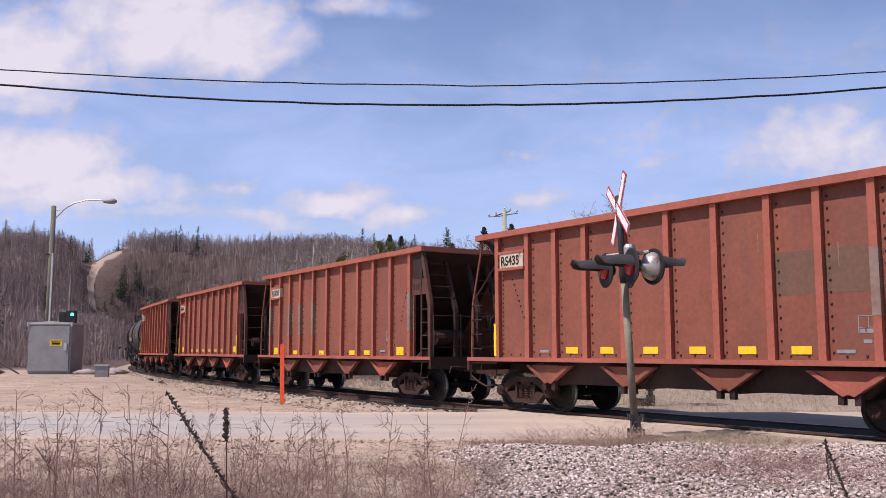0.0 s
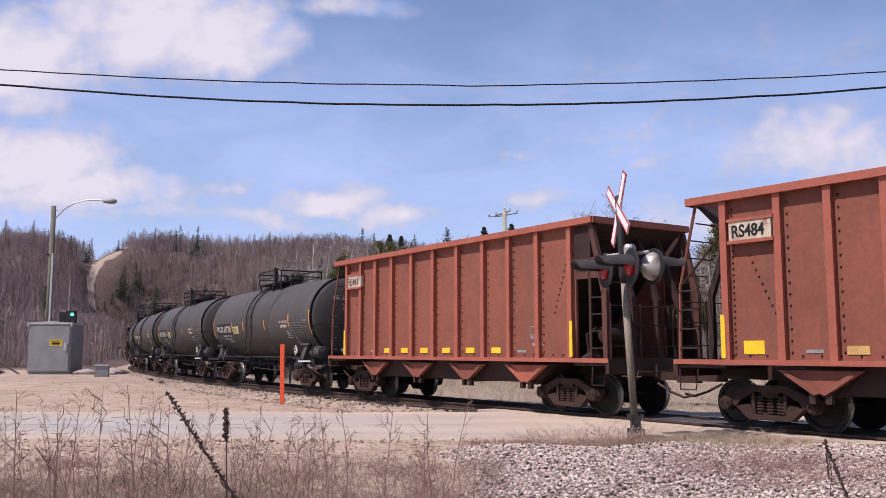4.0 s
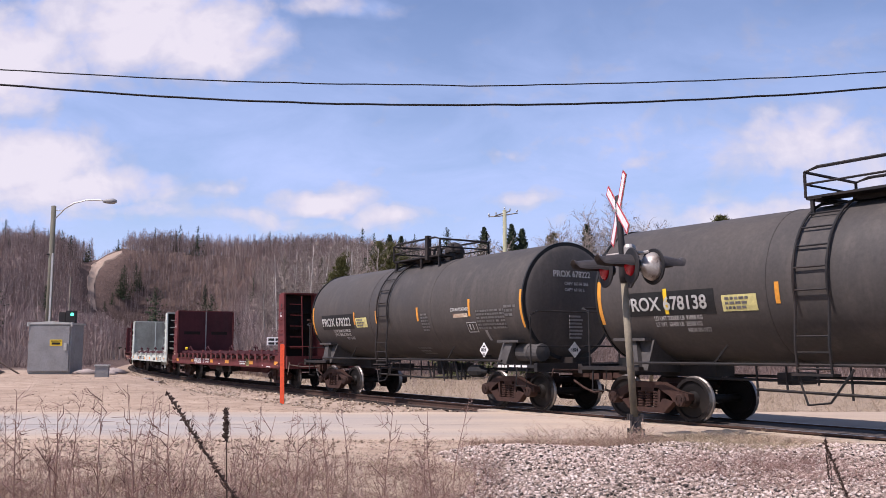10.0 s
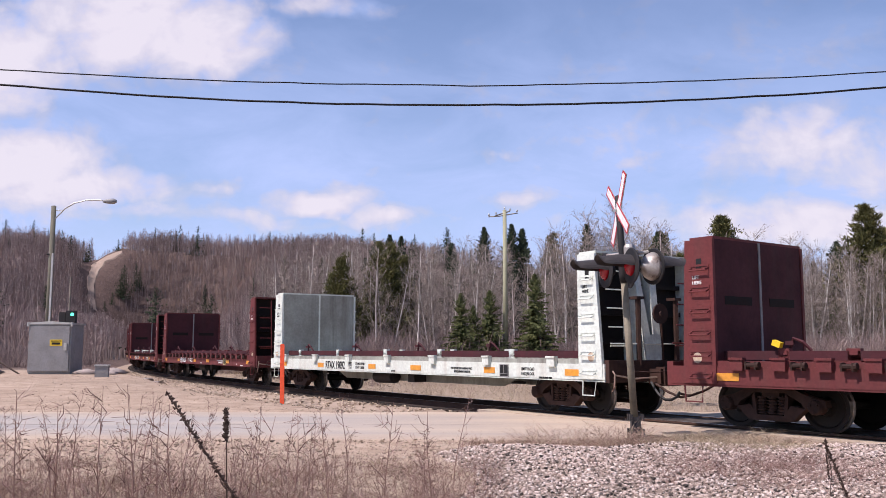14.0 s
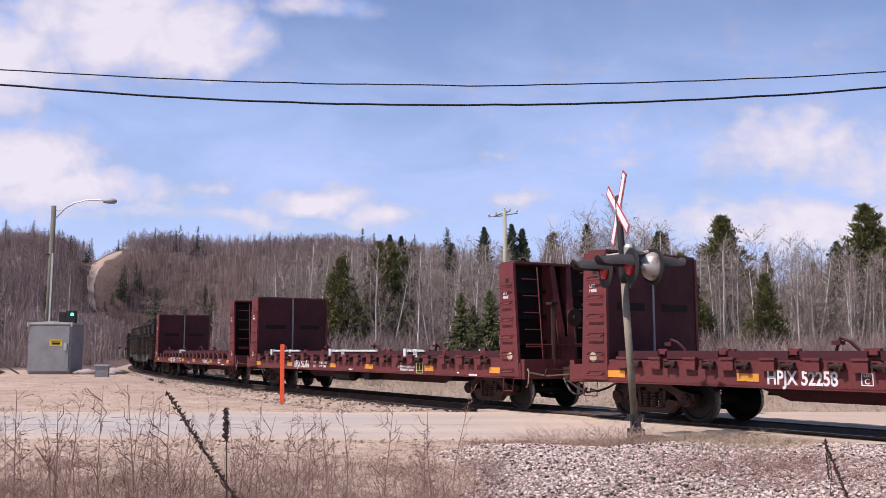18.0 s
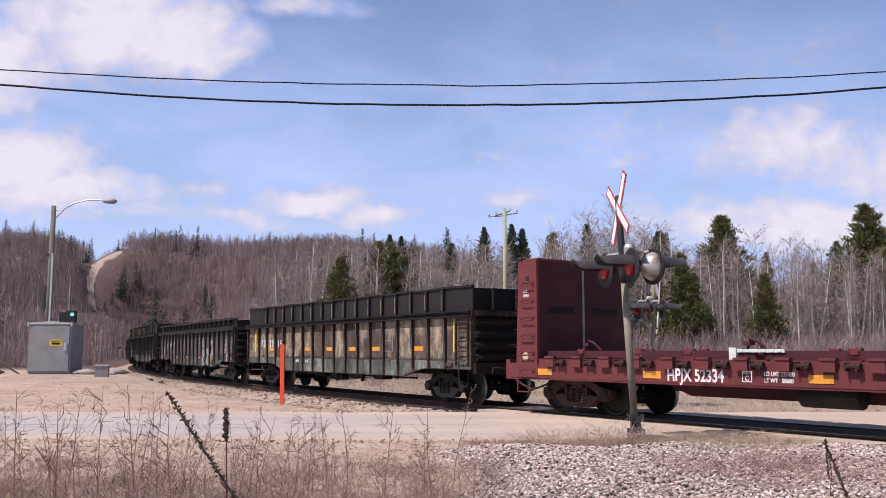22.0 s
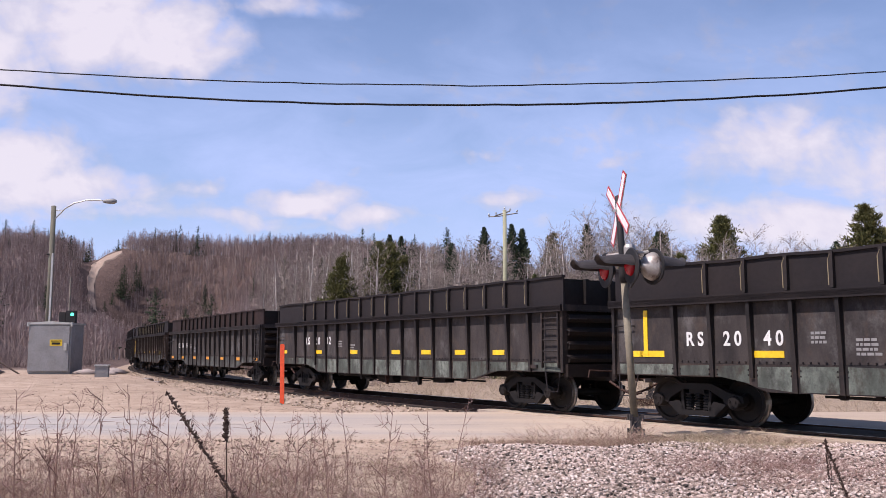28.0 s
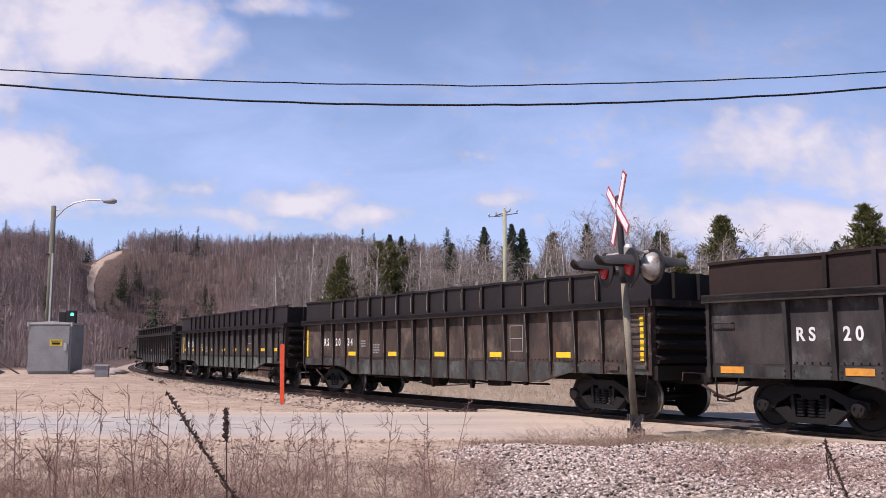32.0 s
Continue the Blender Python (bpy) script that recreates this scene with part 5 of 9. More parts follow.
        for y in (-1, 1):
            bm = bmesh.new()
            hexa(bm, [(X(4.75), 1.38 * y, 1.05), (X(5.1), 1.38 * y, 1.05), (X(5.1), 1.28 * y, 1.05), (X(4.75), 1.28 * y, 1.05)],
                 [(X(4.95), 1.22 * y, 1.62), (X(5.2), 1.22 * y, 1.62), (X(5.2), 1.1 * y, 1.62), (X(4.95), 1.1 * y, 1.62)])
            box(bm, *sorted((X(4.65), X(5.5))), min(1.1 * y, 1.3 * y), max(1.1 * y, 1.3 * y), 1.6, 1.66)
            hexa(bm, [(X(4.6), 0.2 * y, 0.95), (X(5.1), 0.2 * y, 0.95), (X(5.1), 1.3 * y, 1.0), (X(4.6), 1.3 * y, 1.0)],
                 [(X(4.6), 0.2 * y, 1.2), (X(5.1), 0.2 * y, 1.2), (X(5.1), 1.05 * y, 1.66), (X(4.6), 1.05 * y, 1.66)])
            bmesh.ops.recalc_face_normals(bm, faces=bm.faces)
            part("saddle", bm, m_saddle, car)
        bm = bmesh.new()
        for y in (-1.4, 1.4):
            rod(bm, [(X(6.1), y, 1.05), (X(6.1), y, 2.25), (X(6.3), y, 2.3)], 0.02, 6)
        rod(bm, [(X(6.1), -1.4, 2.2), (X(6.3), -1.36, 2.32), (X(6.32), 1.36, 2.32), (X(6.1), 1.4, 2.2)], 0.02, 6)
        rod(bm, [(X(6.3), -1.36, 1.5), (X(6.3), 1.36, 1.5)], 0.016, 6)
        part("end_handrail", bm, m_tank_under, car)
        bm = bmesh.new()
        rod(bm, [(X(5.6), -1.42, 1.0), (X(5.6), -1.45, 0.58), (X(5.98), -1.45, 0.58), (X(5.98), -1.42, 1.0)], 0.018, 5)
        part("stirrup_step", bm, m_tank_under, car)
    bm = bmesh.new()
    lathe(bm, [(5.15, 0.05), (5.18, 0.21), (6.0, 0.21), (6.03, 0.05)], (0, -0.95, 1.36), "x", 16)
    lathe(bm, [(5.55, 0.22), (5.6, 0.235), (5.65, 0.22)], (0, -0.95, 1.36), "x", 16)
    part("air_reservoir", bm, m_saddle, car)
    bars(car, 4.9, 1.06, -1.452, 1, 0.4, 0.06, m_white, rng)
    for k in range(3):
        bm = bmesh.new()
        plate(bm, 5.35 + 0.25 * k, 5.53 + 0.25 * k, 1.015, 1.065, -1.452, 0.004)
        part("white_mark", bm, m_white, car)
    bm = bmesh.new()
    for y in (-1.42, 1.42):
        rod(bm, [(-5.0, y, 1.16), (5.0, y, 1.16)], 0.028, 6)
        for x in (-2.9, 2.6):
            rod(bm, [(x, y, 1.16), (x + 0.3, 0.98 * y, 1.5)], 0.022, 5)
    part("running_rail", bm, m_tank_under, car)
    bm = bmesh.new()
    rod(bm, [(-4.0, -0.5, 0.86), (4.0, -0.5, 0.86)], 0.03, 6)
    rod(bm, [(-4.0, 0.4, 0.90), (4.0, 0.4, 0.90)], 0.03, 6)
    for x in ((1.75,) if variant == 0 else (0.35, 1.05, 1.75)):
        rod(bm, [(x, -0.6, 1.1), (x + 0.16, -0.6, 0.62), (x + 0.3, -0.6, 0.62), (x + 0.36, -0.6, 1.05), (x + 0.5, -0.6, 0.64), (x + 0.62, -0.6, 1.1)][:4 if x < 0.5 else 6], 0.03, 5)
    lathe(bm, [(2.4, 0.04), (2.45, 0.13), (2.6, 0.17), (2.95, 0.17), (3.05, 0.09), (3.25, 0.06)], (0, -0.55, 0.86), "x", 10)
    rod(bm, [(1.9, -0.55, 0.84), (2.45, -0.55, 0.86)], 0.035, 5)
    lathe(bm, [(0.72, 0.1), (0.74, 0.16), (1.18, 0.16)], (0.2, 0, 0), "z", 12)
    box(bm, 1.2, 1.5, -0.4, 0.2, 0.8, 1.05)
    for k in range(9):
        x = -2.6 + 0.62 * k
        rod(bm, [(x, -0.55, 1.15), (x + 0.02, -0.55, 0.55 + 0.12 * (k % 3))], 0.022, 5)
    rod(bm, [(-2.6, -0.56, 0.68), (0.2, -0.56, 0.62), (2.4, -0.56, 0.72)], 0.028, 5)
    box(bm, -2.2, -1.9, -0.5, 0.3, 0.78, 1.0)
    part("brake_rigging", bm, m_tank_under, car)
    # ladder over the side, top platform with railing, manway
    bm = bmesh.new()
    lx = -0.95 if variant < 2 else -1.17
    for x in (lx, lx + 0.62):
        pts = [(x, -1.45, 0.98), (x, -1.5, 1.5)]
        for a in np.linspace(-0.25, 1.38, 12):
            pts.append((x, -(R + 0.06) * math.cos(a), ZC + (R + 0.06) * math.sin(a)))
        rod(bm, pts, 0.026, 6)
    for k in range(9):
        a = -0.9 + 0.26 * k
        y, z = (-(R + 0.06) * math.cos(a), ZC + (R + 0.06) * math.sin(a)) if a > -0.25 else (-1.48, 1.1 + 0.27 * k)
        rod(bm, [(lx, y, z), (lx + 0.62, y, z)], 0.018, 5)
    rod(bm, [(lx, -1.45, 1.0), (lx + 0.2, -1.5, 0.5), (lx + 0.6, -1.5, 0.55), (lx + 1.0, -1.45, 1.1)], 0.022, 5)
    box(bm, lx - 0.06, lx + 0.68, -1.55, -1.3, 0.98, 1.02)
    part("ladder", bm, m_tank_under, car)
    bm = bmesh.new()
    box(bm, -1.25, 1.36, -0.85, -0.35, 4.08, 4.12)
    box(bm, -1.25, 1.36, 0.35, 0.85, 4.08, 4.12)
    box(bm, -1.25, -0.95, -0.85, 0.85, 4.06, 4.10)
    for x in (-1.15, 0.3, 1.26):
        for y in (-0.8, 0.8):
            box(bm, x - 0.03, x + 0.03, y - 0.03, y + 0.03, 3.75, 4.1)
    part("top_platform", bm, m_tank_under, car)
    bm = bmesh.new()
    for y in (-0.85, 0.85):
        rod(bm, [(-1.25, y, 4.1), (-1.25, y, 4.56), (-1.0, y, 4.62), (1.12, y, 4.62), (1.36, y, 4.56), (1.36, y, 4.1)], 0.03, 6)
        rod(bm, [(-1.25, y, 4.34), (1.36, y, 4.34)], 0.022, 5)
    for x in (-1.25, 1.36):
        rod(bm, [(x, -0.85, 4.56), (x, 0.85, 4.56)], 0.03, 6)
        rod(bm, [(x, -0.85, 4.34), (x, 0.85, 4.34)], 0.022, 5)
    box(bm, 0.66, 0.80, -0.92, -0.78, 4.0, 4.7)
    part("platform_railing", bm, m_tank_under, car)
    bm = bmesh.new()
    lathe(bm, [(3.9, 0.26), (4.2, 0.26), (4.22, 0.29), (4.3, 0.29), (4.42, 0.25), (4.52, 0.15), (4.56, 0.02)], (0.84, 0, 0), "z", 20)
    lathe(bm, [(3.9, 0.08), (4.2, 0.08), (4.21, 0.14), (4.26, 0.14), (4.27, 0.06), (4.45, 0.05), (4.47, 0.01)], (1.18, -0.3, 0), "z", 10)
    box(bm, -0.6, 0.2, -0.45, 0.3, 4.0, 4.2)
    rod(bm, [(0.50, -0.3, 4.0), (0.50, -0.3, 4.4)], 0.08, 8)
    rod(bm, [(0.3, 0.1, 4.0), (0.3, 0.1, 4.35)], 0.09, 8)
    rod(bm, [(0.05, -0.2, 4.0), (0.05, -0.2, 4.4), (0.3, -0.25, 4.45)], 0.05, 6)
    rod(bm, [(0.3, 0.1, 4.3), (0.6, -0.1, 4.4)], 0.04, 6)
    part("manway", bm, m_tank_under, car)
    for x in (-4.8, 4.8):
        add_truck(car, x, "rust")
    add_ends(car, 6.4, 6.9)
    CARS.append((car, centre, 4.8))


for i, num in enumerate(("PROX 687395", "PROX 678214", "PROX 678138", "PROX 678222")):
    tank_car((-55.0, -41.07, -27.16, -13.09)[i], num, i)


# ---- bulkhead flat cars ----
def flat_car(centre, number, variant, pale=False):
    rng = random.Random(900 + variant)
    paint, dark = (m_mint, m_mint_dirty) if pale else (m_maroon, m_maroon_dark)
    label = "pale grey-green bulkhead flat car with dirty grey end bulkheads" if pale else "maroon steel bulkhead flat car, empty, with stake pockets"
    car = thing("bulkhead_flat_car", label, "flat car", "bulkhead flat cars of the train")
    IN, W, TOP = 8.16, 1.46, 3.48
    for side in (-1, 1):
        y0 = side * (W + 0.03)
        bm = bmesh.new()
        box(bm, -9.05, 9.05, min(y0, y0 - 0.08 * side), max(y0, y0 - 0.08 * side), 0.77, 1.12)
        box(bm, -9.05, 9.05, min(y0, y0 - 0.2 * side), max(y0, y0 - 0.2 * side), 0.75, 0.79)
        part("side_sill", bm, paint, car)
        bm = bmesh.new()
        y1 = side * 0.62
        prism(bm, [(-5.2, 0.78), (5.2, 0.78), (4.4, 0.50), (-4.4, 0.50)], y1 - 0.03, y1 + 0.03)
        bmesh.ops.recalc_face_normals(bm, faces=bm.faces)
        part("belly_web", bm, dark if not pale else m_mint_dirty, car)
        bm = bmesh.new()
        y2 = side * (W - 0.35)
        box(bm, -8.2, 8.2, y2 - 0.1, y2 + 0.1, 1.24, 1.4)
        part("bunk_rail", bm, m_maroon_dark, car)
    bm = bmesh.new()
    box(bm, -9.0, 9.0, -W + 0.12, W - 0.12, 0.98, 1.1)
    part("deck", bm, dark, car)
    bm = bmesh.new()
    box(bm, -9.2, 9.2, -0.22, 0.22, 0.72, 1.0)
    part("centre_sill", bm, dark, car)
    for x in np.arange(-4.6, 4.7, 1.15):
        bm = bmesh.new()
        box(bm, x - 0.04, x + 0.04, -W + 0.1, W - 0.1, 0.74, 0.98)
        part("cross_bearer", bm, dark, car)
    # stake pockets along the sill and winches hung on it
    me_p = bpy.data.meshes.new("stake_pocket")
    bm = bmesh.new()
    box(bm, -0.13, 0.13, -0.09, 0.0, 1.05, 1.26)
    box(bm, -0.15, 0.15, -0.11, 0.0, 1.24, 1.28)
    bm.to_mesh(me_p)
    bm.free()
    me_p.materials.append(paint)
    me_w = bpy.data.meshes.new("winch")
    bm = bmesh.new()
    rod(bm, [(-0.12, -0.09, 1.15), (0.12, -0.09, 1.15)], 0.042, 8)
    box(bm, -0.11, -0.08, -0.13, 0.0, 1.07, 1.21)
    box(bm, 0.08, 0.11, -0.13, 0.0, 1.07, 1.21)
    rod(bm, [(0.11, -0.09, 1.15), (0.16, -0.09, 1.15)], 0.06, 8)
    bm.to_mesh(me_w)
    bm.free()
    me_w.materials.append(m_rust)
    me_b = bpy.data.meshes.new("tie_bracket")
    bm = bmesh.new()
    box(bm, -0.11, 0.11, -0.05, 0.05, 1.2, 1.44)
    box(bm, -0.07, 0.07, -0.065, 0.065, 1.33, 1.40)
    bm.to_mesh(me_b)
    bm.free()
    me_b.materials.append(paint)
    me_bw = me_b.copy()
    me_bw.materials.clear()
    me_bw.materials.append(m_mint)
    for side in (-1, 1):
        sx = np.arange(-7.55, 7.7, 0.83)
        for k, x in enumerate(sx):
            if pale and k % 3:
                continue
            p = part("stake_pocket", me_p, None, car)
            p.matrix_basis = pose(x, side * (W + 0.02), 0, 0, 0, 0 if side < 0 else 180)
            if not pale:
                w = part("winch", me_w, None, car)
                w.matrix_basis = pose(x + 0.36 + 0.05 * (k % 3 - 1), side * (W + 0.02), 0.0, 0, 0, 0 if side < 0 else 180)
        for k, x in enumerate(np.arange(-7.0, 7.3, 1.55)):
            if pale and k % 2:
                continue
            b = part("tie_bracket", me_b if not (variant == 3 and k in (1, 4, 7)) else me_bw, None, car)
            b.matrix_basis = pose(x + rng.uniform(-0.2, 0.2), side * (W - 0.3), 0)
    for side in (-1, 1):
        bm = bmesh.new()
        y0 = side * (W - 0.02)
        box(bm, -8.2, 8.2, y0 - 0.03, y0 + 0.03, 1.1, 1.22)
        part("deck_edge", bm, paint if not pale else m_mint_dirty, car)
    # loose straps and levers lying on the deck
    for k in range(4):
        x = -6.5 + 3.6 * k + rng.uniform(-0.6, 0.6)
        bm = bmesh.new()
        y = -W + 0.4
        rod(bm, [(x, y, 1.38), (x + 0.12, y - 0.05, 1.62), (x + 0.3, y - 0.06, 1.55), (x + 0.42, y, 1.4)], 0.03, 5)
        box(bm, x - 0.02, x + 0.14, y - 0.1, y + 0.06, 1.5, 1.57)
        part("strap", bm, m_maroon_dark, car)
    if variant >= 3:     # a bar left over from the last load
        for xa, xb in ((-7.1, -4.4), (-1.85, 1.5), (3.2, 4.3)) if variant == 3 else ((-3.0, -1.9),):
            bm = bmesh.new()
            box(bm, xa, xb, -W + 0.22, -W + 0.28, 1.37, 1.43)
            box(bm, xa - 0.02, xa + 0.13, -W + 0.18, -W + 0.34, 1.24, 1.46)
            for k in range(int((xb - xa) / 0.16)):
                box(bm, xa + 0.18 + 0.16 * k, xa + 0.25 + 0.16 * k, -W + 0.205, -W + 0.22, 1.38, 1.42)
            part("load_bar", bm, m_mint, car, "white perforated load bar left on the deck")
    if variant == 0:
        bm = bmesh.new()
        box(bm, 0, 0.16, -0.05, 0.05, 0, 0.1)
        part("strap_buckle", bm, m_yellow, car, "bright yellow strap buckle").matrix_basis = pose(-7.0, -W + 0.2, 1.5, 0, 20, 0)
    # bulkheads
    for s in (-1, 1):
        X = lambda v: v * s
        IN = 8.16 + 0.13 * s
        bm = bmesh.new()
        a, b = X(IN), X(IN + 0.09)
        box(bm, min(a, b), max(a, b), -W + 0.04, -0.015, 1.1, TOP)
        part("bulkhead_panel", bm, dark, car)
        bm = bmesh.new()
        box(bm, min(a, b), max(a, b), 0.015, W - 0.04, 1.1, TOP)
        part("bulkhead_panel", bm, dark, car)
        bm = bmesh.new()
        box(bm, min(X(IN - 0.015), b), max(X(IN - 0.015), b), -0.03, 0.03, 1.1, TOP + 0.01)
        part("seam_strip", bm, m_dim if not pale else m_mint, car)
        # thin black plates, and the ribs below, darken the bulkhead's shaded back
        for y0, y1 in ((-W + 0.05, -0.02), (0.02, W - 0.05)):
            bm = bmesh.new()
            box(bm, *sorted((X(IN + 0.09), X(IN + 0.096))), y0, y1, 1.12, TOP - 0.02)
            part("back_plate", bm, m_black_shade, car, "thin black plate for the shade behind the bulkhead")
        if not pale:
            for y0, y1 in ((-1.15, -0.3), (0.3, 1.15)):
                bm = bmesh.new()
                box(bm, *sorted((X(IN - 0.012), X(IN + 0.02))), y0, y1, 2.26, 2.42)
                part("slot", bm, m_black_shade, car)
        for side in (-1, 1):
            bm = bmesh.new()
            y0, y1 = sorted((side * (W - 0.02), side * (W + 0.05)))
            prism(bm, [(X(IN - 0.02), 0.8), (X(IN + 0.72), 0.8), (X(IN + 0.70), 1.2), (X(IN + (0.52 if s > 0 else 0.60)), TOP), (X(IN - 0.02), TOP)], y0, y1)
            bmesh.ops.recalc_face_normals(bm, faces=bm.faces)
            post = part("corner_post", bm, paint, car)
            for k in range(6):
                z = 0.95 + k * 0.40
                ww = 0.44 - 0.012 * k
                bm = bmesh.new()
                rod(bm, [(X(IN + 0.08), side * (W + 0.05), z), (X(IN + 0.08), side * (W + 0.13), z - 0.05), (X(IN + 0.08 + ww), side * (W + 0.13), z - 0.05), (X(IN + 0.08 + ww), side * (W + 0.05), z)], 0.017, 5)
                box(bm, *sorted((X(IN + 0.06), X(IN + 0.1 + ww))), min(side * (W + 0.05), side * (W + 0.06)), max(side * (W + 0.05), side * (W + 0.06)), z + 0.02, z + 0.06)
                part("grab_iron", bm, paint, post)
            if side < 0:
                wx = IN + 0.13 if s > 0 else -IN - 0.45
                wording(post, "LIFT", wx, 2.74, -(W + 0.053), 0.09, m_white if not pale else m_black, "lettering")
                wording(post, "HERE", wx, 2.64, -(W + 0.053), 0.09, m_white if not pale else m_black, "lettering")
                bm = bmesh.new()
                plate(bm, wx + 0.1, wx + 0.22, 2.94, 3.12, -(W + 0.05), 0.004)
                part("lift_slot", bm, m_black, post)
                bm = bmesh.new()
                cxx = X(IN + 0.38)
                prism(bm, [(cxx + 0.1 * math.cos(q), 1.27 + 0.1 * math.sin(q)) for q in np.linspace(0, 2 * math.pi, 15)[:-1]], -(W + 0.056), -(W + 0.05))
                bmesh.ops.recalc_face_normals(bm, faces=bm.faces)
                part("roundel", bm, m_board, post, "small stained cream round mark")
        bm = bmesh.new()
        box(bm, *sorted((X(IN), X(IN + 0.52))), -W, W, TOP, TOP + 0.05)
        part("top_beam", bm, paint, car)
        for y in (-0.26, 0.26):
            bm = bmesh.new()
            out = 0.14 if y < 0 else -0.14
            hexa(bm, [(X(IN + 0.10), y - 0.03, 1.1), (X(IN + 0.10), y + 0.03, 1.1), (X(IN + 0.72), y + 0.03 + out, 1.1), (X(IN + 0.72), y - 0.03 + out, 1.1)],
                 [(X(IN + 0.10), y - 0.03, TOP), (X(IN + 0.10), y + 0.03, TOP), (X(IN + 0.42), y + 0.03, TOP), (X(IN + 0.42), y - 0.03, TOP)])
            hexa(bm, [(X(IN + 0.72), y - 0.13 + out, 1.1), (X(IN + 0.72), y + 0.13 + out, 1.1), (X(IN + 0.75), y + 0.13 + out, 1.1), (X(IN + 0.75), y - 0.13 + out, 1.1)],
                 [(X(IN + 0.42), y - 0.07, TOP), (X(IN + 0.42), y + 0.07, TOP), (X(IN + 0.45), y + 0.07, TOP), (X(IN + 0.45), y - 0.07, TOP)])
            bmesh.ops.recalc_face_normals(bm, faces=bm.faces)
            part("bulkhead_brace", bm, paint, car)
        solid("gusset_plate", [(X(IN + 0.74), 1.12), (X(IN + 0.76), 1.12), (X(IN + 0.68), 1.75), (X(IN + 0.66), 1.75)], -0.22, 0.22, paint, car)
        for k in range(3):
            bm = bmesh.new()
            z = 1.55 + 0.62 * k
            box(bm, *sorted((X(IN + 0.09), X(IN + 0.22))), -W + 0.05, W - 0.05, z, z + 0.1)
            part("bulkhead_rib", bm, m_black_shade, car)
        bm = bmesh.new()
        box(bm, *sorted((X(9.02), X(9.16))), -W, W, 0.74, 1.2)
        part("end_sill", bm, m_maroon if not pale else m_rust, car)
        bm = bmesh.new()
        rod(bm, [(X(9.1), -1.35, 1.55), (X(9.1), 1.35, 1.55)], 0.017, 5)
        for k in range(5):
            rod(bm, [(X(9.06 - 0.035 * k), -1.32, 1.5 + 0.4 * k), (X(9.06 - 0.035 * k), -0.85, 1.5 + 0.4 * k)], 0.015, 5)
        rod(bm, [(X(9.1), -0.85, 1.15), (X(8.9), -0.85, 3.4)], 0.02, 5)
        part("end_ladder", bm, paint, car)
        bm = bmesh.new()
        rod(bm, [(X(8.35), -W, 0.78), (X(8.35), -W - 0.02, 0.46), (X(8.72), -W - 0.02, 0.46), (X(8.76), -W, 0.78)], 0.018, 5)
        part("stirrup_step", bm, paint, car)
    # hand brake gear on the leading bulkhead
    bm = bmesh.new()
    for y in (-0.55, 0.6):
        rod(bm, [(9.12, y, 1.1), (9.12, y, 2.5)], 0.06, 6)
        box(bm, 8.95, 9.2, y - 0.1, y + 0.1, 2.5, 2.56)
    lathe(bm, [(9.16, 0.22), (9.2, 0.22)], (0, 0.05, 2.2), "x", 16)
    rod(bm, [(9.0, 0.05, 2.2), (9.24, 0.05, 2.2)], 0.06, 8)
    rod(bm, [(9.15, 0.1, 2.2), (9.15, 0.15, 1.0)], 0.025, 5)
    part("brake_gear", bm, m_rust, car)
    # platform grating, draft gear and the bent pipes under the leading end
    bm = bmesh.new()
    box(bm, 9.16, 9.5, -0.32, 0.32, 0.70, 1.02)
    box(bm, 9.3, 9.55, -0.24, 0.24, 0.66, 1.06)
    part("striker_casting", bm, m_rust, car)
    bm = bmesh.new()
    for k in range(7):
        rod(bm, [(9.17 + 0.045 * k, 0.45, 1.16), (9.17 + 0.045 * k, 0.85, 1.16)], 0.010, 4)
        rod(bm, [(9.17, 0.45 + 0.066 * k, 1.165), (9.45, 0.45 + 0.066 * k, 1.165)], 0.010, 4)
    part("step_grating", bm, m_rust, car)
    bar("uncoupling_lever", [(9.2, -1.4, 0.98), (9.28, -1.42, 0.9), (9.3, -0.9, 0.82), (9.42, -0.1, 0.86)], 0.02, m_hop_grey, car)
    bar("lever_handle", [(9.28, -1.42, 0.9), (9.3, -1.46, 0.66), (9.26, -1.48, 0.56)], 0.02, m_hop_grey, car)
    bar("air_hose", [(9.25, -0.35, 0.74), (9.36, -0.36, 0.60), (9.5, -0.37, 0.47), (9.66, -0.37, 0.39), (9.82, -0.36, 0.39), (9.95, -0.34, 0.46), (10.02, -0.32, 0.56)], 0.032, m_black, car)
    # markings
    ys = -(W + 0.032)
    m_txt = m_white if not pale else m_black
    for x0, x1 in ((-8.1, -7.55), (-4.9, -4.45), (-1.3, -0.85), (1.2, 1.75), (4.75, 5.2), (7.8, 8.4)):
        bm = bmesh.new()
        plate(bm, x0, x1, 0.86, 1.0, ys, 0.008)
        part("reflector", bm, m_orange, car, "orange reflective strip")
    wording(car, number, -4.3, 0.83, ys - 0.004, 0.33, m_txt, wide=0.80)
    wording(car, "LD LMT 227400", -2.15, 0.965, ys - 0.004, 0.105, m_txt, "stencil", 0.85)
    wording(car, "LT WT   58600", -2.15, 0.85, ys - 0.004, 0.105, m_txt, "stencil", 0.85)
    bm = bmesh.new()
    for x0, x1, z0, z1 in ((-2.6, -2.4, 1.03, 1.045), (-2.6, -2.4, 0.845, 0.86), (-2.6, -2.585, 0.845, 1.045), (-2.415, -2.4, 0.845, 1.045)):
        plate(bm, x0, x1, z0, z1, ys, 0.004)
    part("stencil_frame", bm, m_txt, car)
    wording(car, "PLATE", -2.575, 0.985, ys - 0.004, 0.05, m_txt, "stencil")
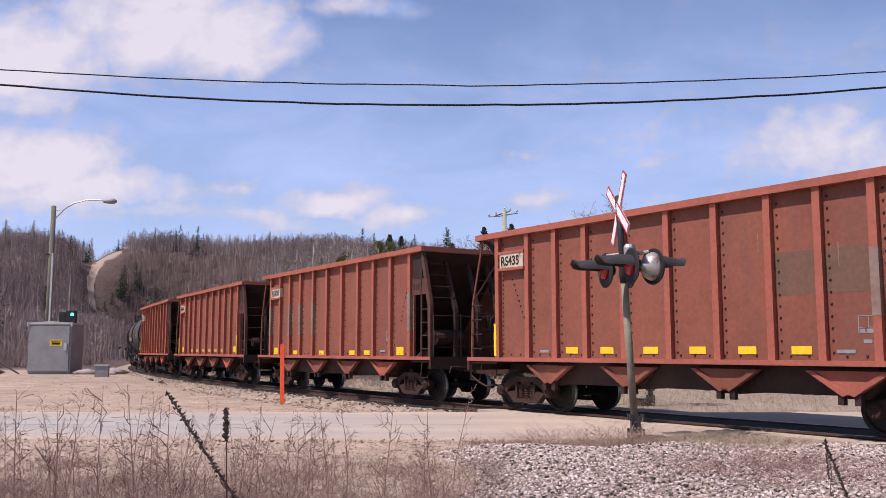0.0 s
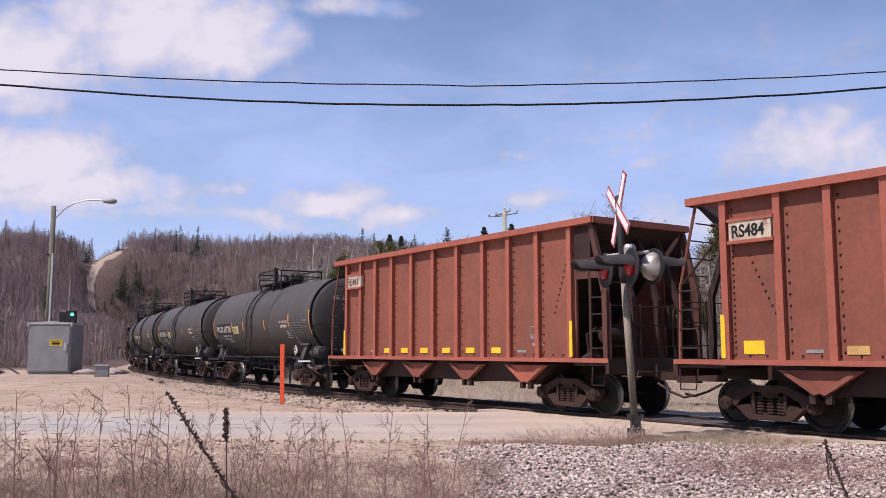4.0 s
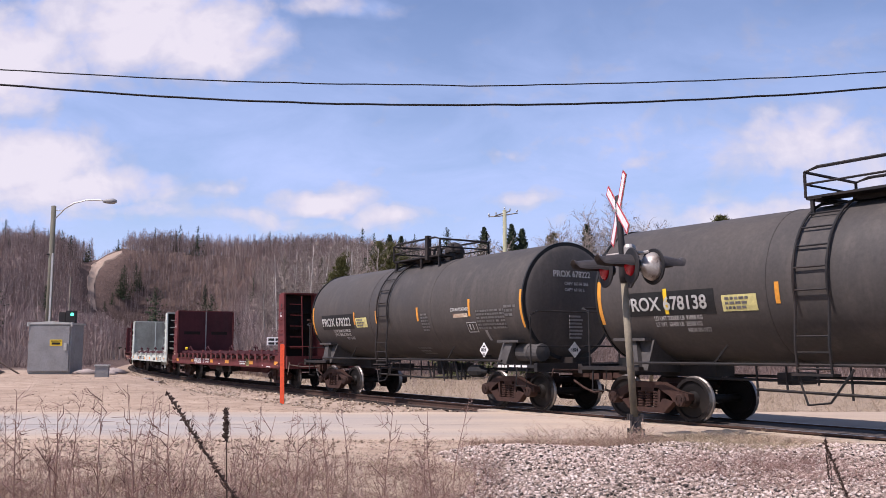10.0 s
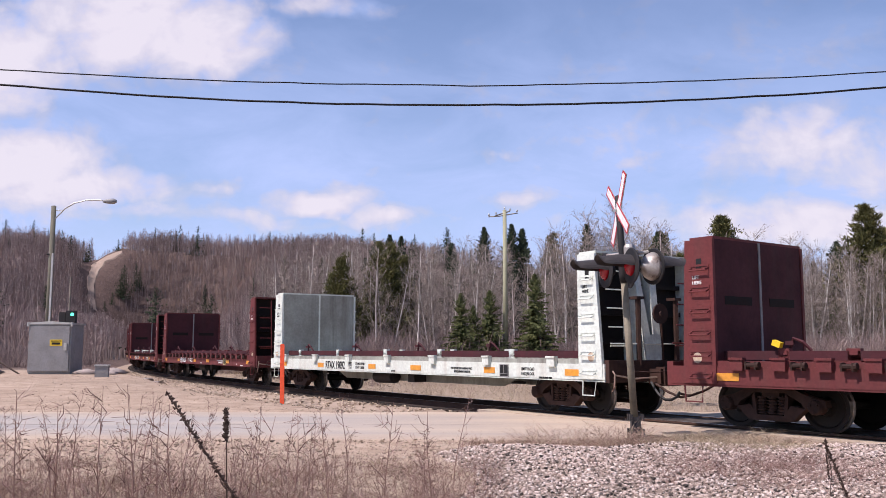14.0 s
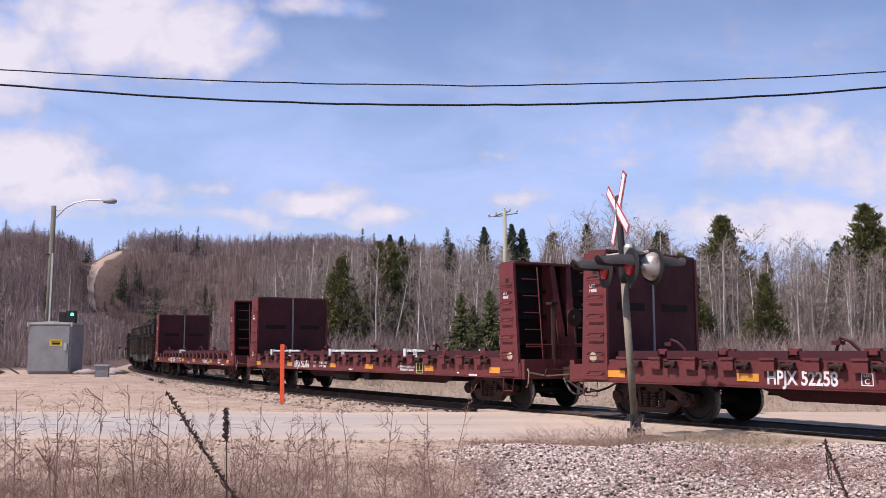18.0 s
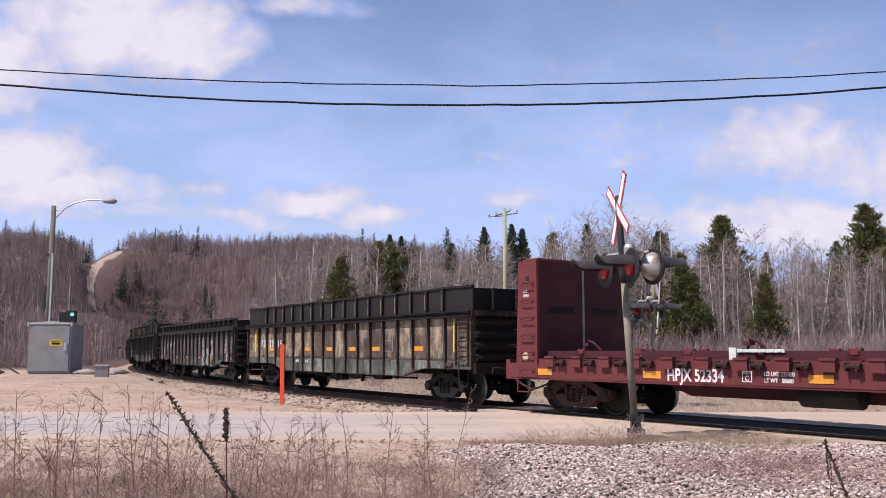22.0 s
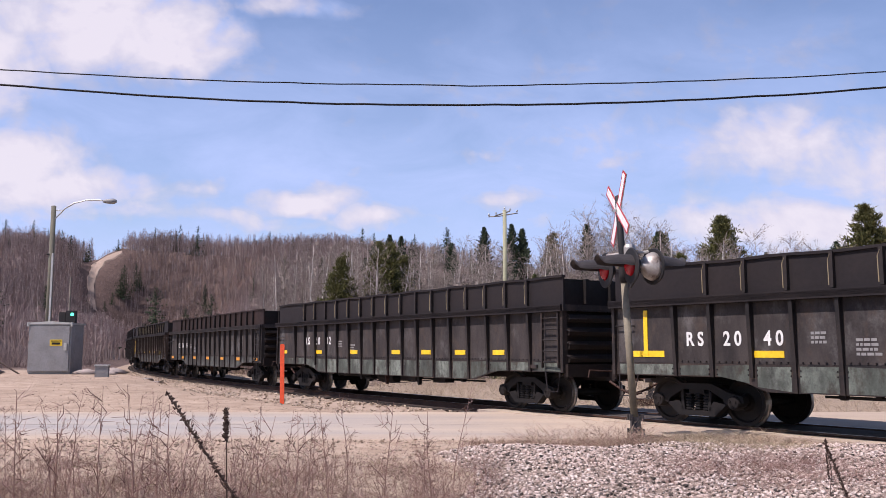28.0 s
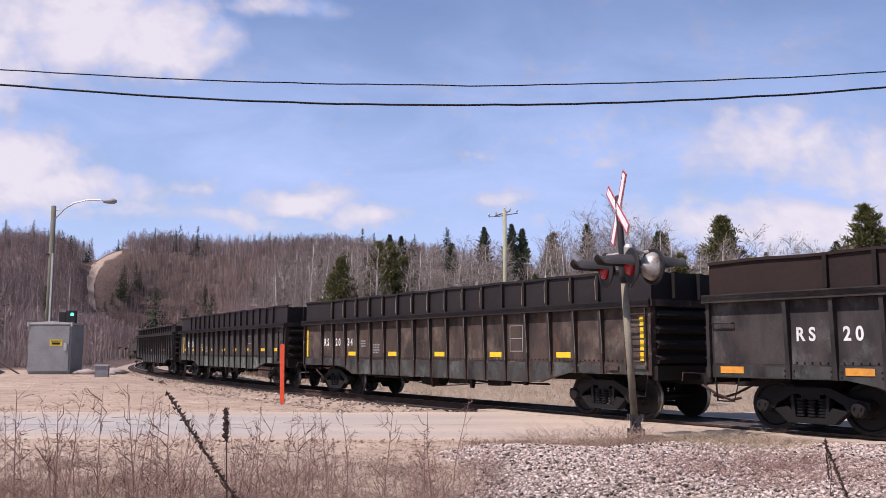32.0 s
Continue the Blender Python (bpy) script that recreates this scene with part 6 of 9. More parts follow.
    wording(car, "C", -2.545, 0.875, ys - 0.004, 0.12, m_txt, "stencil")
    wording(car, "FOR RESTRICTED LOADING ONLY", 3.25, 0.93, ys - 0.004, 0.075, m_txt, "stencil", 0.85)
    wording(car, "SEE EQUIPMENT REGISTER", 3.4, 0.845, ys - 0.004, 0.075, m_txt, "stencil", 0.85)
    if pale or variant == 4:
        wording(car, "EMPTY LOAD", 6.25, 0.95, ys - 0.004, 0.095, m_txt, "stencil", 0.85)
        wording(car, "0 ADJ BLOCK", 6.25, 0.84, ys - 0.004, 0.095, m_txt, "stencil", 0.85)
    else:
        bars(car, 6.35, 0.86, ys - 0.001, 1, 0.12, 0.04, m_txt, rng)
    bm = bmesh.new()
    px = 5.4 if pale else 4.3
    plate(bm, px, px + 0.35, 0.78, 1.08, ys, 0.005)
    pn = part("data_panel", bm, m_black, car, "black stencil panel in a pale frame")
    bm = bmesh.new()
    for x0, x1, z0, z1 in ((0, 0.35, 1.06, 1.08), (0, 0.35, 0.78, 0.80), (0, 0.02, 0.78, 1.08), (0.33, 0.35, 0.78, 1.08), (0.16, 0.175, 0.86, 1.06), (0, 0.35, 0.85, 0.86)):
        plate(bm, px + x0, px + x1, z0, z1, ys - 0.005, 0.004)
    part("panel_frame", bm, m_patch if not pale else m_dim, pn)
    bars(car, 0.1, 0.84, ys - 0.001, 1, 0.3, 0.04, m_txt, rng)
    bars(car, 6.9, 0.82, ys - 0.001, 1, 0.45, 0.045, m_txt, rng)
    for x in (-7.2, 7.2):
        add_truck(car, x, "rust")
    bm = bmesh.new()
    rod(bm, [(-5, -0.4, 0.6), (5, -0.4, 0.6)], 0.03, 5)
    lathe(bm, [(-0.6, 0.06), (-0.57, 0.2), (0.5, 0.2), (0.53, 0.06)], (-1.2, -0.9, 0.62), "x", 12)
    box(bm, 0.4, 0.75, -1.1, -0.7, 0.5, 0.8)
    part("brake_rigging", bm, m_tank_under, car)
    add_ends(car, 9.16, 9.87)
    CARS.append((car, centre, 7.2))


for i, (num, pale) in enumerate((("HPJX 52292", False), ("RTAX 19092", True), ("HPJX 52258", False), ("HPJX 52316", False), ("HPJX 52334", False))):
    flat_car(3.87 + 19.75 * i, num, i, pale)


# ---- high-sided gondola cars ----
def gondola_car(centre, number, variant, wall_mat, ext_mat, ext_h, marks):
    rng = random.Random(2000 + variant)
    look_of = {0: "black steel high-sided gondola car with yellow reflectors", 1: "rusty black gondola car with worn green lower side", 2: "grimy grey-black gondola car with outside posts"}
    car = thing("gondola_car", look_of[marks["kind"]], "gondola car", "gondola cars of the train")
    H, W, B, C = 8.1, 1.40, 0.92, 2.40
    pitch = marks.get("pitch", 0.84)
    posts = [pitch * k + marks.get("shift", 0.0) for k in range(-9, 10)]
    posts = [x for x in posts if abs(x) < marks.get("reach", 7.3)]
    me_post = bpy.data.meshes.new("side_post")
    bm = bmesh.new()
    hexa(bm, [(-0.036, -0.06, 0.92), (0.036, -0.06, 0.92), (0.036, 0, 0.92), (-0.036, 0, 0.92)], [(-0.036, -0.13, C - 0.1), (0.036, -0.13, C - 0.1), (0.036, 0, C - 0.1), (-0.036, 0, C - 0.1)])
    bm.to_mesh(me_post)
    bm.free()
    me_post.materials.append(m_gon_post if marks["kind"] == 1 else wall_mat)
    me_low = bpy.data.meshes.new("side_post")
    bm = bmesh.new()
    hexa(bm, [(-0.036, -0.05, 0.68), (0.036, -0.05, 0.68), (0.036, 0, 0.68), (-0.036, 0, 0.68)], [(-0.036, -0.13, C - 0.1), (0.036, -0.13, C - 0.1), (0.036, 0, C - 0.1), (-0.036, 0, C - 0.1)])
    bm.to_mesh(me_low)
    bm.free()
    me_low.materials.append(m_gon_post if marks["kind"] == 1 else wall_mat)
    me_ext = bpy.data.meshes.new("extension_post")
    bm = bmesh.new()
    prism(bm, [(-0.035, -0.075), (0.035, -0.075), (0.035, 0), (-0.035, 0)], C + 0.04, C + ext_h - 0.02, "z")
    bm.to_mesh(me_ext)
    bm.free()
    me_ext.materials.append(wall_mat if marks.get("post") else m_black_shade if marks.get("dark_post") else ext_mat)
    me_edge = bpy.data.meshes.new("post_edge")
    bm = bmesh.new()
    rod(bm, [(-0.042, -0.075, C + 0.08), (-0.046, -0.08, C + ext_h - 0.16), (-0.01, -0.07, C + ext_h - 0.06)], 0.009, 5)
    bm.to_mesh(me_edge)
    bm.free()
    me_edge.materials.append(m_olive)
    for side in (-1, 1):
        yo, yi = side * W, side * (W - 0.06)
        bm = bmesh.new()
        prism(bm, [(-H, B), (-5.3, B), (-4.6, 0.68), (4.6, 0.68), (5.6, B), (H, B), (H, C), (-H, C)], min(yo, yi), max(yo, yi))
        bmesh.ops.recalc_face_normals(bm, faces=bm.faces)
        wall = part("side_wall", bm, wall_mat, car)
        bm = bmesh.new()
        y0, y1 = sorted((side * (W - 0.01), side * (W + 0.014)))
        prism(bm, [(-H, B), (-5.3, B), (-4.6, 0.68), (4.6, 0.68), (5.6, B), (H, B), (H, B + 0.24), (-H, B + 0.24)], y0, y1)
        bmesh.ops.recalc_face_normals(bm, faces=bm.faces)
        part("lower_plate", bm, wall_mat, wall)
        for x in posts:
            p = part("side_post", me_low if -4.8 < x < 4.9 else me_post, None, wall)
            p.matrix_basis = pose(x, side * (W - 0.005), 0, 0, 0, 0 if side < 0 else 180)
        if side < 0:
            bounds = [-H + 0.02] + posts + [H - 0.02]
            for xa, xb in zip(bounds, bounds[1:]):
                if xb - xa < 0.3:
                    continue
                bm = bmesh.new()
                box(bm, xa + 0.055 - (xa + xb) / 2, xb - 0.055 - (xa + xb) / 2, -0.004, 0.0, B + 0.25, C - 0.135)
                part("side_panel", bm, marks.get("panel", m_panel[marks["kind"]]), wall).matrix_basis = pose((xa + xb) / 2, -W, 0)
                # the paint left on the lower plate between two posts
                bm = bmesh.new()
                under = lambda x: 0.70 if -4.6 < x < 4.6 else min(B + 0.02, 0.70 + 0.24 * (abs(x) - 4.6) / (0.7 if x < 0 else 1.0))
                mid, x0, x1 = (xa + xb) / 2, xa + 0.07 + 0.03 * rng.random(), xb - 0.06 - 0.03 * rng.random()
                prism(bm, [(x0 - mid, under(x0)), (x1 - mid, under(x1)), (x1 - mid, B + 0.20 + 0.03 * rng.random()), (x0 - mid, B + 0.20 + 0.03 * rng.random())], -0.003, 0.0)
                part("lower_panel", bm, m_low_black if marks.get("low_dark") else m_green, wall, "worn grey-green paint of a lower panel").matrix_basis = pose(mid, -W - 0.0135, 0)
            if marks["kind"] == 1:
                for x in posts:
                    bm = bmesh.new()
                    rod(bm, [(x + 0.04, -W - 0.075, 1.1 + 0.3 * rng.random()), (x + 0.04, -W - 0.125, C - 0.14)], 0.010, 4)
                    part("worn_edge", bm, m_bare_edge, wall, "paint worn to bare metal along a post")
        bm = bmesh.new()
        pts = [(x + d, B + 0.28) for x in posts for d in (0.14, 0.28, 0.42, 0.56, 0.70)] + [(x + d, B + 0.05 + 0.09 * k) for x in posts for d in (0.09, -0.09) for k in range(2)]
        rivet_rows(bm, pts, -(W + 0.012), 0.016)
        if side > 0:
            for v in bm.verts:
                v.co.y = -v.co.y
        tagged(part("rivets", bm, m_gon_ext, wall), kind="stuff")
        bm = bmesh.new()
        y0, y1 = sorted((side * (W - 0.06), side * (W + 0.15)))
        box(bm, -H - 0.08, H + 0.08, y0, y1, C - 0.1, C)
        box(bm, -H - 0.08, H + 0.08, min(side * (W + 0.08), side * (W + 0.15)), max(side * (W + 0.08), side * (W + 0.15)), C - 0.13, C + 0.02)
        part("top_chord", bm, ext_mat if marks["kind"] < 2 else wall_mat, car)
        bm = bmesh.new()
        y0, y1 = sorted((side * (W - 0.05), side * (W - 0.01)))
        xs = np.arange(-H, H + 0.01, 0.45)
        top = [(x, C + ext_h + 0.012 * math.sin(3 * x + variant)) for x in xs[::-1]]
        prism(bm, [(-H, C), (H, C)] + top, y0, y1)
        bmesh.ops.recalc_face_normals(bm, faces=bm.faces)
        ext = part("extension_panel", bm, ext_mat, car)
        for x in posts[(0 if ext_h < 0.5 else 1):]:
            p = part("extension_post", me_ext, None, ext)
            p.matrix_basis = pose(x - 0.1, side * (W - 0.01), 0, 0, 0, 0 if side < 0 else 180)
            if (marks.get("post") or marks.get("edge")) and side < 0 and rng.random() < 0.9:
                part("post_edge", me_edge, None, ext, "worn olive edge of a post").matrix_basis = p.matrix_basis.copy()
        if ext_h < 0.5:
            bm = bmesh.new()
            y0, y1 = sorted((side * (W - 0.03), side * (W + 0.12)))
            box(bm, -H, H, y0, y1, C + ext_h - 0.04, C + ext_h + 0.02)
            part("extension_rail", bm, ext_mat, ext)
        else:
            bm = bmesh.new()
            y0, y1 = sorted((side * (W - 0.07), side * (W + 0.03)))
            wavy = [(x, C + ext_h + 0.012 * math.sin(3 * x + variant)) for x in xs]
            prism(bm, [(x, z - 0.03) for x, z in wavy] + [(x, z + 0.02) for x, z in wavy[::-1]], y0, y1)
            bmesh.ops.recalc_face_normals(bm, faces=bm.faces)
            part("extension_rail", bm, ext_mat, ext)
    bm = bmesh.new()
    box(bm, -H, H, -W + 0.06, W - 0.06, 0.95, 1.05)
    part("floor_plate", bm, m_gon_ext, car)
    bm = bmesh.new()
    box(bm, -H - 0.3, H + 0.3, -0.18, 0.18, 0.72, 0.95)
    part("centre_sill", bm, m_gon_ext, car)
    # end walls, ribs and sills are coloured near-black for the shade between cars
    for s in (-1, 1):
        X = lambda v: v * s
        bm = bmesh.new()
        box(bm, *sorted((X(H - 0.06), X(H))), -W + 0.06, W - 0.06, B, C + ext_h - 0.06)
        end = part("end_wall", bm, m_black_shade, car)
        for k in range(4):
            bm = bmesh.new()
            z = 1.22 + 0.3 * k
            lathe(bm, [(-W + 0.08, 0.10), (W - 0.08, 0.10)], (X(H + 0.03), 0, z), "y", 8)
            part("end_rib", bm, m_black_shade, end)
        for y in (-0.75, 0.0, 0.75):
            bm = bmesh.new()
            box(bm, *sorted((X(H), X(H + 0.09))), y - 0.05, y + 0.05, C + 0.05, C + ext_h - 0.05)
            part("end_post", bm, m_black_shade, end)
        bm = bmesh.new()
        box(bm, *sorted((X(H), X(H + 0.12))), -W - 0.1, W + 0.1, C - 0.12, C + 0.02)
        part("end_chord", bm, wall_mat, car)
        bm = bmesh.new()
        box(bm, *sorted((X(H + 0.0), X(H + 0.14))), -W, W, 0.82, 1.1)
        part("end_sill", bm, m_black_shade, car)
        for y in (-W, W):
            bm = bmesh.new()
            box(bm, *sorted((X(H - 0.02), X(H + 0.05))), y - 0.07, y + 0.07, B, C)
            part("corner_post", bm, wall_mat, car)
        for k in range(4):
            z = 1.3 + 0.28 * k
            bar("grab_iron", [(X(H + 0.05), -1.35, z), (X(H + 0.16), -1.35, z - 0.03), (X(H + 0.16), -0.85, z - 0.03), (X(H + 0.05), -0.85, z)], 0.015, m_gon_ext, car)
        bm = bmesh.new()
        rod(bm, [(X(H - 0.6), -W - 0.03, B), (X(H - 0.5), -W - 0.06, 0.5), (X(H - 0.15), -W - 0.06, 0.5), (X(H - 0.1), -W - 0.03, B)], 0.018, 5)
        part("stirrup_step", bm, m_gon_ext, car)
        x0, x1 = sorted((X(H - 0.62), X(H - 0.06)))
        for y in (-1, 1):
            if s > 0 or y > 0:
                part("ladder", ladder_bm(x0, x1, B + 0.1, C - 0.15, y * (W + 0.1), 5), wall_mat, car)
            else:
                bm = bmesh.new()
                grab(bm, x0, x0 + 0.45, 1.9, -W - 0.01)
                part("grab_iron", bm, wall_mat, car)
    bm = bmesh.new()
    ring = [(H + 0.3, 0.6 + 0.25 * math.cos(a), 2.0 + 0.25 * math.sin(a)) for a in np.linspace(0, 2 * math.pi, 15)]
    rod(bm, ring, 0.018, 5)
    rod(bm, [(H, 0.6, 2.0), (H + 0.32, 0.6, 2.0)], 0.05, 8)
    part("brake_wheel", bm, m_truck, car)
    bm = bmesh.new()
    rod(bm, [(-4, -0.6, 0.6), (4, -0.6, 0.6)], 0.025, 5)
    for x in (-1.7, 0.6, 2.4):
        box(bm, x - 0.2, x + 0.25, -1.1, -0.7, 0.53, 0.72)
    lathe(bm, [(-0.5, 0.05), (-0.47, 0.17), (0.47, 0.17), (0.5, 0.05)], (-0.6, -0.9, 0.62), "x", 12)
    part("brake_rigging", bm, m_truck, car)
    # rods, drops and fittings hanging under the near side sill
    bm = bmesh.new()
    rod(bm, [(-3.3, -1.22, 0.62), (-1.75, -1.22, 0.61), (-0.15, -1.22, 0.45), (0.9, -1.22, 0.50), (2.6, -1.22, 0.62)], 0.014, 5)
    rod(bm, [(-3.4, -1.25, 0.64), (-1.6, -1.25, 0.64)], 0.020, 5)
    part("brake_rod", bm, m_truck, car)
    for x, w, h in ((-3.3, 0.07, 0.10), (-2.7, 0.05, 0.06), (-1.75, 0.09, 0.17), (-1.55, 0.30, 0.06), (-0.15, 0.04, 0.27), (1.35, 0.26, 0.13), (1.7, 0.06, 0.24), (3.0, 0.10, 0.14), (3.9, 0.06, 0.10)):
        bm = bmesh.new()
        hexa(bm, [(x - 0.7 * w, -1.27, 0.69 - h), (x + 0.7 * w, -1.27, 0.69 - h), (x + 0.7 * w, -1.19, 0.69 - h), (x - 0.7 * w, -1.19, 0.69 - h)], [(x - w, -1.30, 0.69), (x + w, -1.30, 0.69), (x + w, -1.16, 0.69), (x - w, -1.16, 0.69)])
        part("underframe_bracket", bm, m_rust if h > 0.25 else m_truck, car)
    # markings
    ys = -(W + 0.016)
    refl = marks.get("refl", m_yellow)
    for x in marks["refl_x"]:
        bm = bmesh.new()
        plate(bm, x - marks.get("refl_w", 0.24), x + marks.get("refl_w", 0.24), marks.get("refl_z", 1.38), marks.get("refl_z", 1.38) + 0.12, ys + (0.012 if marks.get("refl_z", 1.38) > 1.2 else -0.005), 0.008)
        part("reflector", bm, refl, car, "reflective strip")
    for x, z0, z1 in marks.get("tall", ()):
        bm = bmesh.new()
        plate(bm, x - 0.05, x + 0.05, z0, z1, ys + 0.008, 0.012)
        part("reflector", bm, m_yellow, car, "tall reflective strip")
    for k, txt in enumerate(number):
        wording(car, " ".join(txt), marks.get("num_x", -7.38 + 0.84 * marks.get("first", 0)) + 0.84 * k, marks.get("num_z", 1.62), ys + 0.008, marks.get("num_s", 0.36), m_white, wide=0.84)
    if marks.get("lines", True):
        bars(car, marks.get("num_x", -7.38 + 0.84 * marks.get("first", 0)) + 0.84 * 3 + 0.06, 1.72, ys + 0.01, 3, 0.30, 0.045, m_dim, rng)
        bars(car, marks.get("num_x", -7.38 + 0.84 * marks.get("first", 0)) + 0.84 * 4 + 0.0, 1.6, ys + 0.01, 4, 0.42, 0.045, m_dim, rng)
    for txt, x in marks.get("low_text", ()):
        wording(car, txt, x, 1.0, ys - 0.004, 0.13, m_white)
    fx = marks.get("frame_x", 3.45)
    if fx is not None:
        bm = bmesh.new()
        for x0, x1, z0, z1 in ((fx, fx + 0.5, 1.98, 2.0), (fx, fx + 0.5, 1.38, 1.40), (fx, fx + 0.02, 1.38, 2.0), (fx + 0.48, fx + 0.5, 1.38, 2.0), (fx, fx + 0.5, 1.68, 1.70)):
            plate(bm, x0, x1, z0, z1, ys + 0.008, 0.004)
        part("stencil_frame", bm, m_dim, car)
    if marks.get("small_box"):
        fx = marks["small_box"]
        bm = bmesh.new()
        for x0, x1, z0, z1 in ((fx, fx + 0.34, 1.64, 1.68), (fx, fx + 0.34, 1.30, 1.34), (fx, fx + 0.04, 1.30, 1.68), (fx + 0.30, fx + 0.34, 1.30, 1.68), (fx + 0.12, fx + 0.24, 1.45, 1.49)):
            plate(bm, x0, x1, z0, z1, ys + 0.008, 0.004)
        part("stencil_frame", bm, m_white, car, "small white stencilled box")
        bm = bmesh.new()
        plate(bm, fx + 0.08, fx + 0.26, 1.37, 1.42, ys + 0.008, 0.004)
        part("stencil_block", bm, m_orange, car)
        bars(car, fx + 0.5, 1.52, ys + 0.01, 3, 0.4, 0.035, m_dim, rng)
        bars(car, fx - 0.75, 0.98, ys - 0.002, 3, 0.42, 0.03, m_dim, rng)
        bars(car, fx + 0.55, 1.24, ys + 0.01, 2, 0.5, 0.03, m_dim, rng)
    if marks.get("brackets"):
        me_lug = bpy.data.meshes.new("rail_bracket")
        bm = bmesh.new()
        prism(bm, [(-0.10, -0.13), (0.04, -0.13), (0.10, 0.0), (-0.04, 0.0)], C + ext_h + 0.02, C + ext_h + 0.055, "z")
        hexa(bm, [(-0.03, -0.14, C + 0.06), (0.03, -0.14, C + 0.06), (0.03, 0, C + 0.06), (-0.03, 0, C + 0.06)], [(-0.10, -0.14, C + ext_h - 0.04), (-0.03, -0.14, C + ext_h - 0.04), (-0.03, 0, C + ext_h - 0.04), (-0.10, 0, C + ext_h - 0.04)])
        bm.to_mesh(me_lug)
        bm.free()
        me_lug.materials.append(m_black_shade)
        for x in posts:
            part("rail_bracket", me_lug, None, car).matrix_basis = pose(x + 0.3, -W, 0)
    bm = bmesh.new()
    box(bm, 6.9, 7.2, -W - 0.05, -W, 1.0, 1.08)
    part("card_holder", bm, wall_mat, car)
    if marks.get("scrawl"):
        sc = random.Random(5 + variant)
        for x0, x1, z0, z1, n in marks["scrawl"]:
            bm = bmesh.new()
            if n > 12:      # a flaking smear of old white paint
                for k in range(28 * n):
                    x, z = sc.gauss((x0 + x1) / 2, (x1 - x0) / 3.6), sc.gauss((z0 + z1) / 2 - 0.08, (z1 - z0) / 3.4)
                    if not (x0 < x < x1 and z0 < z < z1) or math.sin(5 * x + 3 * z) + math.sin(9 * z - 4 * x) + sc.gauss(0, 0.5) < 0.1:
                        continue
                    w, h = sc.uniform(0.006, 0.028), sc.uniform(0.012, 0.085)
                    bm.faces.new([bm.verts.new((x + a * w * sc.uniform(0.6, 1.3), ys + (0.011 if z > 1.2 else -0.008), z + b * h * sc.uniform(0.6, 1.3))) for a, b in ((-1, -1), (1, -1), (1, 1), (-1, 1))])
            else:
                for k in range(n):
                    x, z = sc.uniform(x0, x1), sc.uniform(z0, z1)
                    turn, pts = sc.uniform(0, 6.3), []
                    for q in range(sc.randint(8, 16)):
                        pts.append((x, ys + 0.010, z))
                        turn += sc.uniform(-0.2, 0.9)
                        x, z = min(x1, max(x0, x + 0.055 * math.cos(turn))), min(z1, max(z0, z + 0.075 * math.sin(turn)))
                    rod(bm, pts, sc.uniform(0.006, 0.010), 4)
            tagged(part("graffiti", bm, m_scrawl, car, "flaking white smears and scrawls"), kind="stuff")
    for x in (-6.36, 6.36):
        add_truck(car, x, "black")
    add_ends(car, 8.3, 8.95)
    CARS.append((car, centre, 6.36))


gondola_car(101.5, ("RS", "20", "15"), 0, m_gon[1], m_gon_ext, 0.66, dict(kind=1, pitch=0.858, lines=False, low_text=(("NEW", -3.22), ("6-75", -2.36)), refl_x=[-5.55, -2.2, -0.4, 1.3, 2.9, 5.45], refl_z=1.40, refl=m_orange, tall=[(-7.3, 1.36, 2.17), (7.28, 1.36, 2.17)], num_z=1.55, num_x=-6.66, edge=True))
gondola_car(119.4, ("31", "64", "81"), 1, m_gon[2], m_gon[0], 0.36, dict(kind=2, low_dark=True, panel=m_panel_greyed, refl=m_orange_dirty, lines=False, shift=0.38, frame_x=None, small_box=6.08, brackets=True, num_x=-6.2, refl_x=[-7.6, -3.4, -1.0, 1.62, 4.1, 7.6], refl_z=1.0, num_z=1.62,
            scrawl=[(2.0, 2.75, 0.72, 1.95, 30), (2.05, 2.7, 1.2, 1.9, 4), (2.95, 3.4, 0.75, 1.5, 18), (3.72, 4.45, 0.70, 1.9, 30), (3.8, 4.4, 1.1, 1.8, 3), (-7.6, -6.9, 0.95, 1.7, 16), (-7.5, -6.9, 1.0, 1.6, 3), (-6.6, -6.1, 0.95, 1.5, 20), (-5.0, -4.6, 1.0, 1.5, 4), (-3.2, -2.3, 0.8, 1.2, 4), (6.5, 7.05, 1.35, 2.15, 6), (7.15, 7.75, 1.3, 2.1, 6), (6.6, 7.1, 0.98, 1.4, 16), (-2.0, 1.0, 0.8, 1.1, 5)]))
YL = [-7.0, -5.4, -3.6, -1.9, -0.1, 1.6, 3.3, 5.4, 6.9]
gondola_car(137.3, ("RS", "20", "40"), 2, m_gon[0], m_gon_ext, 0.66, dict(kind=0, post=m_olive, shift=0.16, num_x=-6.32, refl_w=0.3, refl_x=[-7.5, -7.15, -4.55, -2.1, 0.55, 3.1, 5.6], refl_z=1.28, tall=[(-7.3, 1.28, 2.2), (7.35, 1.3, 2.1)], num_z=1.5, frame_x=None))
gondola_car(155.0, ("RS", "20", "32"), 3, m_gon[0], m_gon_ext, 0.66, dict(kind=0, post=m_olive, shift=0.22, refl_x=[-7.55, -4.6, -2.0, 0.65, 2.32, 4.0, 5.68], refl_z=1.30, num_z=1.62, num_x=-5.72, num_s=0.34, frame_x=None))
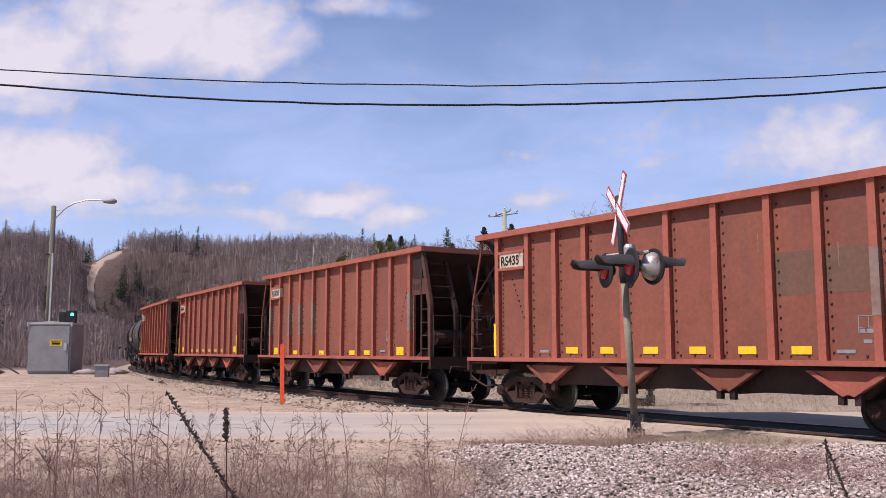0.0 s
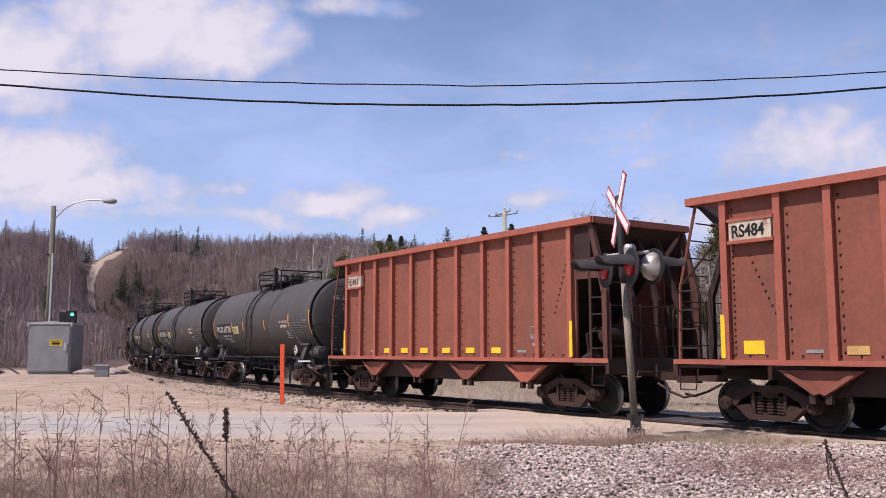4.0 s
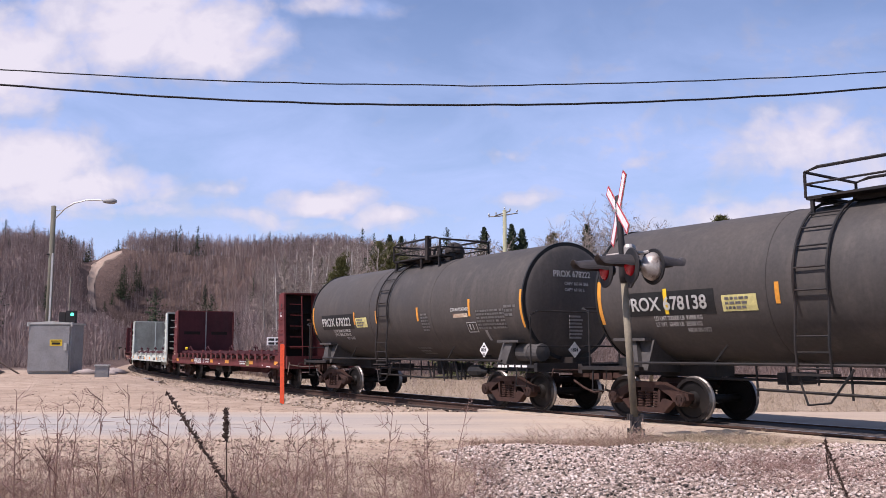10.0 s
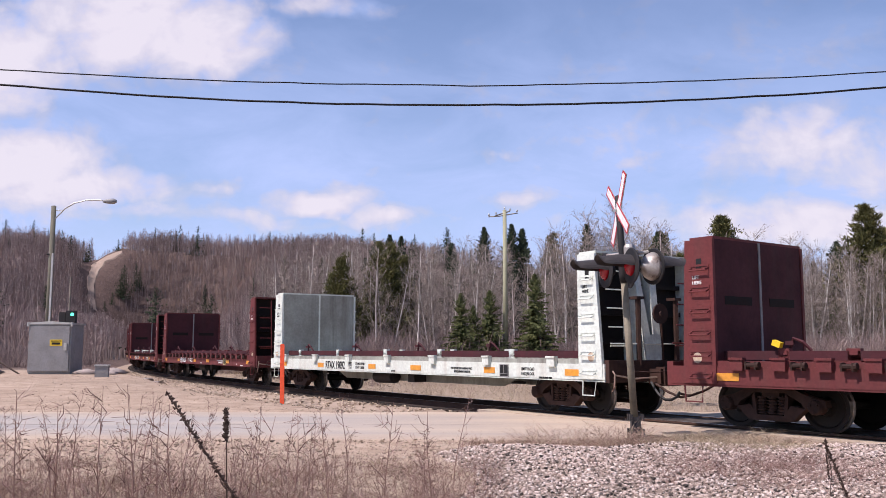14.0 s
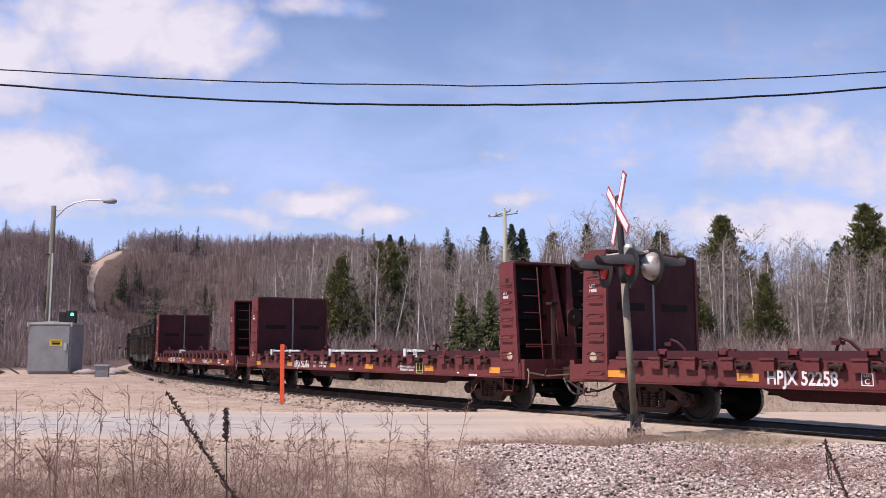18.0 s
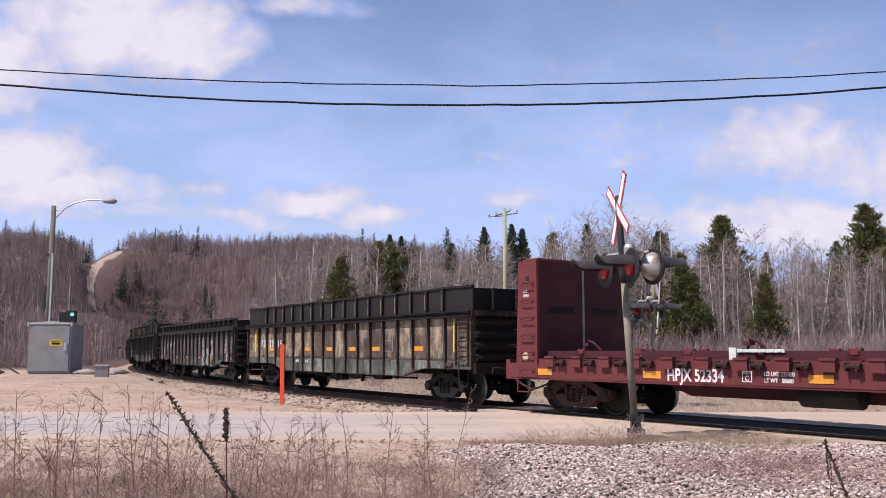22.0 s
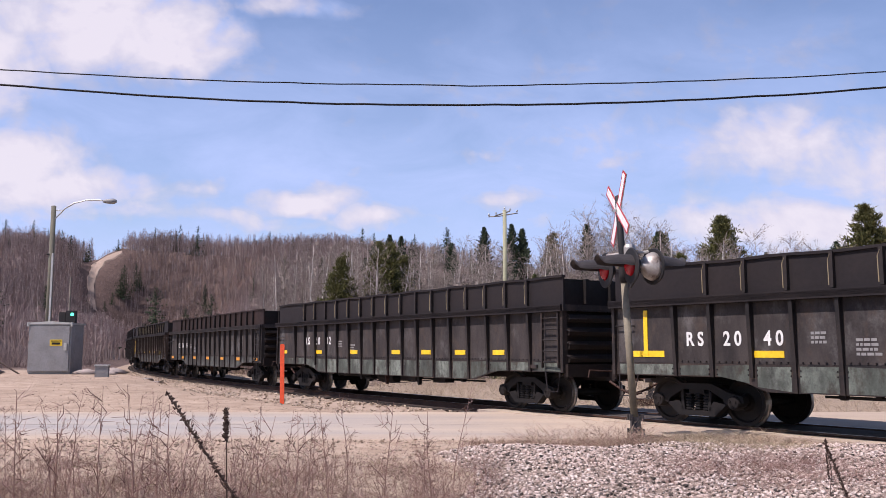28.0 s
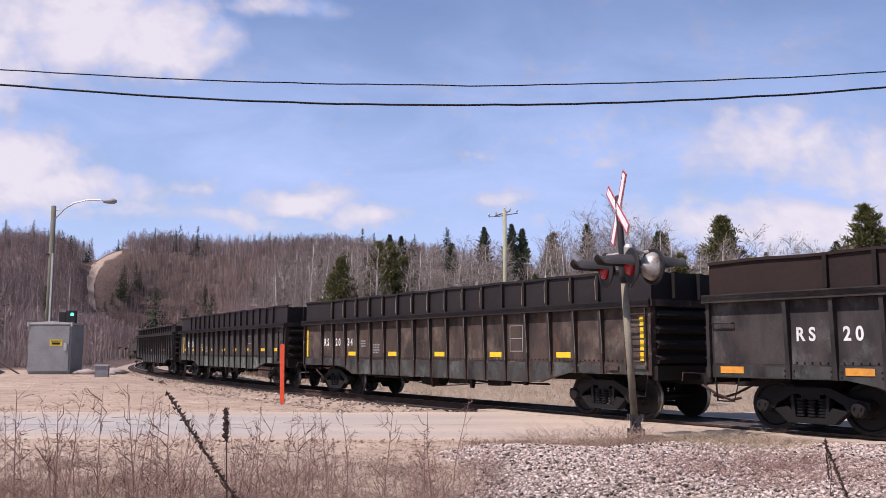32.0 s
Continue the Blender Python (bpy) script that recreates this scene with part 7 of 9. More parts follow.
gondola_car(172.87, ("RS", "20", "17"), 4, m_gon[2], m_gon_rust_ext, 0.62, dict(kind=2, low_dark=True, shift=0.2, dark_post=True, refl=m_orange, refl_x=[-7.65, -5.28, -2.76, -0.24, 2.3, 4.82, 7.3], refl_z=1.0, num_z=1.57, num_x=-6.38, num_s=0.32, frame_x=4.85))
gondola_car(190.4, ("RS", "20", "34"), 5, m_gon[1], m_gon_ext, 0.64, dict(kind=1, panel=m_panel_brown, low_dark=True, refl_x=[-4.62, -2.1, 0.42, 2.94, 5.46], refl_z=1.25, tall=[(-7.9, 1.2, 2.1), (7.85, 1.2, 2.1)], num_z=1.57, num_x=-6.62, num_s=0.32, frame_x=3.52, edge=True))
gondola_car(208.3, ("RS", "20"), 6, m_gon[0], m_gon_ext, 0.66, dict(kind=0, refl_x=YL, tall=[(-7.45, 1.3, 2.1)], num_z=1.6, first=1))
gondola_car(226.2, ("RS", "20"), 7, m_gon[2], m_gon[0], 0.4, dict(kind=2, low_dark=True, refl=m_orange, refl_x=[-5.4, -0.6, 4.6], num_z=1.6, first=1))


# ---- clouds: a high sheet of broken cloud that drifts across the sky ----
# banks of cloud: sideways (x over y), height (tangent over the horizon), half widths, weight
BANKS = ((-0.315, 0.372, 0.14, 0.060, 1.05), (-0.235, 0.350, 0.085, 0.050, 0.98), (-0.50, 0.330, 0.10, 0.070, 1.0), (-0.47, 0.212, 0.100, 0.044, 1.1), (-0.415, 0.183, 0.115, 0.030, 0.95), (-0.56, 0.26, 0.07, 0.08, 0.8),
         (-0.235, 0.181, 0.044, 0.015, 0.52), (-0.118, 0.170, 0.058, 0.018, 1.0), (-0.055, 0.149, 0.055, 0.015, 0.8), (-0.34, 0.158, 0.09, 0.012, 0.5), (-0.20, 0.150, 0.10, 0.014, 0.62), (-0.10, 0.396, 0.085, 0.020, 0.55),
         (0.078, 0.228, 0.022, 0.011, 0.42), (0.243, 0.216, 0.020, 0.008, 0.36), (0.44, 0.232, 0.12, 0.055, 0.72), (0.112, 0.170, 0.060, 0.012, 0.58), (0.42, 0.142, 0.20, 0.034, 0.9), (0.30, 0.252, 0.16, 0.035, 0.24), (0.56, 0.20, 0.12, 0.065, 0.72), (0.45, 0.34, 0.22, 0.10, 0.2), (0.12, 0.30, 0.20, 0.05, 0.18))


def cloud_material():
    m = bpy.data.materials.new("broken_cloud")
    m.use_nodes = True
    n, l = m.node_tree.nodes, m.node_tree.links
    n.clear()
    out = n.new("ShaderNodeOutputMaterial")
    tr, em, mx = n.new("ShaderNodeBsdfTransparent"), n.new("ShaderNodeEmission"), n.new("ShaderNodeMixShader")
    co, sp, flat = n.new("ShaderNodeTexCoord"), n.new("ShaderNodeSeparateXYZ"), n.new("ShaderNodeCombineXYZ")
    l.new(co.outputs["Object"], sp.inputs[0])

    def math_node(op, *vals):
        q = n.new("ShaderNodeMath")
        q.operation = op
        for s, v in zip(q.inputs, vals):
            if isinstance(v, (int, float)):
                s.default_value = v
            else:
                l.new(v, s)
        return q.outputs[0]
    # the sheet lies flat and high, so its pattern is drawn out with the distance
    l.new(math_node("DIVIDE", sp.outputs[0], sp.outputs[1]), flat.inputs[0])
    l.new(math_node("DIVIDE", 248.6, sp.outputs[1]), flat.inputs[1])

    def noise_at(scale, detail, rough, distort, shift=(0, 0, 0), stretch=1.0):
        mp, t = n.new("ShaderNodeMapping"), n.new("ShaderNodeTexNoise")
        mp.inputs["Location"].default_value = shift
        mp.inputs["Scale"].default_value = (1, stretch, 1)
        l.new(flat.outputs[0], mp.inputs[0])
        t.inputs["Scale"].default_value, t.inputs["Detail"].default_value, t.inputs["Roughness"].default_value, t.inputs["Distortion"].default_value = scale, detail, rough, distort
        l.new(mp.outputs[0], t.inputs["Vector"])
        return t
    puff, lit = noise_at(15, 7, 0.52, 0.25, stretch=1.25), noise_at(15, 4, 0.5, 0.25, (0.010, -0.012, 0), 1.25)
    veil, push = noise_at(5.0, 6, 0.58, 0.5, (0.3, 0.7, 0), 2.2), noise_at(9, 4, 0.55, 0.0, (2.1, 0.4, 0))
    off = n.new("ShaderNodeVectorMath")
    off.operation = "MULTIPLY_ADD"
    off.inputs[1].default_value = (0.11, 0.055, 0)
    off.inputs[2].default_value = (-0.055, -0.0275, 0)
    l.new(push.outputs["Color"], off.inputs[0])
    spot = n.new("ShaderNodeVectorMath")
    l.new(flat.outputs[0], spot.inputs[0])
    l.new(off.outputs[0], spot.inputs[1])
    total = None
    for x, y, rx, ry, w in BANKS:
        mp = n.new("ShaderNodeMapping")
        mp.inputs["Location"].default_value = (-x / rx, -y / ry, 0)
        mp.inputs["Scale"].default_value = (1 / rx, 1 / ry, 0)
        l.new(spot.outputs[0], mp.inputs[0])
        ln = n.new("ShaderNodeVectorMath")
        ln.operation = "LENGTH"
        l.new(mp.outputs[0], ln.inputs[0])
        r = n.new("ShaderNodeMapRange")
        r.interpolation_type = "SMOOTHSTEP"
        r.inputs[1].default_value, r.inputs[2].default_value, r.inputs[3].default_value, r.inputs[4].default_value = 0.0, 1.75, w, 0.0
        l.new(ln.outputs["Value"], r.inputs[0])
        total = r.outputs[0] if total is None else math_node("MAXIMUM", total, r.outputs[0])
    dense = math_node("ADD", total, math_node("MULTIPLY", math_node("SUBTRACT", puff.outputs[0], 0.5), 0.62))
    cover = ramp_node(n, l, dense, [(0.08, (0, 0, 0)), (0.30, (0.28, 0.28, 0.28)), (0.52, (0.74, 0.74, 0.74)), (0.80, (0.95, 0.95, 0.95))])
    thin = ramp_node(n, l, veil.outputs[0], [(0.34, (0.30, 0.30, 0.30)), (0.66, (0.72, 0.72, 0.72))])
    # the veil thickens towards the horizon
    grow = n.new("ShaderNodeMapRange")
    grow.inputs[1].default_value, grow.inputs[2].default_value, grow.inputs[3].default_value, grow.inputs[4].default_value = 0.40, 0.21, 0.30, 1.2
    l.new(math_node("DIVIDE", 248.6, sp.outputs[1]), grow.inputs[0])
    both = math_node("MAXIMUM", cover.outputs[0], math_node("MINIMUM", math_node("MULTIPLY", thin.outputs[0], grow.outputs[0]), 0.9))
    # billows are whiter where the sheet thins towards the sun and greyer at its thick foot
    side = math_node("ADD", math_node("MULTIPLY", math_node("SUBTRACT", puff.outputs[0], lit.outputs[0]), 1.5), dense)
    shade = ramp_node(n, l, side, [(0.2, (0.63, 0.79, 1.14)), (0.45, (0.80, 0.83, 0.98)), (0.66, (0.92, 0.895, 0.935)), (0.9, (1.02, 0.985, 0.985)), (1.0, (1.02, 0.985, 0.985))])
    l.new(shade.outputs[0], em.inputs[0])
    em.inputs[1].default_value = 0.68
    l.new(both, mx.inputs[0])
    l.new(tr.outputs[0], mx.inputs[1])
    l.new(em.outputs[0], mx.inputs[2])
    l.new(mx.outputs[0], out.inputs[0])
    return m


cl = mesh_from("clouds", [(-3200, 400, 250), (3200, 400, 250), (3200, 4400, 250), (-3200, 4400, 250)], [(0, 1, 2, 3)])
CLOUDS = tagged(part("clouds", cl, cloud_material(), None), "broken white and grey fair-weather clouds drifting over the hill", "clouds", kind="structure")


# ---- trees ----
def blade(p, q, w, rng):
    """A thin twig as one slender triangle."""
    p, q = np.array(p), np.array(q)
    d = q - p
    side = np.cross(d, rng.normal(size=3))
    side = side / (np.linalg.norm(side) + 1e-9) * w
    return [p - side, p + side, q]


def tube(pts, radii, n):
    """Triangles of a tapered round stem through pts."""
    pts = [np.array(p, float) for p in pts]
    v, f = [], []
    for i, p in enumerate(pts):
        d = pts[min(i + 1, len(pts) - 1)] - pts[max(i - 1, 0)]
        d = d / (np.linalg.norm(d) + 1e-9)
        u = np.cross(d, (0.37, 0.91, 0.13))
        u /= np.linalg.norm(u) + 1e-9
        w = np.cross(d, u)
        for k in range(n):
            a = 2 * math.pi * k / n
            v.append(p + radii[i] * (u * math.cos(a) + w * math.sin(a)))
    for i in range(len(pts) - 1):
        for k in range(n):
            a, b, c, d = i * n + k, i * n + (k + 1) % n, (i + 1) * n + (k + 1) % n, (i + 1) * n + k
            f += [(a, b, c), (a, c, d)]
    return np.array(v), np.array(f)


def gather(pieces):
    vs, fs, o = [], [], 0
    for v, f in pieces:
        vs.append(v)
        fs.append(np.asarray(f) + o)
        o += len(v)
    return np.concatenate(vs), np.concatenate(fs)


def twigs_to(vs):
    v = np.array(vs).reshape(-1, 3)
    return v, np.arange(len(v)).reshape(-1, 3)


def bare_tree(seed, h=10.0, branches=30, twigs=7, sides=5, spread=0.24, base_w=0.0095, thick=0.013):
    """A leafless broadleaf tree of height h: trunk and crown as arrays."""
    rng = np.random.default_rng(seed)
    n = 7
    lean = rng.normal(size=2) * 0.05
    trunk_pts = [np.array((lean[0] * h * t + 0.012 * h * math.sin(3 * t + seed), lean[1] * h * t + 0.012 * h * math.cos(4 * t), h * t)) for t in np.linspace(0, 0.97, n)]
    radii = [h * base_w * (1 - 0.93 * t) + 0.006 for t in np.linspace(0, 1, n)]
    trunk = tube(trunk_pts, radii, sides)
    limbs, tw = [], []
    for b in range(branches):
        t = 0.28 + 0.68 * (b + rng.random()) / branches
        i = t / 0.97 * (n - 1)
        k = min(int(i), n - 2)
        p = trunk_pts[k] + (trunk_pts[k + 1] - trunk_pts[k]) * (i - k)
        a = rng.uniform(0, 2 * math.pi)
        ln = h * spread * (1.15 - t) ** 0.7 * rng.uniform(0.55, 1.1) + 0.25
        up = rng.uniform(0.7, 1.5)
        d = np.array((math.cos(a), math.sin(a), up))
        d /= np.linalg.norm(d)
        m = p + d * ln * 0.5 + rng.normal(size=3) * 0.05 * ln
        e = p + d * ln + np.array((0, 0, 0.15 * ln))
        r0 = h * base_w * 0.24 * (1.1 - t) + 0.005
        limbs.append(tube([p, m, e], [r0, r0 * 0.6, 0.004], 3))
        for _ in range(twigs):
            q = rng.random()
            s = p + (m - p) * q * 2 if q < 0.5 else m + (e - m) * (q - 0.5) * 2
            dd = d + rng.normal(size=3) * 0.55
            dd /= np.linalg.norm(dd)
            tip = s + dd * ln * rng.uniform(0.25, 0.6)
            tw += blade(s, tip, thick * rng.uniform(0.7, 1.3), rng)
            for _ in range(2):
                s2 = s + (tip - s) * rng.uniform(0.3, 0.9)
                tw += blade(s2, s2 + (dd + rng.normal(size=3) * 0.6) * ln * 0.18, thick * 0.7, rng)
    return trunk, gather(limbs + [twigs_to(tw)])


def conifer(seed, h=10.0, boughs=760, sprays=20, width=0.18, bare=0.05, power=0.8, hang=0.04):
    """A spruce or fir: trunk and a dense crown of drooping sprays."""
    rng = np.random.default_rng(seed)
    trunk = tube([(0, 0, 0), (0.01 * h, 0, h * 0.5), (0, 0.005 * h, h * 0.98)], [h * 0.014, h * 0.009, 0.01], 6)
    tri = []
    lump = rng.uniform(0, 6.28, 6)
    for b in range(boughs):
        f = bare + (1 - bare) * ((b + rng.random()) / boughs) ** 1.15
        a = 2.39996 * b + rng.normal() * 0.3
        # an uneven outline: some boughs long, some sides thin
        grow = 0.85 + 0.25 * math.sin(2 * a + 9 * f + lump[0]) + 0.22 * math.sin(3 * a - 23 * f + lump[1])
        ln = h * width * (1 - f) ** power * grow * rng.uniform(0.55, 1.25) + 0.010 * h
        rise = rng.uniform(-0.38, -0.1) if f < 0.75 else rng.uniform(0.0, 0.7)
        d = np.array((math.cos(a), math.sin(a), rise))
        side = np.array((-math.sin(a), math.cos(a), 0))
        for k in range(sprays):
            q = (k + rng.random()) / sprays
            p = np.array((0, 0, h * f)) + d * ln * q + np.array((0, 0, 0.16 * ln * q * q))
            w = (0.15 * ln * (1.0 - 0.5 * q) + 0.006 * h) * rng.choice((-1, 1))
            down = np.array((0, 0, -0.62 * hang * h * rng.uniform(0.5, 1.2) * (1.1 - 0.7 * f)))
            tri += [p - side * w * 0.25, p + side * w + d * ln * 0.14, p + side * w * rng.uniform(0.2, 0.7) + d * ln * 0.10 + down]
    return trunk, twigs_to(tri)


def pine(seed, h=10.0, limbs=120, width=0.25, bare=0.14):
    """A pine with an open, lumpy crown: needle tufts massed at the ends of uneven limbs."""
    rng = np.random.default_rng(seed)
    trunk = [tube([(0, 0, 0), (0.012 * h, 0, h * 0.5), (0, 0.006 * h, h * 0.97)], [h * 0.014, h * 0.010, 0.012], 6)]
    tri = []
    for b in range(limbs):
        f = bare + (0.98 - bare) * (b + rng.random()) / limbs
        a = 2.39996 * b + rng.normal() * 0.5
        ln = h * width * (1.02 - f) ** 0.95 * rng.uniform(0.6, 1.2) + 0.010 * h
        d = np.array((math.cos(a), math.sin(a), rng.uniform(0.0, 0.5) + 0.9 * max(0.0, f - 0.8)))
        p0 = np.array((0, 0, h * f))
        trunk.append(tube([p0, p0 + d * ln * 0.9], [0.0035 * h, 0.001 * h], 3))
        for c in range(6):
            q = rng.uniform(0.22, 1.05)
            mid = p0 + d * ln * q + rng.normal(size=3) * np.array((0.06, 0.06, 0.03)) * ln
            size = (0.020 + 0.16 * (1.02 - f) * width) * h * rng.uniform(0.6, 1.2)
            for _ in range(28):
                o = rng.normal(size=3) * np.array((0.5, 0.5, 0.30)) * size
                e = o + (rng.normal(size=3) * 0.5 + np.array((d[0] * 0.5, d[1] * 0.5, 0.55))) * size * 0.55
                tri += blade(mid + o, mid + e, size * 0.13, rng)
    return gather(trunk), twigs_to(tri)


def bark(name, a, c, scale):
    m, n, l, b = material(name, 0.9)
    t = noise_node(n, l, scale, 5, stretch=(1, 1, 0.35))
    r = ramp_node(n, l, t.outputs[0], [(0.35, a), (0.65, c)])
    o = n.new("ShaderNodeObjectInfo")
    rr = ramp_node(n, l, o.outputs["Random"], [(0.0, (0.75, 0.74, 0.72)), (1.0, (1.2, 1.18, 1.15))])
    l.new(mix_node(n, l, r.outputs[0], rr.outputs[0], 1.0, "MULTIPLY"), b.inputs["Base Color"])
    return m


def island_colour(name, stops, rough=0.9, translucent=0.0):
    m, n, l, b = material(name, rough)
    g = n.new("ShaderNodeNewGeometry")
    r = ramp_node(n, l, g.outputs["Random Per Island"], stops)
    t = noise_node(n, l, 0.06, 3)
    k = ramp_node(n, l, t.outputs[0], [(0.35, (0.8, 0.8, 0.8)), (0.65, (1.15, 1.13, 1.1))])
    l.new(mix_node(n, l, r.outputs[0], k.outputs[0], 1.0, "MULTIPLY"), b.inputs["Base Color"])
    return m


m_birch = bark("pale_birch_bark", (0.42, 0.38, 0.35), (0.72, 0.68, 0.63), 3)
m_bark = bark("grey_brown_bark", (0.13, 0.105, 0.09), (0.24, 0.205, 0.18), 4)
m_twig = island_colour("bare_twigs", [(0.0, (0.17, 0.135, 0.115)), (0.5, (0.30, 0.242, 0.208)), (1.0, (0.50, 0.425, 0.375))])
m_far_twig = island_colour("far_bare_woods", [(0.0, (0.175, 0.118, 0.110)), (0.65, (0.275, 0.196, 0.182)), (0.92, (0.38, 0.295, 0.275)), (1.0, (0.50, 0.42, 0.39))])
m_far_trunk = island_colour("far_pale_trunks", [(0.0, (0.19, 0.135, 0.122)), (0.5, (0.30, 0.228, 0.208)), (1.0, (0.52, 0.44, 0.405))])
m_needle = island_colour("spruce_needles", [(0.0, (0.018, 0.028, 0.014)), (0.6, (0.036, 0.050, 0.024)), (1.0, (0.07, 0.078, 0.04))], 0.7)
m_needle_light = island_colour("young_fir_needles", [(0.0, (0.045, 0.056, 0.020)), (0.6, (0.095, 0.112, 0.038)), (1.0, (0.18, 0.18, 0.075))], 0.7)
m_needle_pine = island_colour("pine_needles", [(0.0, (0.050, 0.052, 0.018)), (0.6, (0.115, 0.110, 0.036)), (1.0, (0.19, 0.175, 0.07))], 0.8)
m_brush = island_colour("dry_brush", [(0.0, (0.17, 0.122, 0.112)), (0.6, (0.26, 0.194, 0.178)), (1.0, (0.38, 0.30, 0.275))])


def place_tree(name, label, cat, group, proto, mats, x, y, h, rng):
    z = float(ground_z(x, y)[0]) - 0.1
    th = thing(name, label, cat, group, at=pose(x, y, z, 0, 0, rng.uniform(0, 360)))
    for nm, me in zip(("trunk", "crown"), proto):
        o = part(nm, me, None, th)
        o.matrix_basis = Matrix.Scale(h / 10.0, 4)
    return th


def protos(kind, arrays, mats):
    out = []
    for i, (a, b) in enumerate(arrays):
        pair = []
        for nm, (v, f), mt in zip(("trunk", "crown"), (a, b), mats):
            me = tris_mesh(nm, v, f)
            me.materials.append(mt)
            pair.append(me)
        out.append(pair)
    return out


P_BIRCH = protos("birch", [bare_tree(10 + i, branches=34 + 3 * i, twigs=9, spread=0.21) for i in range(4)], (m_birch, m_twig))
P_BARE = protos("bare", [bare_tree(30 + i, branches=44, twigs=11, spread=0.24, base_w=0.0075) for i in range(4)], (m_bark, m_twig))
P_SPRUCE = protos("spruce", [conifer(50 + i, width=(0.18, 0.21, 0.24)[i]) for i in range(3)], (m_bark, m_needle))
P_WIDE = protos("wide", [pine(55 + i, width=0.23 + 0.04 * i, bare=0.10 + 0.06 * i) for i in range(3)], (m_bark, m_needle_pine))
P_BROAD = protos("broad", [pine(75 + i, limbs=150, width=0.36 + 0.03 * i, bare=0.10) for i in range(2)], (m_bark, m_needle_pine))
P_FIR = protos("fir", [conifer(60 + i, boughs=640, width=0.27 + 0.03 * i, bare=0.02, hang=0.04) for i in range(2)], (m_bark, m_needle_light))

rt = random.Random(77)
SPRUCES = ((26.6, 85, 14.8), (35.7, 75, 14.3), (38.4, 77, 12.5), (19.4, 80, 12.5), (-6.3, 105, 15.4), (-10.6, 95, 12.2), (4.4, 95, 14.9), (7.1, 92, 14.8), (8.3, 93, 14.5), (14.6, 90, 14.6),
           (1.1, 110, 15.0), (36.3, 100, 12.8), (37.6, 85, 12.2), (-8.3, 110, 15.2), (-5.1, 108, 15.6), (17.6, 85, 11.8), (37.4, 90, 10.8), (12.3, 100, 15.0), (19.8, 90, 11.9), (-12.4, 97, 9.5),
           (-13.0, 112, 11.5), (30.2, 92, 9.8), (32.6, 80, 8.2), (24.9, 78, 8.4), (10.6, 88, 11.0), (-2.2, 104, 9.5), (28.6, 90, 11.5), (33.0, 101, 12.3), (16.0, 98, 12.6), (-8.9, 80, 10.6), (-9.6, 82, 8.2), (20.6, 84, 13.0), (16.0, 60, 8.4), (17.2, 61.5, 7.2), (15.2, 62, 6.4), (22.3, 62, 7.2), (-7.3, 104, 14.6), (-5.8, 106, 13.8), (-9.4, 108, 13.0), (-7.2, 63, 8.4), (-6.6, 64.5, 6.6), (-4.1, 70, 10.4), (-5.3, 71, 9.6), (-3.2, 73, 9.6), (-2.2, 74, 8.4))
BROAD = ((26.6, 85), (35.7, 75), (38.4, 77), (20.6, 84))
WIDE = ((17.6, 85), (-7.3, 104), (-5.8, 106), (-8.9, 80), (-9.6, 82), (20.6, 84), (16.0, 60), (17.2, 61.5), (15.2, 62), (22.3, 62), (19.8, 90), (12.3, 100), (-7.2, 63), (-6.6, 64.5), (-4.1, 70), (-5.3, 71), (-3.2, 73))
for x, y, h in SPRUCES:
    place_tree("spruce_tree", "dark green spruce standing among bare trees", "conifer tree", "spruce trees behind the line", rt.choice(P_BROAD if (x, y) in BROAD else P_WIDE if (x, y) in WIDE else P_SPRUCE), None, x, y, h, rt)
for x, y, h in ((1.1, 56, 5.4), (2.95, 56.5, 5.6), (5.75, 56, 6.6), (2.0, 59, 4.8), (18.6, 63, 5.0), (23.4, 64, 5.2), (30.5, 70, 5.6)):
    place_tree("fir_tree", "young green fir with branches down to the ground", "conifer tree", "young firs behind the line", rt.choice(P_FIR), None, x, y, h, rt)
count = 0
while count < 250:
    y = rt.uniform(60, 98)
    x = y * rt.uniform(-0.13 if y < 75 else -0.2, 0.54)
    birch = rt.random() < 0.6
    u = x / y
    taller = 0.016 if u < 0.13 else 0.036 if u < 0.245 else 0.010     # the tallest stand beyond the signal
    h = ((0.108 + taller) * y + 1.5) * rt.uniform(0.76, 1.03) * (1.14 if rt.random() < 0.1 and x / y > 0.1 else 1.0)
    if birch:
        place_tree("birch_tree", "leafless birch with a pale slender trunk", "bare tree", "bare trees behind the line", rt.choice(P_BIRCH), None, x, y, h, rt)
    else:
        place_tree("aspen_tree", "leafless grey-brown tree with fine twigs", "bare tree", "bare trees behind the line", rt.choice(P_BARE), None, x, y, h, rt)
    count += 1


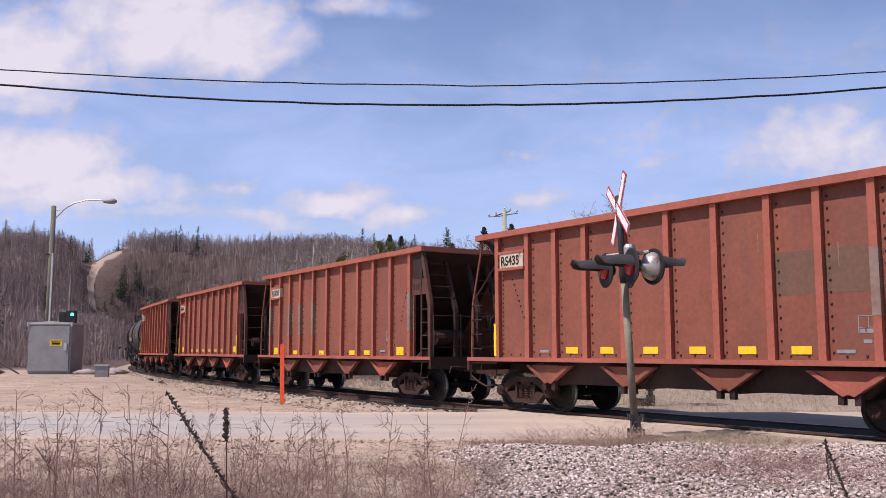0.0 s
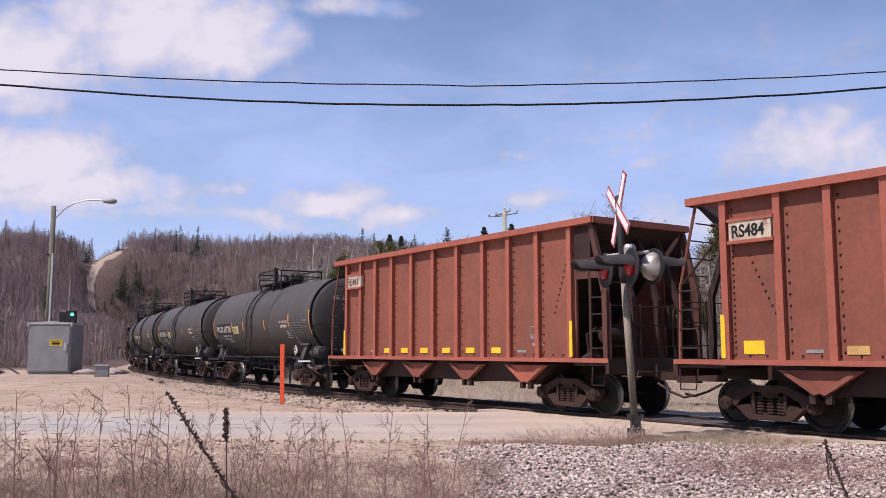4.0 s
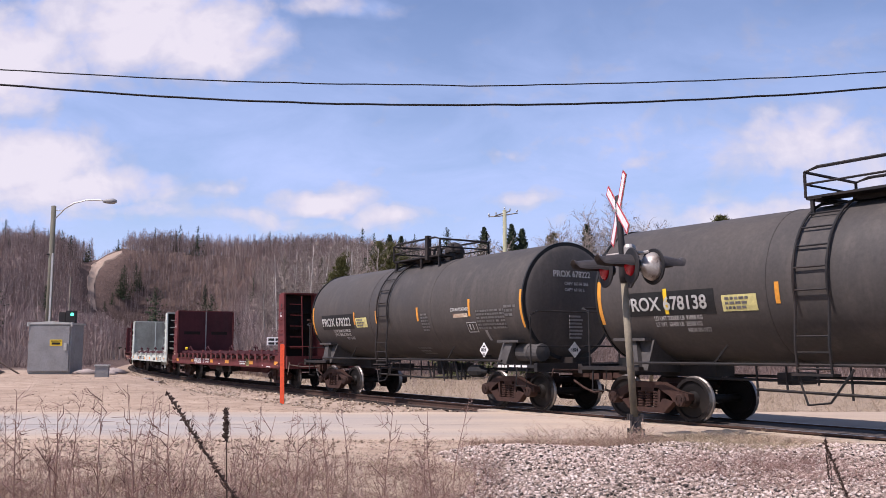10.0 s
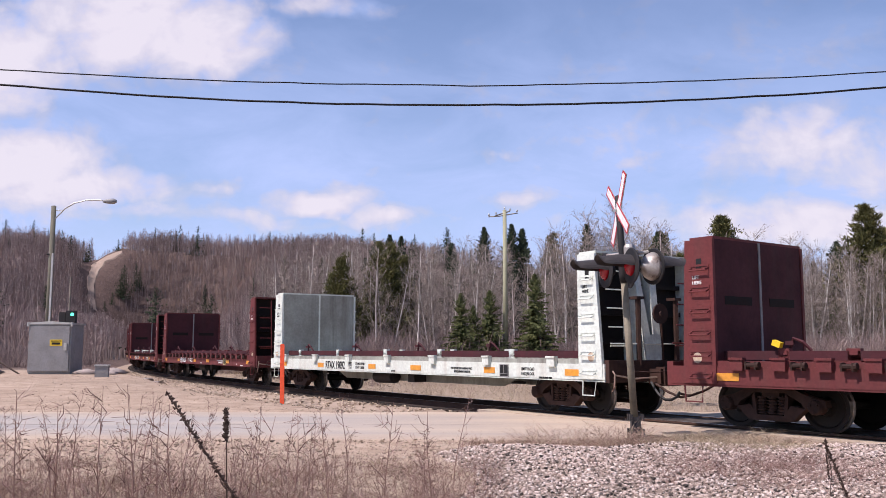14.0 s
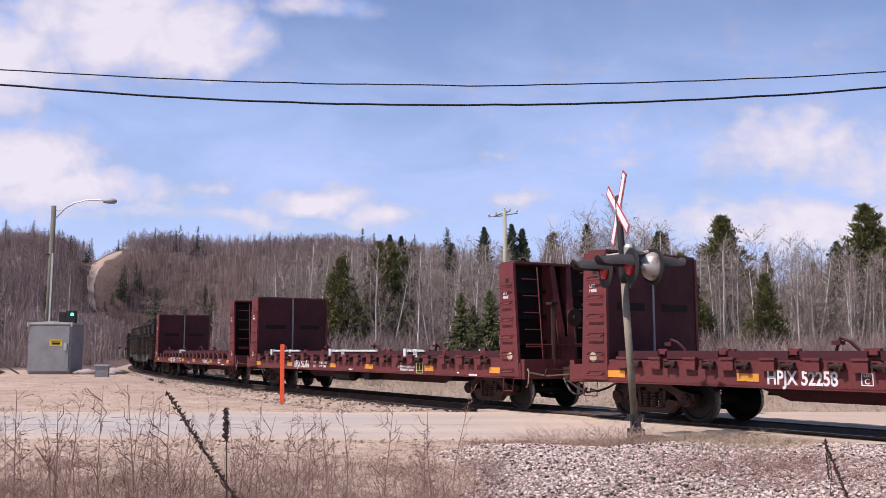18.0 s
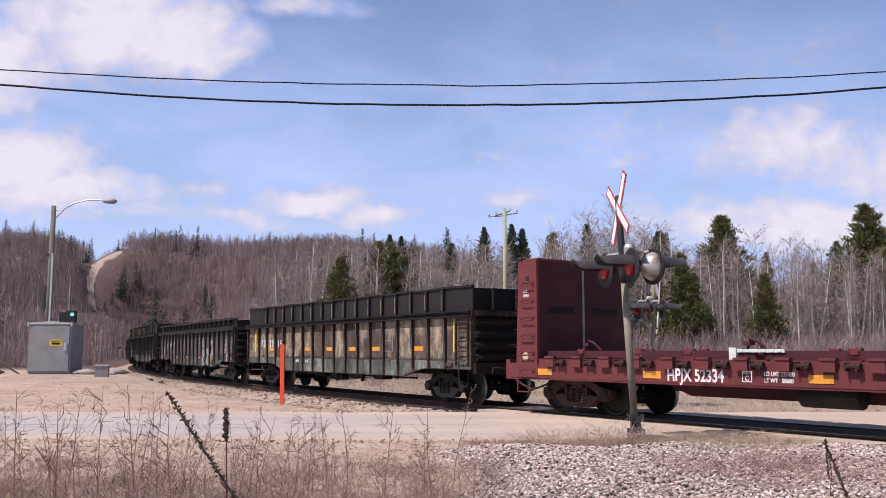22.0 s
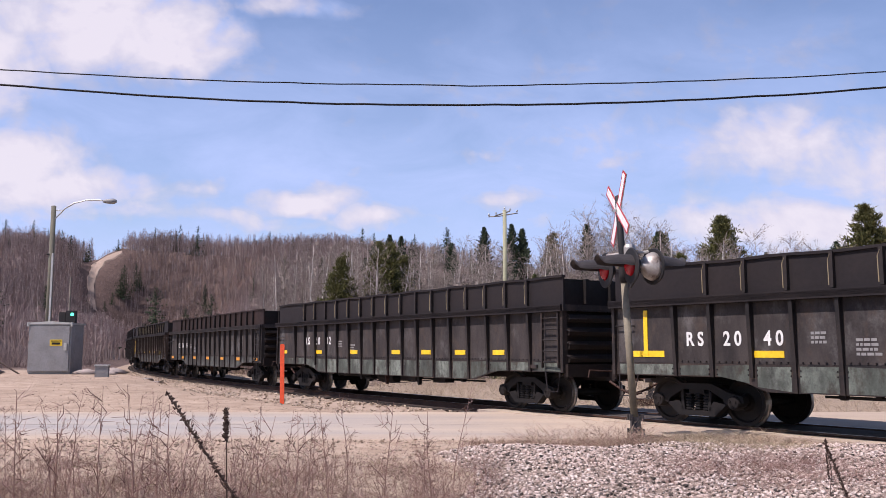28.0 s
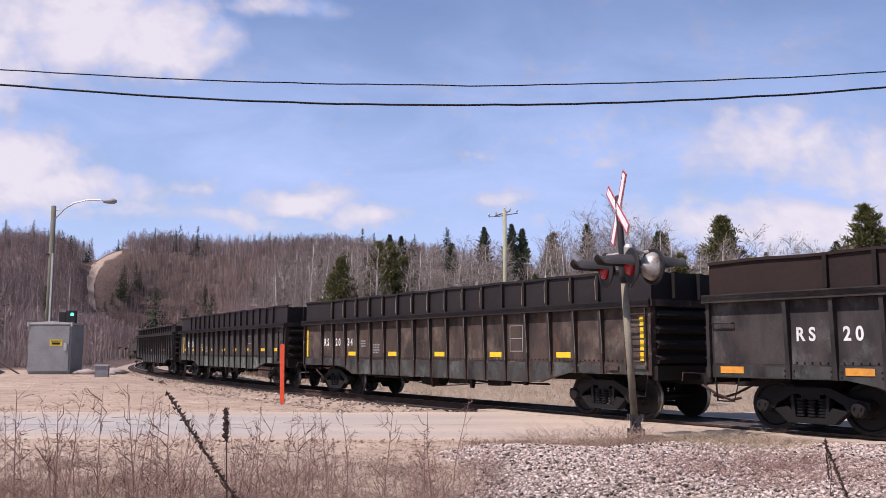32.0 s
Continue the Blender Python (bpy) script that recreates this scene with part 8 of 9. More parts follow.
# the woods on the hill and behind, too many to count
def light_tree(seed, h=10.0):
    """A far bare tree: trunk, and crown of twigs."""
    rng = np.random.default_rng(seed)
    tr = tube([(0, 0, 0), (0.1 * rng.normal(), 0.1 * rng.normal(), h * 0.5), (0.25 * rng.normal(), 0.25 * rng.normal(), h)], [0.12, 0.09, 0.025], 3)
    tw = []
    for b in range(27):
        t = 0.34 + 0.66 * rng.random()
        a = rng.uniform(0, 2 * math.pi)
        ln = h * 0.20 * (1.25 - t) * rng.uniform(0.5, 1.1) + 0.3
        d = np.array((math.cos(a), math.sin(a), rng.uniform(0.7, 1.8)))
        d = d / np.linalg.norm(d) * ln
        p = np.array((0, 0, h * t * 0.96))
        tw += blade(p, p + d, 0.036, rng)
        for _ in range(2):
            s = p + d * rng.uniform(0.25, 0.8)
            tw += blade(s, s + (d + rng.normal(size=3) * 0.5 * ln) * 0.5, 0.032, rng)
    return tr, twigs_to(tw)


def light_conifer(seed, h=10.0):
    tr, cr = conifer(seed, h, boughs=120, sprays=5, width=0.29, hang=0.075)
    return gather([tr, cr])


def scatter(name, protos_, spots, mat, label, category, seed):
    """Many trees in one mesh: spots of x, y, height."""
    rng = np.random.default_rng(seed)
    xs, ys, hs = (np.array([s[i] for s in spots]) for i in range(3))
    zs = ground_z(xs, ys) - 0.15
    vs, fs, o = [], [], 0
    which = rng.integers(0, len(protos_), len(spots))
    for x, y, z, h, w in zip(xs, ys, zs, hs, which):
        v, f = protos_[w]
        a = rng.uniform(0, 2 * math.pi)
        c, s = math.cos(a), math.sin(a)
        k = h / 10.0
        wx = k * rng.uniform(0.85, 1.25)
        vv = np.empty_like(v)
        vv[:, 0] = (v[:, 0] * c - v[:, 1] * s) * wx + x
        vv[:, 1] = (v[:, 0] * s + v[:, 1] * c) * wx + y
        vv[:, 2] = v[:, 2] * k + z
        vs.append(vv)
        fs.append(f + o)
        o += len(v)
    me = tris_mesh(name, np.concatenate(vs), np.concatenate(fs))
    return tagged(part(name, me, mat, None), label, category, kind="stuff")


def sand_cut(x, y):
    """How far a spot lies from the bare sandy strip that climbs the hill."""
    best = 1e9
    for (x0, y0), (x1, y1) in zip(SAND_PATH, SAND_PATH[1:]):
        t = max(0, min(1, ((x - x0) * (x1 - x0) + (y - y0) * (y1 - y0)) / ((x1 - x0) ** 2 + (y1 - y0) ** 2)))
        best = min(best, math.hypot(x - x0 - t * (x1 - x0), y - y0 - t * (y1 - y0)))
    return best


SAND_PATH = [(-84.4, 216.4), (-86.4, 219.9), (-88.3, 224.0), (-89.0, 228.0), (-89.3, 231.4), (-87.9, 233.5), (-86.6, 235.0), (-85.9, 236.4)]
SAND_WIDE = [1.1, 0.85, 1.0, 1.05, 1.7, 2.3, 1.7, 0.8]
spots, rs = [], random.Random(5)
while len(spots) < 15000:
    r = math.sqrt(rs.uniform(88 ** 2, 285 ** 2))
    u = rs.uniform(-0.62, 0.62) if len(spots) < 9500 else rs.uniform(-0.52, -0.02)
    x, y = r * u / math.hypot(1, u), r / math.hypot(1, u)
    td, ts = (float(q[0]) for q in track_distance(x, y))
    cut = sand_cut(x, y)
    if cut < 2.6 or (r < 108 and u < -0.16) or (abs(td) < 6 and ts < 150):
        continue
    h = rs.uniform(3.6, 6.8)
    if -0.403 < u < -0.340:
        rise = 0.042 if u < -0.385 else 0.047 if u < -0.362 else 0.054
        if r < 214 + (10 if u > -0.362 else 0):      # low growth on the slope below the strip
            h = min(h, 1.2 + rise * r - float(ground_z(x, y)[0]))
        elif -0.392 < u < -0.362:                    # scrub beside the strip
            h = rs.uniform(0.6, 1.6)
        elif cut < 8:
            h *= 0.4
        elif u > -0.362:
            h *= 0.5 + 0.5 * (u + 0.362) / 0.022
    if h < 0.6:
        continue
    spots.append((x, y, h))
extra = len(spots) + 4200
while len(spots) < extra:       # thicker growth on the steep face
    r, u = math.sqrt(rs.uniform(175 ** 2, 268 ** 2)), rs.choice((rs.uniform(-0.355, -0.06), rs.uniform(-0.355, -0.18), rs.uniform(-0.53, -0.405)))
    x, y = r * u / math.hypot(1, u), r / math.hypot(1, u)
    td, ts = (float(q[0]) for q in track_distance(x, y))
    h = rs.uniform(2.8, 5.6)
    if -0.355 <= u < -0.34 and r < 226:
        h = min(h, 1.2 + 0.054 * r - float(ground_z(x, y)[0]))
    if h > 0.6 and not (abs(td) < 7 and ts < 160) and sand_cut(x, y) > 3:
        spots.append((x, y, h))
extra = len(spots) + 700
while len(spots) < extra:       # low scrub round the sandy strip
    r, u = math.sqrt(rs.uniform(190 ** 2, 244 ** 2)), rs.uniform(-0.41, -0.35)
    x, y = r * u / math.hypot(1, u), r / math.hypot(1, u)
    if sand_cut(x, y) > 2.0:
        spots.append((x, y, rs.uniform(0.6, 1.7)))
FAR_TREES = [light_tree(100 + i) for i in range(8)]
scatter("bare_woods", [c for _, c in FAR_TREES], spots, m_far_twig, "dense leafless grey-brown woods covering the hill", "woods", 1)
scatter("woods_trunks", [t for t, _ in FAR_TREES], spots, m_far_trunk, "pale grey trunks of the leafless woods on the hill", "woods", 1)
cs = [(-106.0, 230, 8.5), (-103, 232, 6.5), (-98.6, 230, 7), (-95.4, 228, 6.5), (-113.3, 230, 8.5), (-81.0, 250, 7), (-48.7, 250, 7.5), (-93.8, 236, 5), (-92.6, 231, 4), (-73.8, 246, 6), (-66, 248, 6), (-80.8, 226.3, 9.0), (-81.4, 226.0, 6.8), (-79.1, 230.3, 7.3), (-78.5, 231.3, 5.5), (-82.3, 222.8, 3.4), (-85.0, 213.4, 3.5), (-82.9, 219.6, 2.5), (-86.6, 237.5, 3.4)]
while len(cs) < 190:
    r = math.sqrt(rs.uniform(100 ** 2, 285 ** 2))
    u = rs.uniform(-0.6, 0.6)
    x, y = r * u / math.hypot(1, u), r / math.hypot(1, u)
    if u < -0.06 and rs.random() < 0.6 or sand_cut(x, y) < 5 or (r < 118 and u < -0.16) or (-0.44 < u < -0.345):
        continue
    cs.append((x, y, rs.uniform(5, 11)))
scatter("far_spruces", [light_conifer(200 + i) for i in range(5)], cs, m_needle, "dark spruces scattered through the bare woods", "conifers", 2)

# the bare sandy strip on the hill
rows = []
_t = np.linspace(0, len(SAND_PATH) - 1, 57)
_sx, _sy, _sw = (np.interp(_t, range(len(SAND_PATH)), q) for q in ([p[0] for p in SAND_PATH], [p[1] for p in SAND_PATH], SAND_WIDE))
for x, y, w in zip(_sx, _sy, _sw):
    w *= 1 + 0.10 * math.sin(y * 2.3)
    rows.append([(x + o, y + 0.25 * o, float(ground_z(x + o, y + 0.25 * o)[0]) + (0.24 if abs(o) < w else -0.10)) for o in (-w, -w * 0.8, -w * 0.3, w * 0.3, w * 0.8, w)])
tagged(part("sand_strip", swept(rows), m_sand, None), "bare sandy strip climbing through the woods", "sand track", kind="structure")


# brush along the foot of the woods and beside the line
def brush(seed, h=10.0):
    rng = np.random.default_rng(seed)
    tw = []
    for _ in range(28):
        p = np.array((rng.normal() * 2.2, rng.normal() * 2.2, 0))
        d = np.array((rng.normal() * 0.25, rng.normal() * 0.25, 1.0)) * h * rng.uniform(0.45, 1.0)
        tw += blade(p, p + d, 0.06, rng)
        for _ in range(3):
            s = p + d * rng.uniform(0.3, 0.85)
            tw += blade(s, s + (d + rng.normal(size=3) * h * 0.35) * 0.35, 0.04, rng)
    return twigs_to(tw)


spots = []
while len(spots) < 3600:
    y = rs.uniform(44, 112) if rs.random() < 0.4 else rs.uniform(56, 74)
    u = rs.uniform(-0.6, 0.58)
    x = y * u
    if abs(track_distance(x, y)[0][0]) < 5.5 or (u < -0.06 and track_distance(x, y)[0][0] > 0 and y < 74) or (u > -0.1 and y < 52 and rs.random() < 0.8):
        continue
    spots.append((x, y, rs.uniform(1.2, 3.6) * (0.4 if y < 56 else 1)))
scatter("brush", [brush(300 + i) for i in range(6)], spots, m_brush, "leafless grey-brown brush along the foot of the woods", "brush", 3)


# ---- stones ----
def stone_protos(k, seed):
    rng = np.random.default_rng(seed)
    base = np.array([(1, 0, 0), (-1, 0, 0), (0, 1, 0), (0, -1, 0), (0, 0, 1), (0, 0, -1), (0.6, 0.6, 0.5), (-0.6, 0.6, 0.5), (-0.6, -0.6, 0.45), (0.6, -0.6, 0.5)], float)
    f = np.array([(0, 6, 4), (6, 2, 4), (2, 7, 4), (7, 1, 4), (1, 8, 4), (8, 3, 4), (3, 9, 4), (9, 0, 4), (0, 5, 2), (2, 5, 1), (1, 5, 3), (3, 5, 0), (0, 2, 6), (2, 1, 7), (1, 3, 8), (3, 0, 9)])
    return [(base * rng.uniform(0.4, 1.4, (10, 1)) * np.array((1, rng.uniform(0.5, 0.95), rng.uniform(0.45, 0.85))), f) for _ in range(k)]


def stones(name, spots, mat, label, seed, parent=None):
    """spots: x, y, z, size."""
    rng = np.random.default_rng(seed)
    ps = stone_protos(12, seed)
    vs, fs, o = [], [], 0
    for x, y, z, s in spots:
        v, f = ps[rng.integers(0, len(ps))]
        a, b = rng.uniform(0, 6.28), rng.uniform(-0.7, 0.7)
        R = np.array(Matrix.Rotation(a, 3, "Z") @ Matrix.Rotation(b, 3, "X"))
        vs.append(v @ R.T * s + (x, y, z))
        fs.append(f + o)
        o += len(v)
    return tagged(part(name, tris_mesh(name, np.concatenate(vs), np.concatenate(fs)), mat, None), label, "gravel", kind="stuff")


m_stone = island_colour("crushed_stone", [(0.0, (0.045, 0.038, 0.034)), (0.13, (0.10, 0.08, 0.068)), (0.22, (0.37, 0.285, 0.240)), (0.65, (0.53, 0.42, 0.365)), (1.0, (0.72, 0.62, 0.56))], 0.9)
m_stone_bed = worn("stone_dust", (0.28, 0.215, 0.172), (0.17, 0.13, 0.104), big=1.2, fine=30, amount=0.8, rough=0.95, relief=0.9)
m_stone_dull = island_colour("ballast_stones", [(0.0, (0.16, 0.116, 0.087)), (0.5, (0.36, 0.276, 0.204)), (1.0, (0.55, 0.446, 0.348))], 0.9)


def mound_z(x, y):
    """The low bank of crushed stone beside the signal."""
    edge = sstep(-0.4, 1.1, x - 0.25 * np.sin(y * 1.3)) * sstep(14.4, 13.4, y - 0.15 * np.sin(x * 2.1)) * sstep(5.0, 7.0, y)
    return ground_z(x, y) + (0.10 + 0.03 * wobble(3 * x, 3 * y)) * edge - 0.06 * (1 - edge)


gx = np.arange(-0.8, 9.6, 0.16)
gy = np.arange(5.0, 14.8, 0.16)
rows = []
for y in gy:
    z = mound_z(gx, np.full(gx.shape, y))
    rows.append([(a, y, b) for a, b in zip(gx, z)])
tagged(part("gravel_bank", swept(rows), m_stone_bed, None), "bank of pale crushed stone beside the signal", "gravel", kind="structure")
rs = random.Random(21)
spots = []
while len(spots) < 30000:
    y = 7.5 + 6.8 * rs.random() ** 0.85
    x = rs.uniform(-1.6, 0.56 * y + 0.8)
    e = float(sstep(-1.5, 1.2, x - 0.25 * math.sin(y * 1.3) + 0.35 * math.sin(3.1 * y + 2 * x)))
    if rs.random() > e * float(sstep(14.5, 13.6, y - 0.15 * math.sin(x * 2.1))) + 0.02:
        continue
    spots.append((x, y, 0, 0.010 + 0.022 * rs.random() ** 1.8))
zz = mound_z(np.array([s[0] for s in spots]), np.array([s[1] for s in spots]))
stones("crushed_stone", [(x, y, z + 0.4 * s, s) for (x, y, _, s), z in zip(spots, zz)], m_stone, "loose pale crushed stone", 31)
spots = []
while len(spots) < 5200:
    s = rs.uniform(CROSS1 + 0.2, 62) if rs.random() < 0.85 else rs.uniform(-20, CROSS0)
    off = rs.choice((-1, 1)) * rs.uniform(1.3, 3.1) if rs.random() < 0.7 else rs.uniform(1.3, 4.4)
    p = beside(s, off)
    z = float(np.interp(abs(off), [1.75, 2.5, 3.3, 4.4], [-0.18, -0.33, -0.30, -0.10]))
    spots.append((p.x, p.y, z + 0.01, rs.uniform(0.025, 0.065)))
stones("ballast_stones", spots, m_stone_dull, "loose ballast stones along the track", 32)
spots = []
while len(spots) < 2600:
    y = rs.uniform(12.4, 15.6) if rs.random() < 0.5 else rs.uniform(22.2, 42)
    x = y * rs.uniform(-0.52, 0.12 if y < 20 else -0.12)
    if y > 20 and track_distance(x, y)[0][0] < 3.3:
        continue
    spots.append((x, y, float(ground_z(x, y)[0]), rs.uniform(0.012, 0.04)))
stones("scattered_pebbles", spots, m_stone_dull, "pebbles scattered over the sandy lot", 33)
# a few larger rocks and earth heaps by the instrument house
m_weed_pole = worn("old_dark_wood", (0.075, 0.052, 0.043), (0.045, 0.032, 0.027), big=3, amount=0.6, rough=0.9)
m_rock = worn("lichen_rock", (0.36, 0.30, 0.27), (0.24, 0.2, 0.18), big=2, amount=0.7, rough=0.9)
for x, y, s in ((-17.4, 44.2, 0.5), (-16.6, 45.5, 0.4), (-16.1, 43.9, 0.35), (-15.3, 46.5, 0.55), (-14.3, 45.0, 0.38), (-17.0, 47.0, 0.45), (-22.3, 44.0, 0.6), (-23.2, 45.5, 0.8), (-13.2, 47.5, 0.3), (-12.4, 44.6, 0.28)):
    v, f = stone_protos(1, int(x * 10) % 97 + 3)[0]
    me = tris_mesh("boulder", v * s * np.array((1.5, 1, 0.75)), f)
    ob = tagged(part("boulder", me, m_rock, None), "pale grey boulder at the edge of the lot", "boulder", "boulders by the cabinet")
    ob.matrix_basis = pose(x, y, float(ground_z(x, y)[0]) + 0.1 * s)

bm = bmesh.new()
rod(bm, [(-22.9, 45.2, 1.12), (-21.9, 45.0, 0.72), (-21.0, 44.8, 0.25)], 0.03, 5, 0.045)
tagged(part("leaning_pole", bm, m_weed_pole, None), "thin dark pole leaning on the sandy bank", "pole")

# ---- dry weeds and grass in front ----
m_weed = island_colour("dry_weed_stems", [(0.0, (0.115, 0.060, 0.050)), (0.5, (0.25, 0.145, 0.122)), (1.0, (0.50, 0.35, 0.30))], 0.9)
m_weed_dark = worn("dark_seed_head", (0.055, 0.035, 0.028), (0.10, 0.065, 0.05), big=20, amount=0.6, rough=0.95)
m_straw = island_colour("straw_grass", [(0.0, (0.17, 0.12, 0.085)), (0.5, (0.36, 0.275, 0.19)), (0.85, (0.54, 0.435, 0.315)), (0.93, (0.25, 0.235, 0.12)), (1.0, (0.56, 0.47, 0.37))], 0.9)
m_grass = island_colour("dry_grass", [(0.0, (0.18, 0.108, 0.086)), (0.5, (0.35, 0.235, 0.185)), (0.85, (0.56, 0.42, 0.335)), (0.93, (0.26, 0.24, 0.11)), (1.0, (0.58, 0.47, 0.39))], 0.9)


def weed(seed, h=1.0, side=12):
    """A dry branching weed: stem and twigs."""
    rng = np.random.default_rng(seed)
    bend = rng.normal(size=2) * 0.07
    at = lambda t: np.array((bend[0] * t * t * h + 0.015 * math.sin(6 * t + seed), bend[1] * t * t * h, h * t))
    stem = tube([at(t) for t in np.linspace(0, 1, 6)], [0.0055, 0.0047, 0.0038, 0.003, 0.0021, 0.001], 4)
    pieces = []
    for k in range(side):
        t = 0.25 + 0.7 * (k + rng.random()) / side
        p = at(t)
        a = rng.uniform(0, 6.28)
        ln = h * rng.uniform(0.06, 0.17) * (1.25 - 0.7 * t)
        e = p + np.array((math.cos(a), math.sin(a), rng.uniform(0.7, 1.6))) * ln * 0.75
        pieces.append(tube([p, (p + e) / 2 + rng.normal(size=3) * 0.01, e], [0.0024, 0.0018, 0.0009], 3))
        for _ in range(4):
            s = p + (e - p) * rng.uniform(0.3, 1)
            pieces.append(tube([s, s + (e - p) * 0.25 + rng.normal(size=3) * 0.035], [0.0016, 0.0007], 3))
    return stem, gather(pieces)


P_WEED = protos("weed", [weed(400 + i, 1.0, 11 + 2 * (i % 3)) for i in range(7)], (m_weed, m_weed))
rw = random.Random(9)
TALL = ((-2.72, 5.9, 1.5), (-2.42, 5.7, 1.45), (-2.25, 6.1, 1.48), (-2.05, 6.0, 1.35), (-1.92, 5.8, 1.5), (-1.78, 6.2, 1.3), (-1.62, 5.7, 1.4), (-1.42, 6.0, 1.25), (-1.28, 5.9, 1.32), (-1.12, 6.2, 1.3), (-0.98, 5.8, 1.35),
        (-0.86, 6.1, 1.2), (-0.72, 6.3, 1.25), (-0.40, 6.5, 1.35), (-2.9, 6.4, 1.2), (-2.6, 6.6, 1.1), (-1.05, 6.6, 1.05), (-0.2, 7.2, 0.85), (-0.62, 6.9, 0.9), (-1.5, 6.8, 1.0), (-2.15, 7.0, 1.0), (-1.85, 7.2, 0.95))
TALL = list(TALL)
while len(TALL) < 105:
    y = rw.uniform(6.0, 10.5)
    x = y * rw.uniform(-0.52, 0.02)
    TALL.append((x, y, rw.uniform(0.5, 1.3)))
for x, y, h in TALL:
    th = thing("dry_weed", "tall dry brown weed with fine side stems", "dry weed", "dry weeds in front", at=pose(x, y, float(ground_z(x, y)[0]) - 0.03, rw.uniform(-5, 5), rw.uniform(-6, 6), rw.uniform(0, 360)))
    for nm, me in zip(("stem", "side_growth"), rw.choice(P_WEED)):
        o = tagged(part(nm, me, None, th), kind="stuff" if nm == "side_growth" else "")
        o.matrix_basis = Matrix.Scale(h, 4)


def spike(a, b, r, seed, head):
    """A dark old flower stalk with a rough seed head from head of its length up."""
    a, b = Vector(a), Vector(b)
    th = thing("flower_stalk", "dark dead flower stalk with a rough seed head", "dry weed", "dead flower stalks", at=Matrix.Translation(a))
    d = b - a
    bm = bmesh.new()
    rod(bm, [(0, 0, 0), d * 0.5 + Vector((0.02, 0, -0.02)), d], r * 0.6, 6, r * 0.35)
    part("stem", bm, m_weed_dark, th)
    rr = random.Random(seed)
    bm = bmesh.new()
    for k in range(170):
        t = head + (1 - head) * k / 170
        p = d * t + Vector((rr.uniform(-1, 1), rr.uniform(-1, 1), rr.uniform(-1, 1))) * r * 0.9
        q = p + Vector((rr.uniform(-1, 1), rr.uniform(-1, 1), rr.uniform(-0.5, 1))) * r * 1.5
        rod(bm, [p, q], r * 0.55, 4, r * 0.2)
    part("seed_head", bm, m_weed_dark, th)


spike((-0.52, 5.1, -0.35), (-1.83, 6.0, 1.13), 0.015, 1, 0.40)
spike((-1.33, 5.6, -0.35), (-1.42, 5.95, 1.02), 0.012, 2, 0.86)
spike((2.62, 5.2, -0.35), (2.34, 5.6, 0.86), 0.010, 3, 0.55)
spike((2.30, 5.45, 0.55), (2.35, 5.6, 0.84), 0.005, 4, 0.3)
for i, (x, y, h) in enumerate(((2.75, 5.7, 0.8), (2.92, 5.8, 0.7), (0.66, 6.2, 0.6), (2.5, 6.2, 0.45))):
    th = thing("dry_weed", "short dry brown weed on the crushed stone", "dry weed", "dry weeds in front", at=pose(x, y, float(ground_z(x, y)[0]), 4, -8, 60 * i))
    for nm, me in zip(("stem", "side_growth"), P_WEED[i]):
        o = tagged(part(nm, me, None, th), kind="stuff" if nm == "side_growth" else "")
        o.matrix_basis = Matrix.Scale(h, 4)


def tufts(name, spots, mat, label, seed, blades=9, lean=0.45, thick=0.0032):
    rng = np.random.default_rng(seed)
    tri = []
    for x, y, z, h in spots:
        way = rng.normal(size=2) * lean * 0.6
        for _ in range(blades):
            p = np.array((x, y, z)) + np.array((rng.normal() * 0.05, rng.normal() * 0.05, 0))
            d = np.array((way[0] + rng.normal() * lean, way[1] + rng.normal() * lean, 1.0)) * h * rng.uniform(0.4, 1.1)
            m = p + d * 0.55
            tri += blade(p, m + (m - p) * 0.25, thick * rng.uniform(0.7, 1.4), rng)
            tri += blade(m, m + d * 0.5 + np.array((way[0], way[1], -0.25)) * h * rng.uniform(0, 0.8), thick * 0.7, rng)
    v, f = twigs_to(tri)
    return tagged(part(name, tris_mesh(name, v, f), mat, None), label, "dry grass", kind="stuff")


def clumps(x, y, seed):
    """Uneven growth between 0 and 1."""
    q = math.sin(1.9 * x + 1.3 * math.sin(1.1 * y + seed)) + math.sin(2.7 * y - 0.8 * x + 2 * seed) + 0.7 * math.sin(5.3 * x + 3.1 * y + seed)
    return max(0.0, min(1.0, 0.5 + 0.36 * q))


spots = []
while len(spots) < 3000:
    y = 7.0 + 6.0 * rw.random() ** 1.2
    x = y * rw.uniform(-0.54, 0.10) if rw.random() < 0.93 else y * rw.uniform(0.1, 0.54)
    e = float(sstep(13.0, 9.6, y + 0.9 * math.sin(x * 1.7) + 0.5 * math.sin(4.1 * x))) * (0.12 + clumps(x, y, 1))
    if rw.random() > e or (x > 0.1 and rw.random() < 0.75):
        continue
    spots.append((x, y, float(ground_z(x, y)[0]) - 0.01, rw.uniform(0.05, 0.22) * (1.0 if y < 10 else 0.7)))
tufts("dry_grass", spots, m_grass, "matted dry grass and twigs at the roadside", 41, 9, 0.9)
spots = []
while len(spots) < 1050:
    y = 6.9 + 5.0 * rw.random() ** 1.3
    x = y * rw.uniform(-0.54, 0.07)
    if rw.random() > clumps(x, y, 4) ** 1.5:
        continue
    spots.append((x, y, float(ground_z(x, y)[0]) - 0.01, rw.uniform(0.12, 0.55)))
tufts("weed_thicket", spots, m_weed, "thicket of thin dry brown weed stems", 42, 4, 0.35, 0.0028)
# small branching weeds between the tall ones
rng_w = np.random.default_rng(8)
small = [gather(list(weed(450 + i, 1.0, 9))) for i in range(5)]
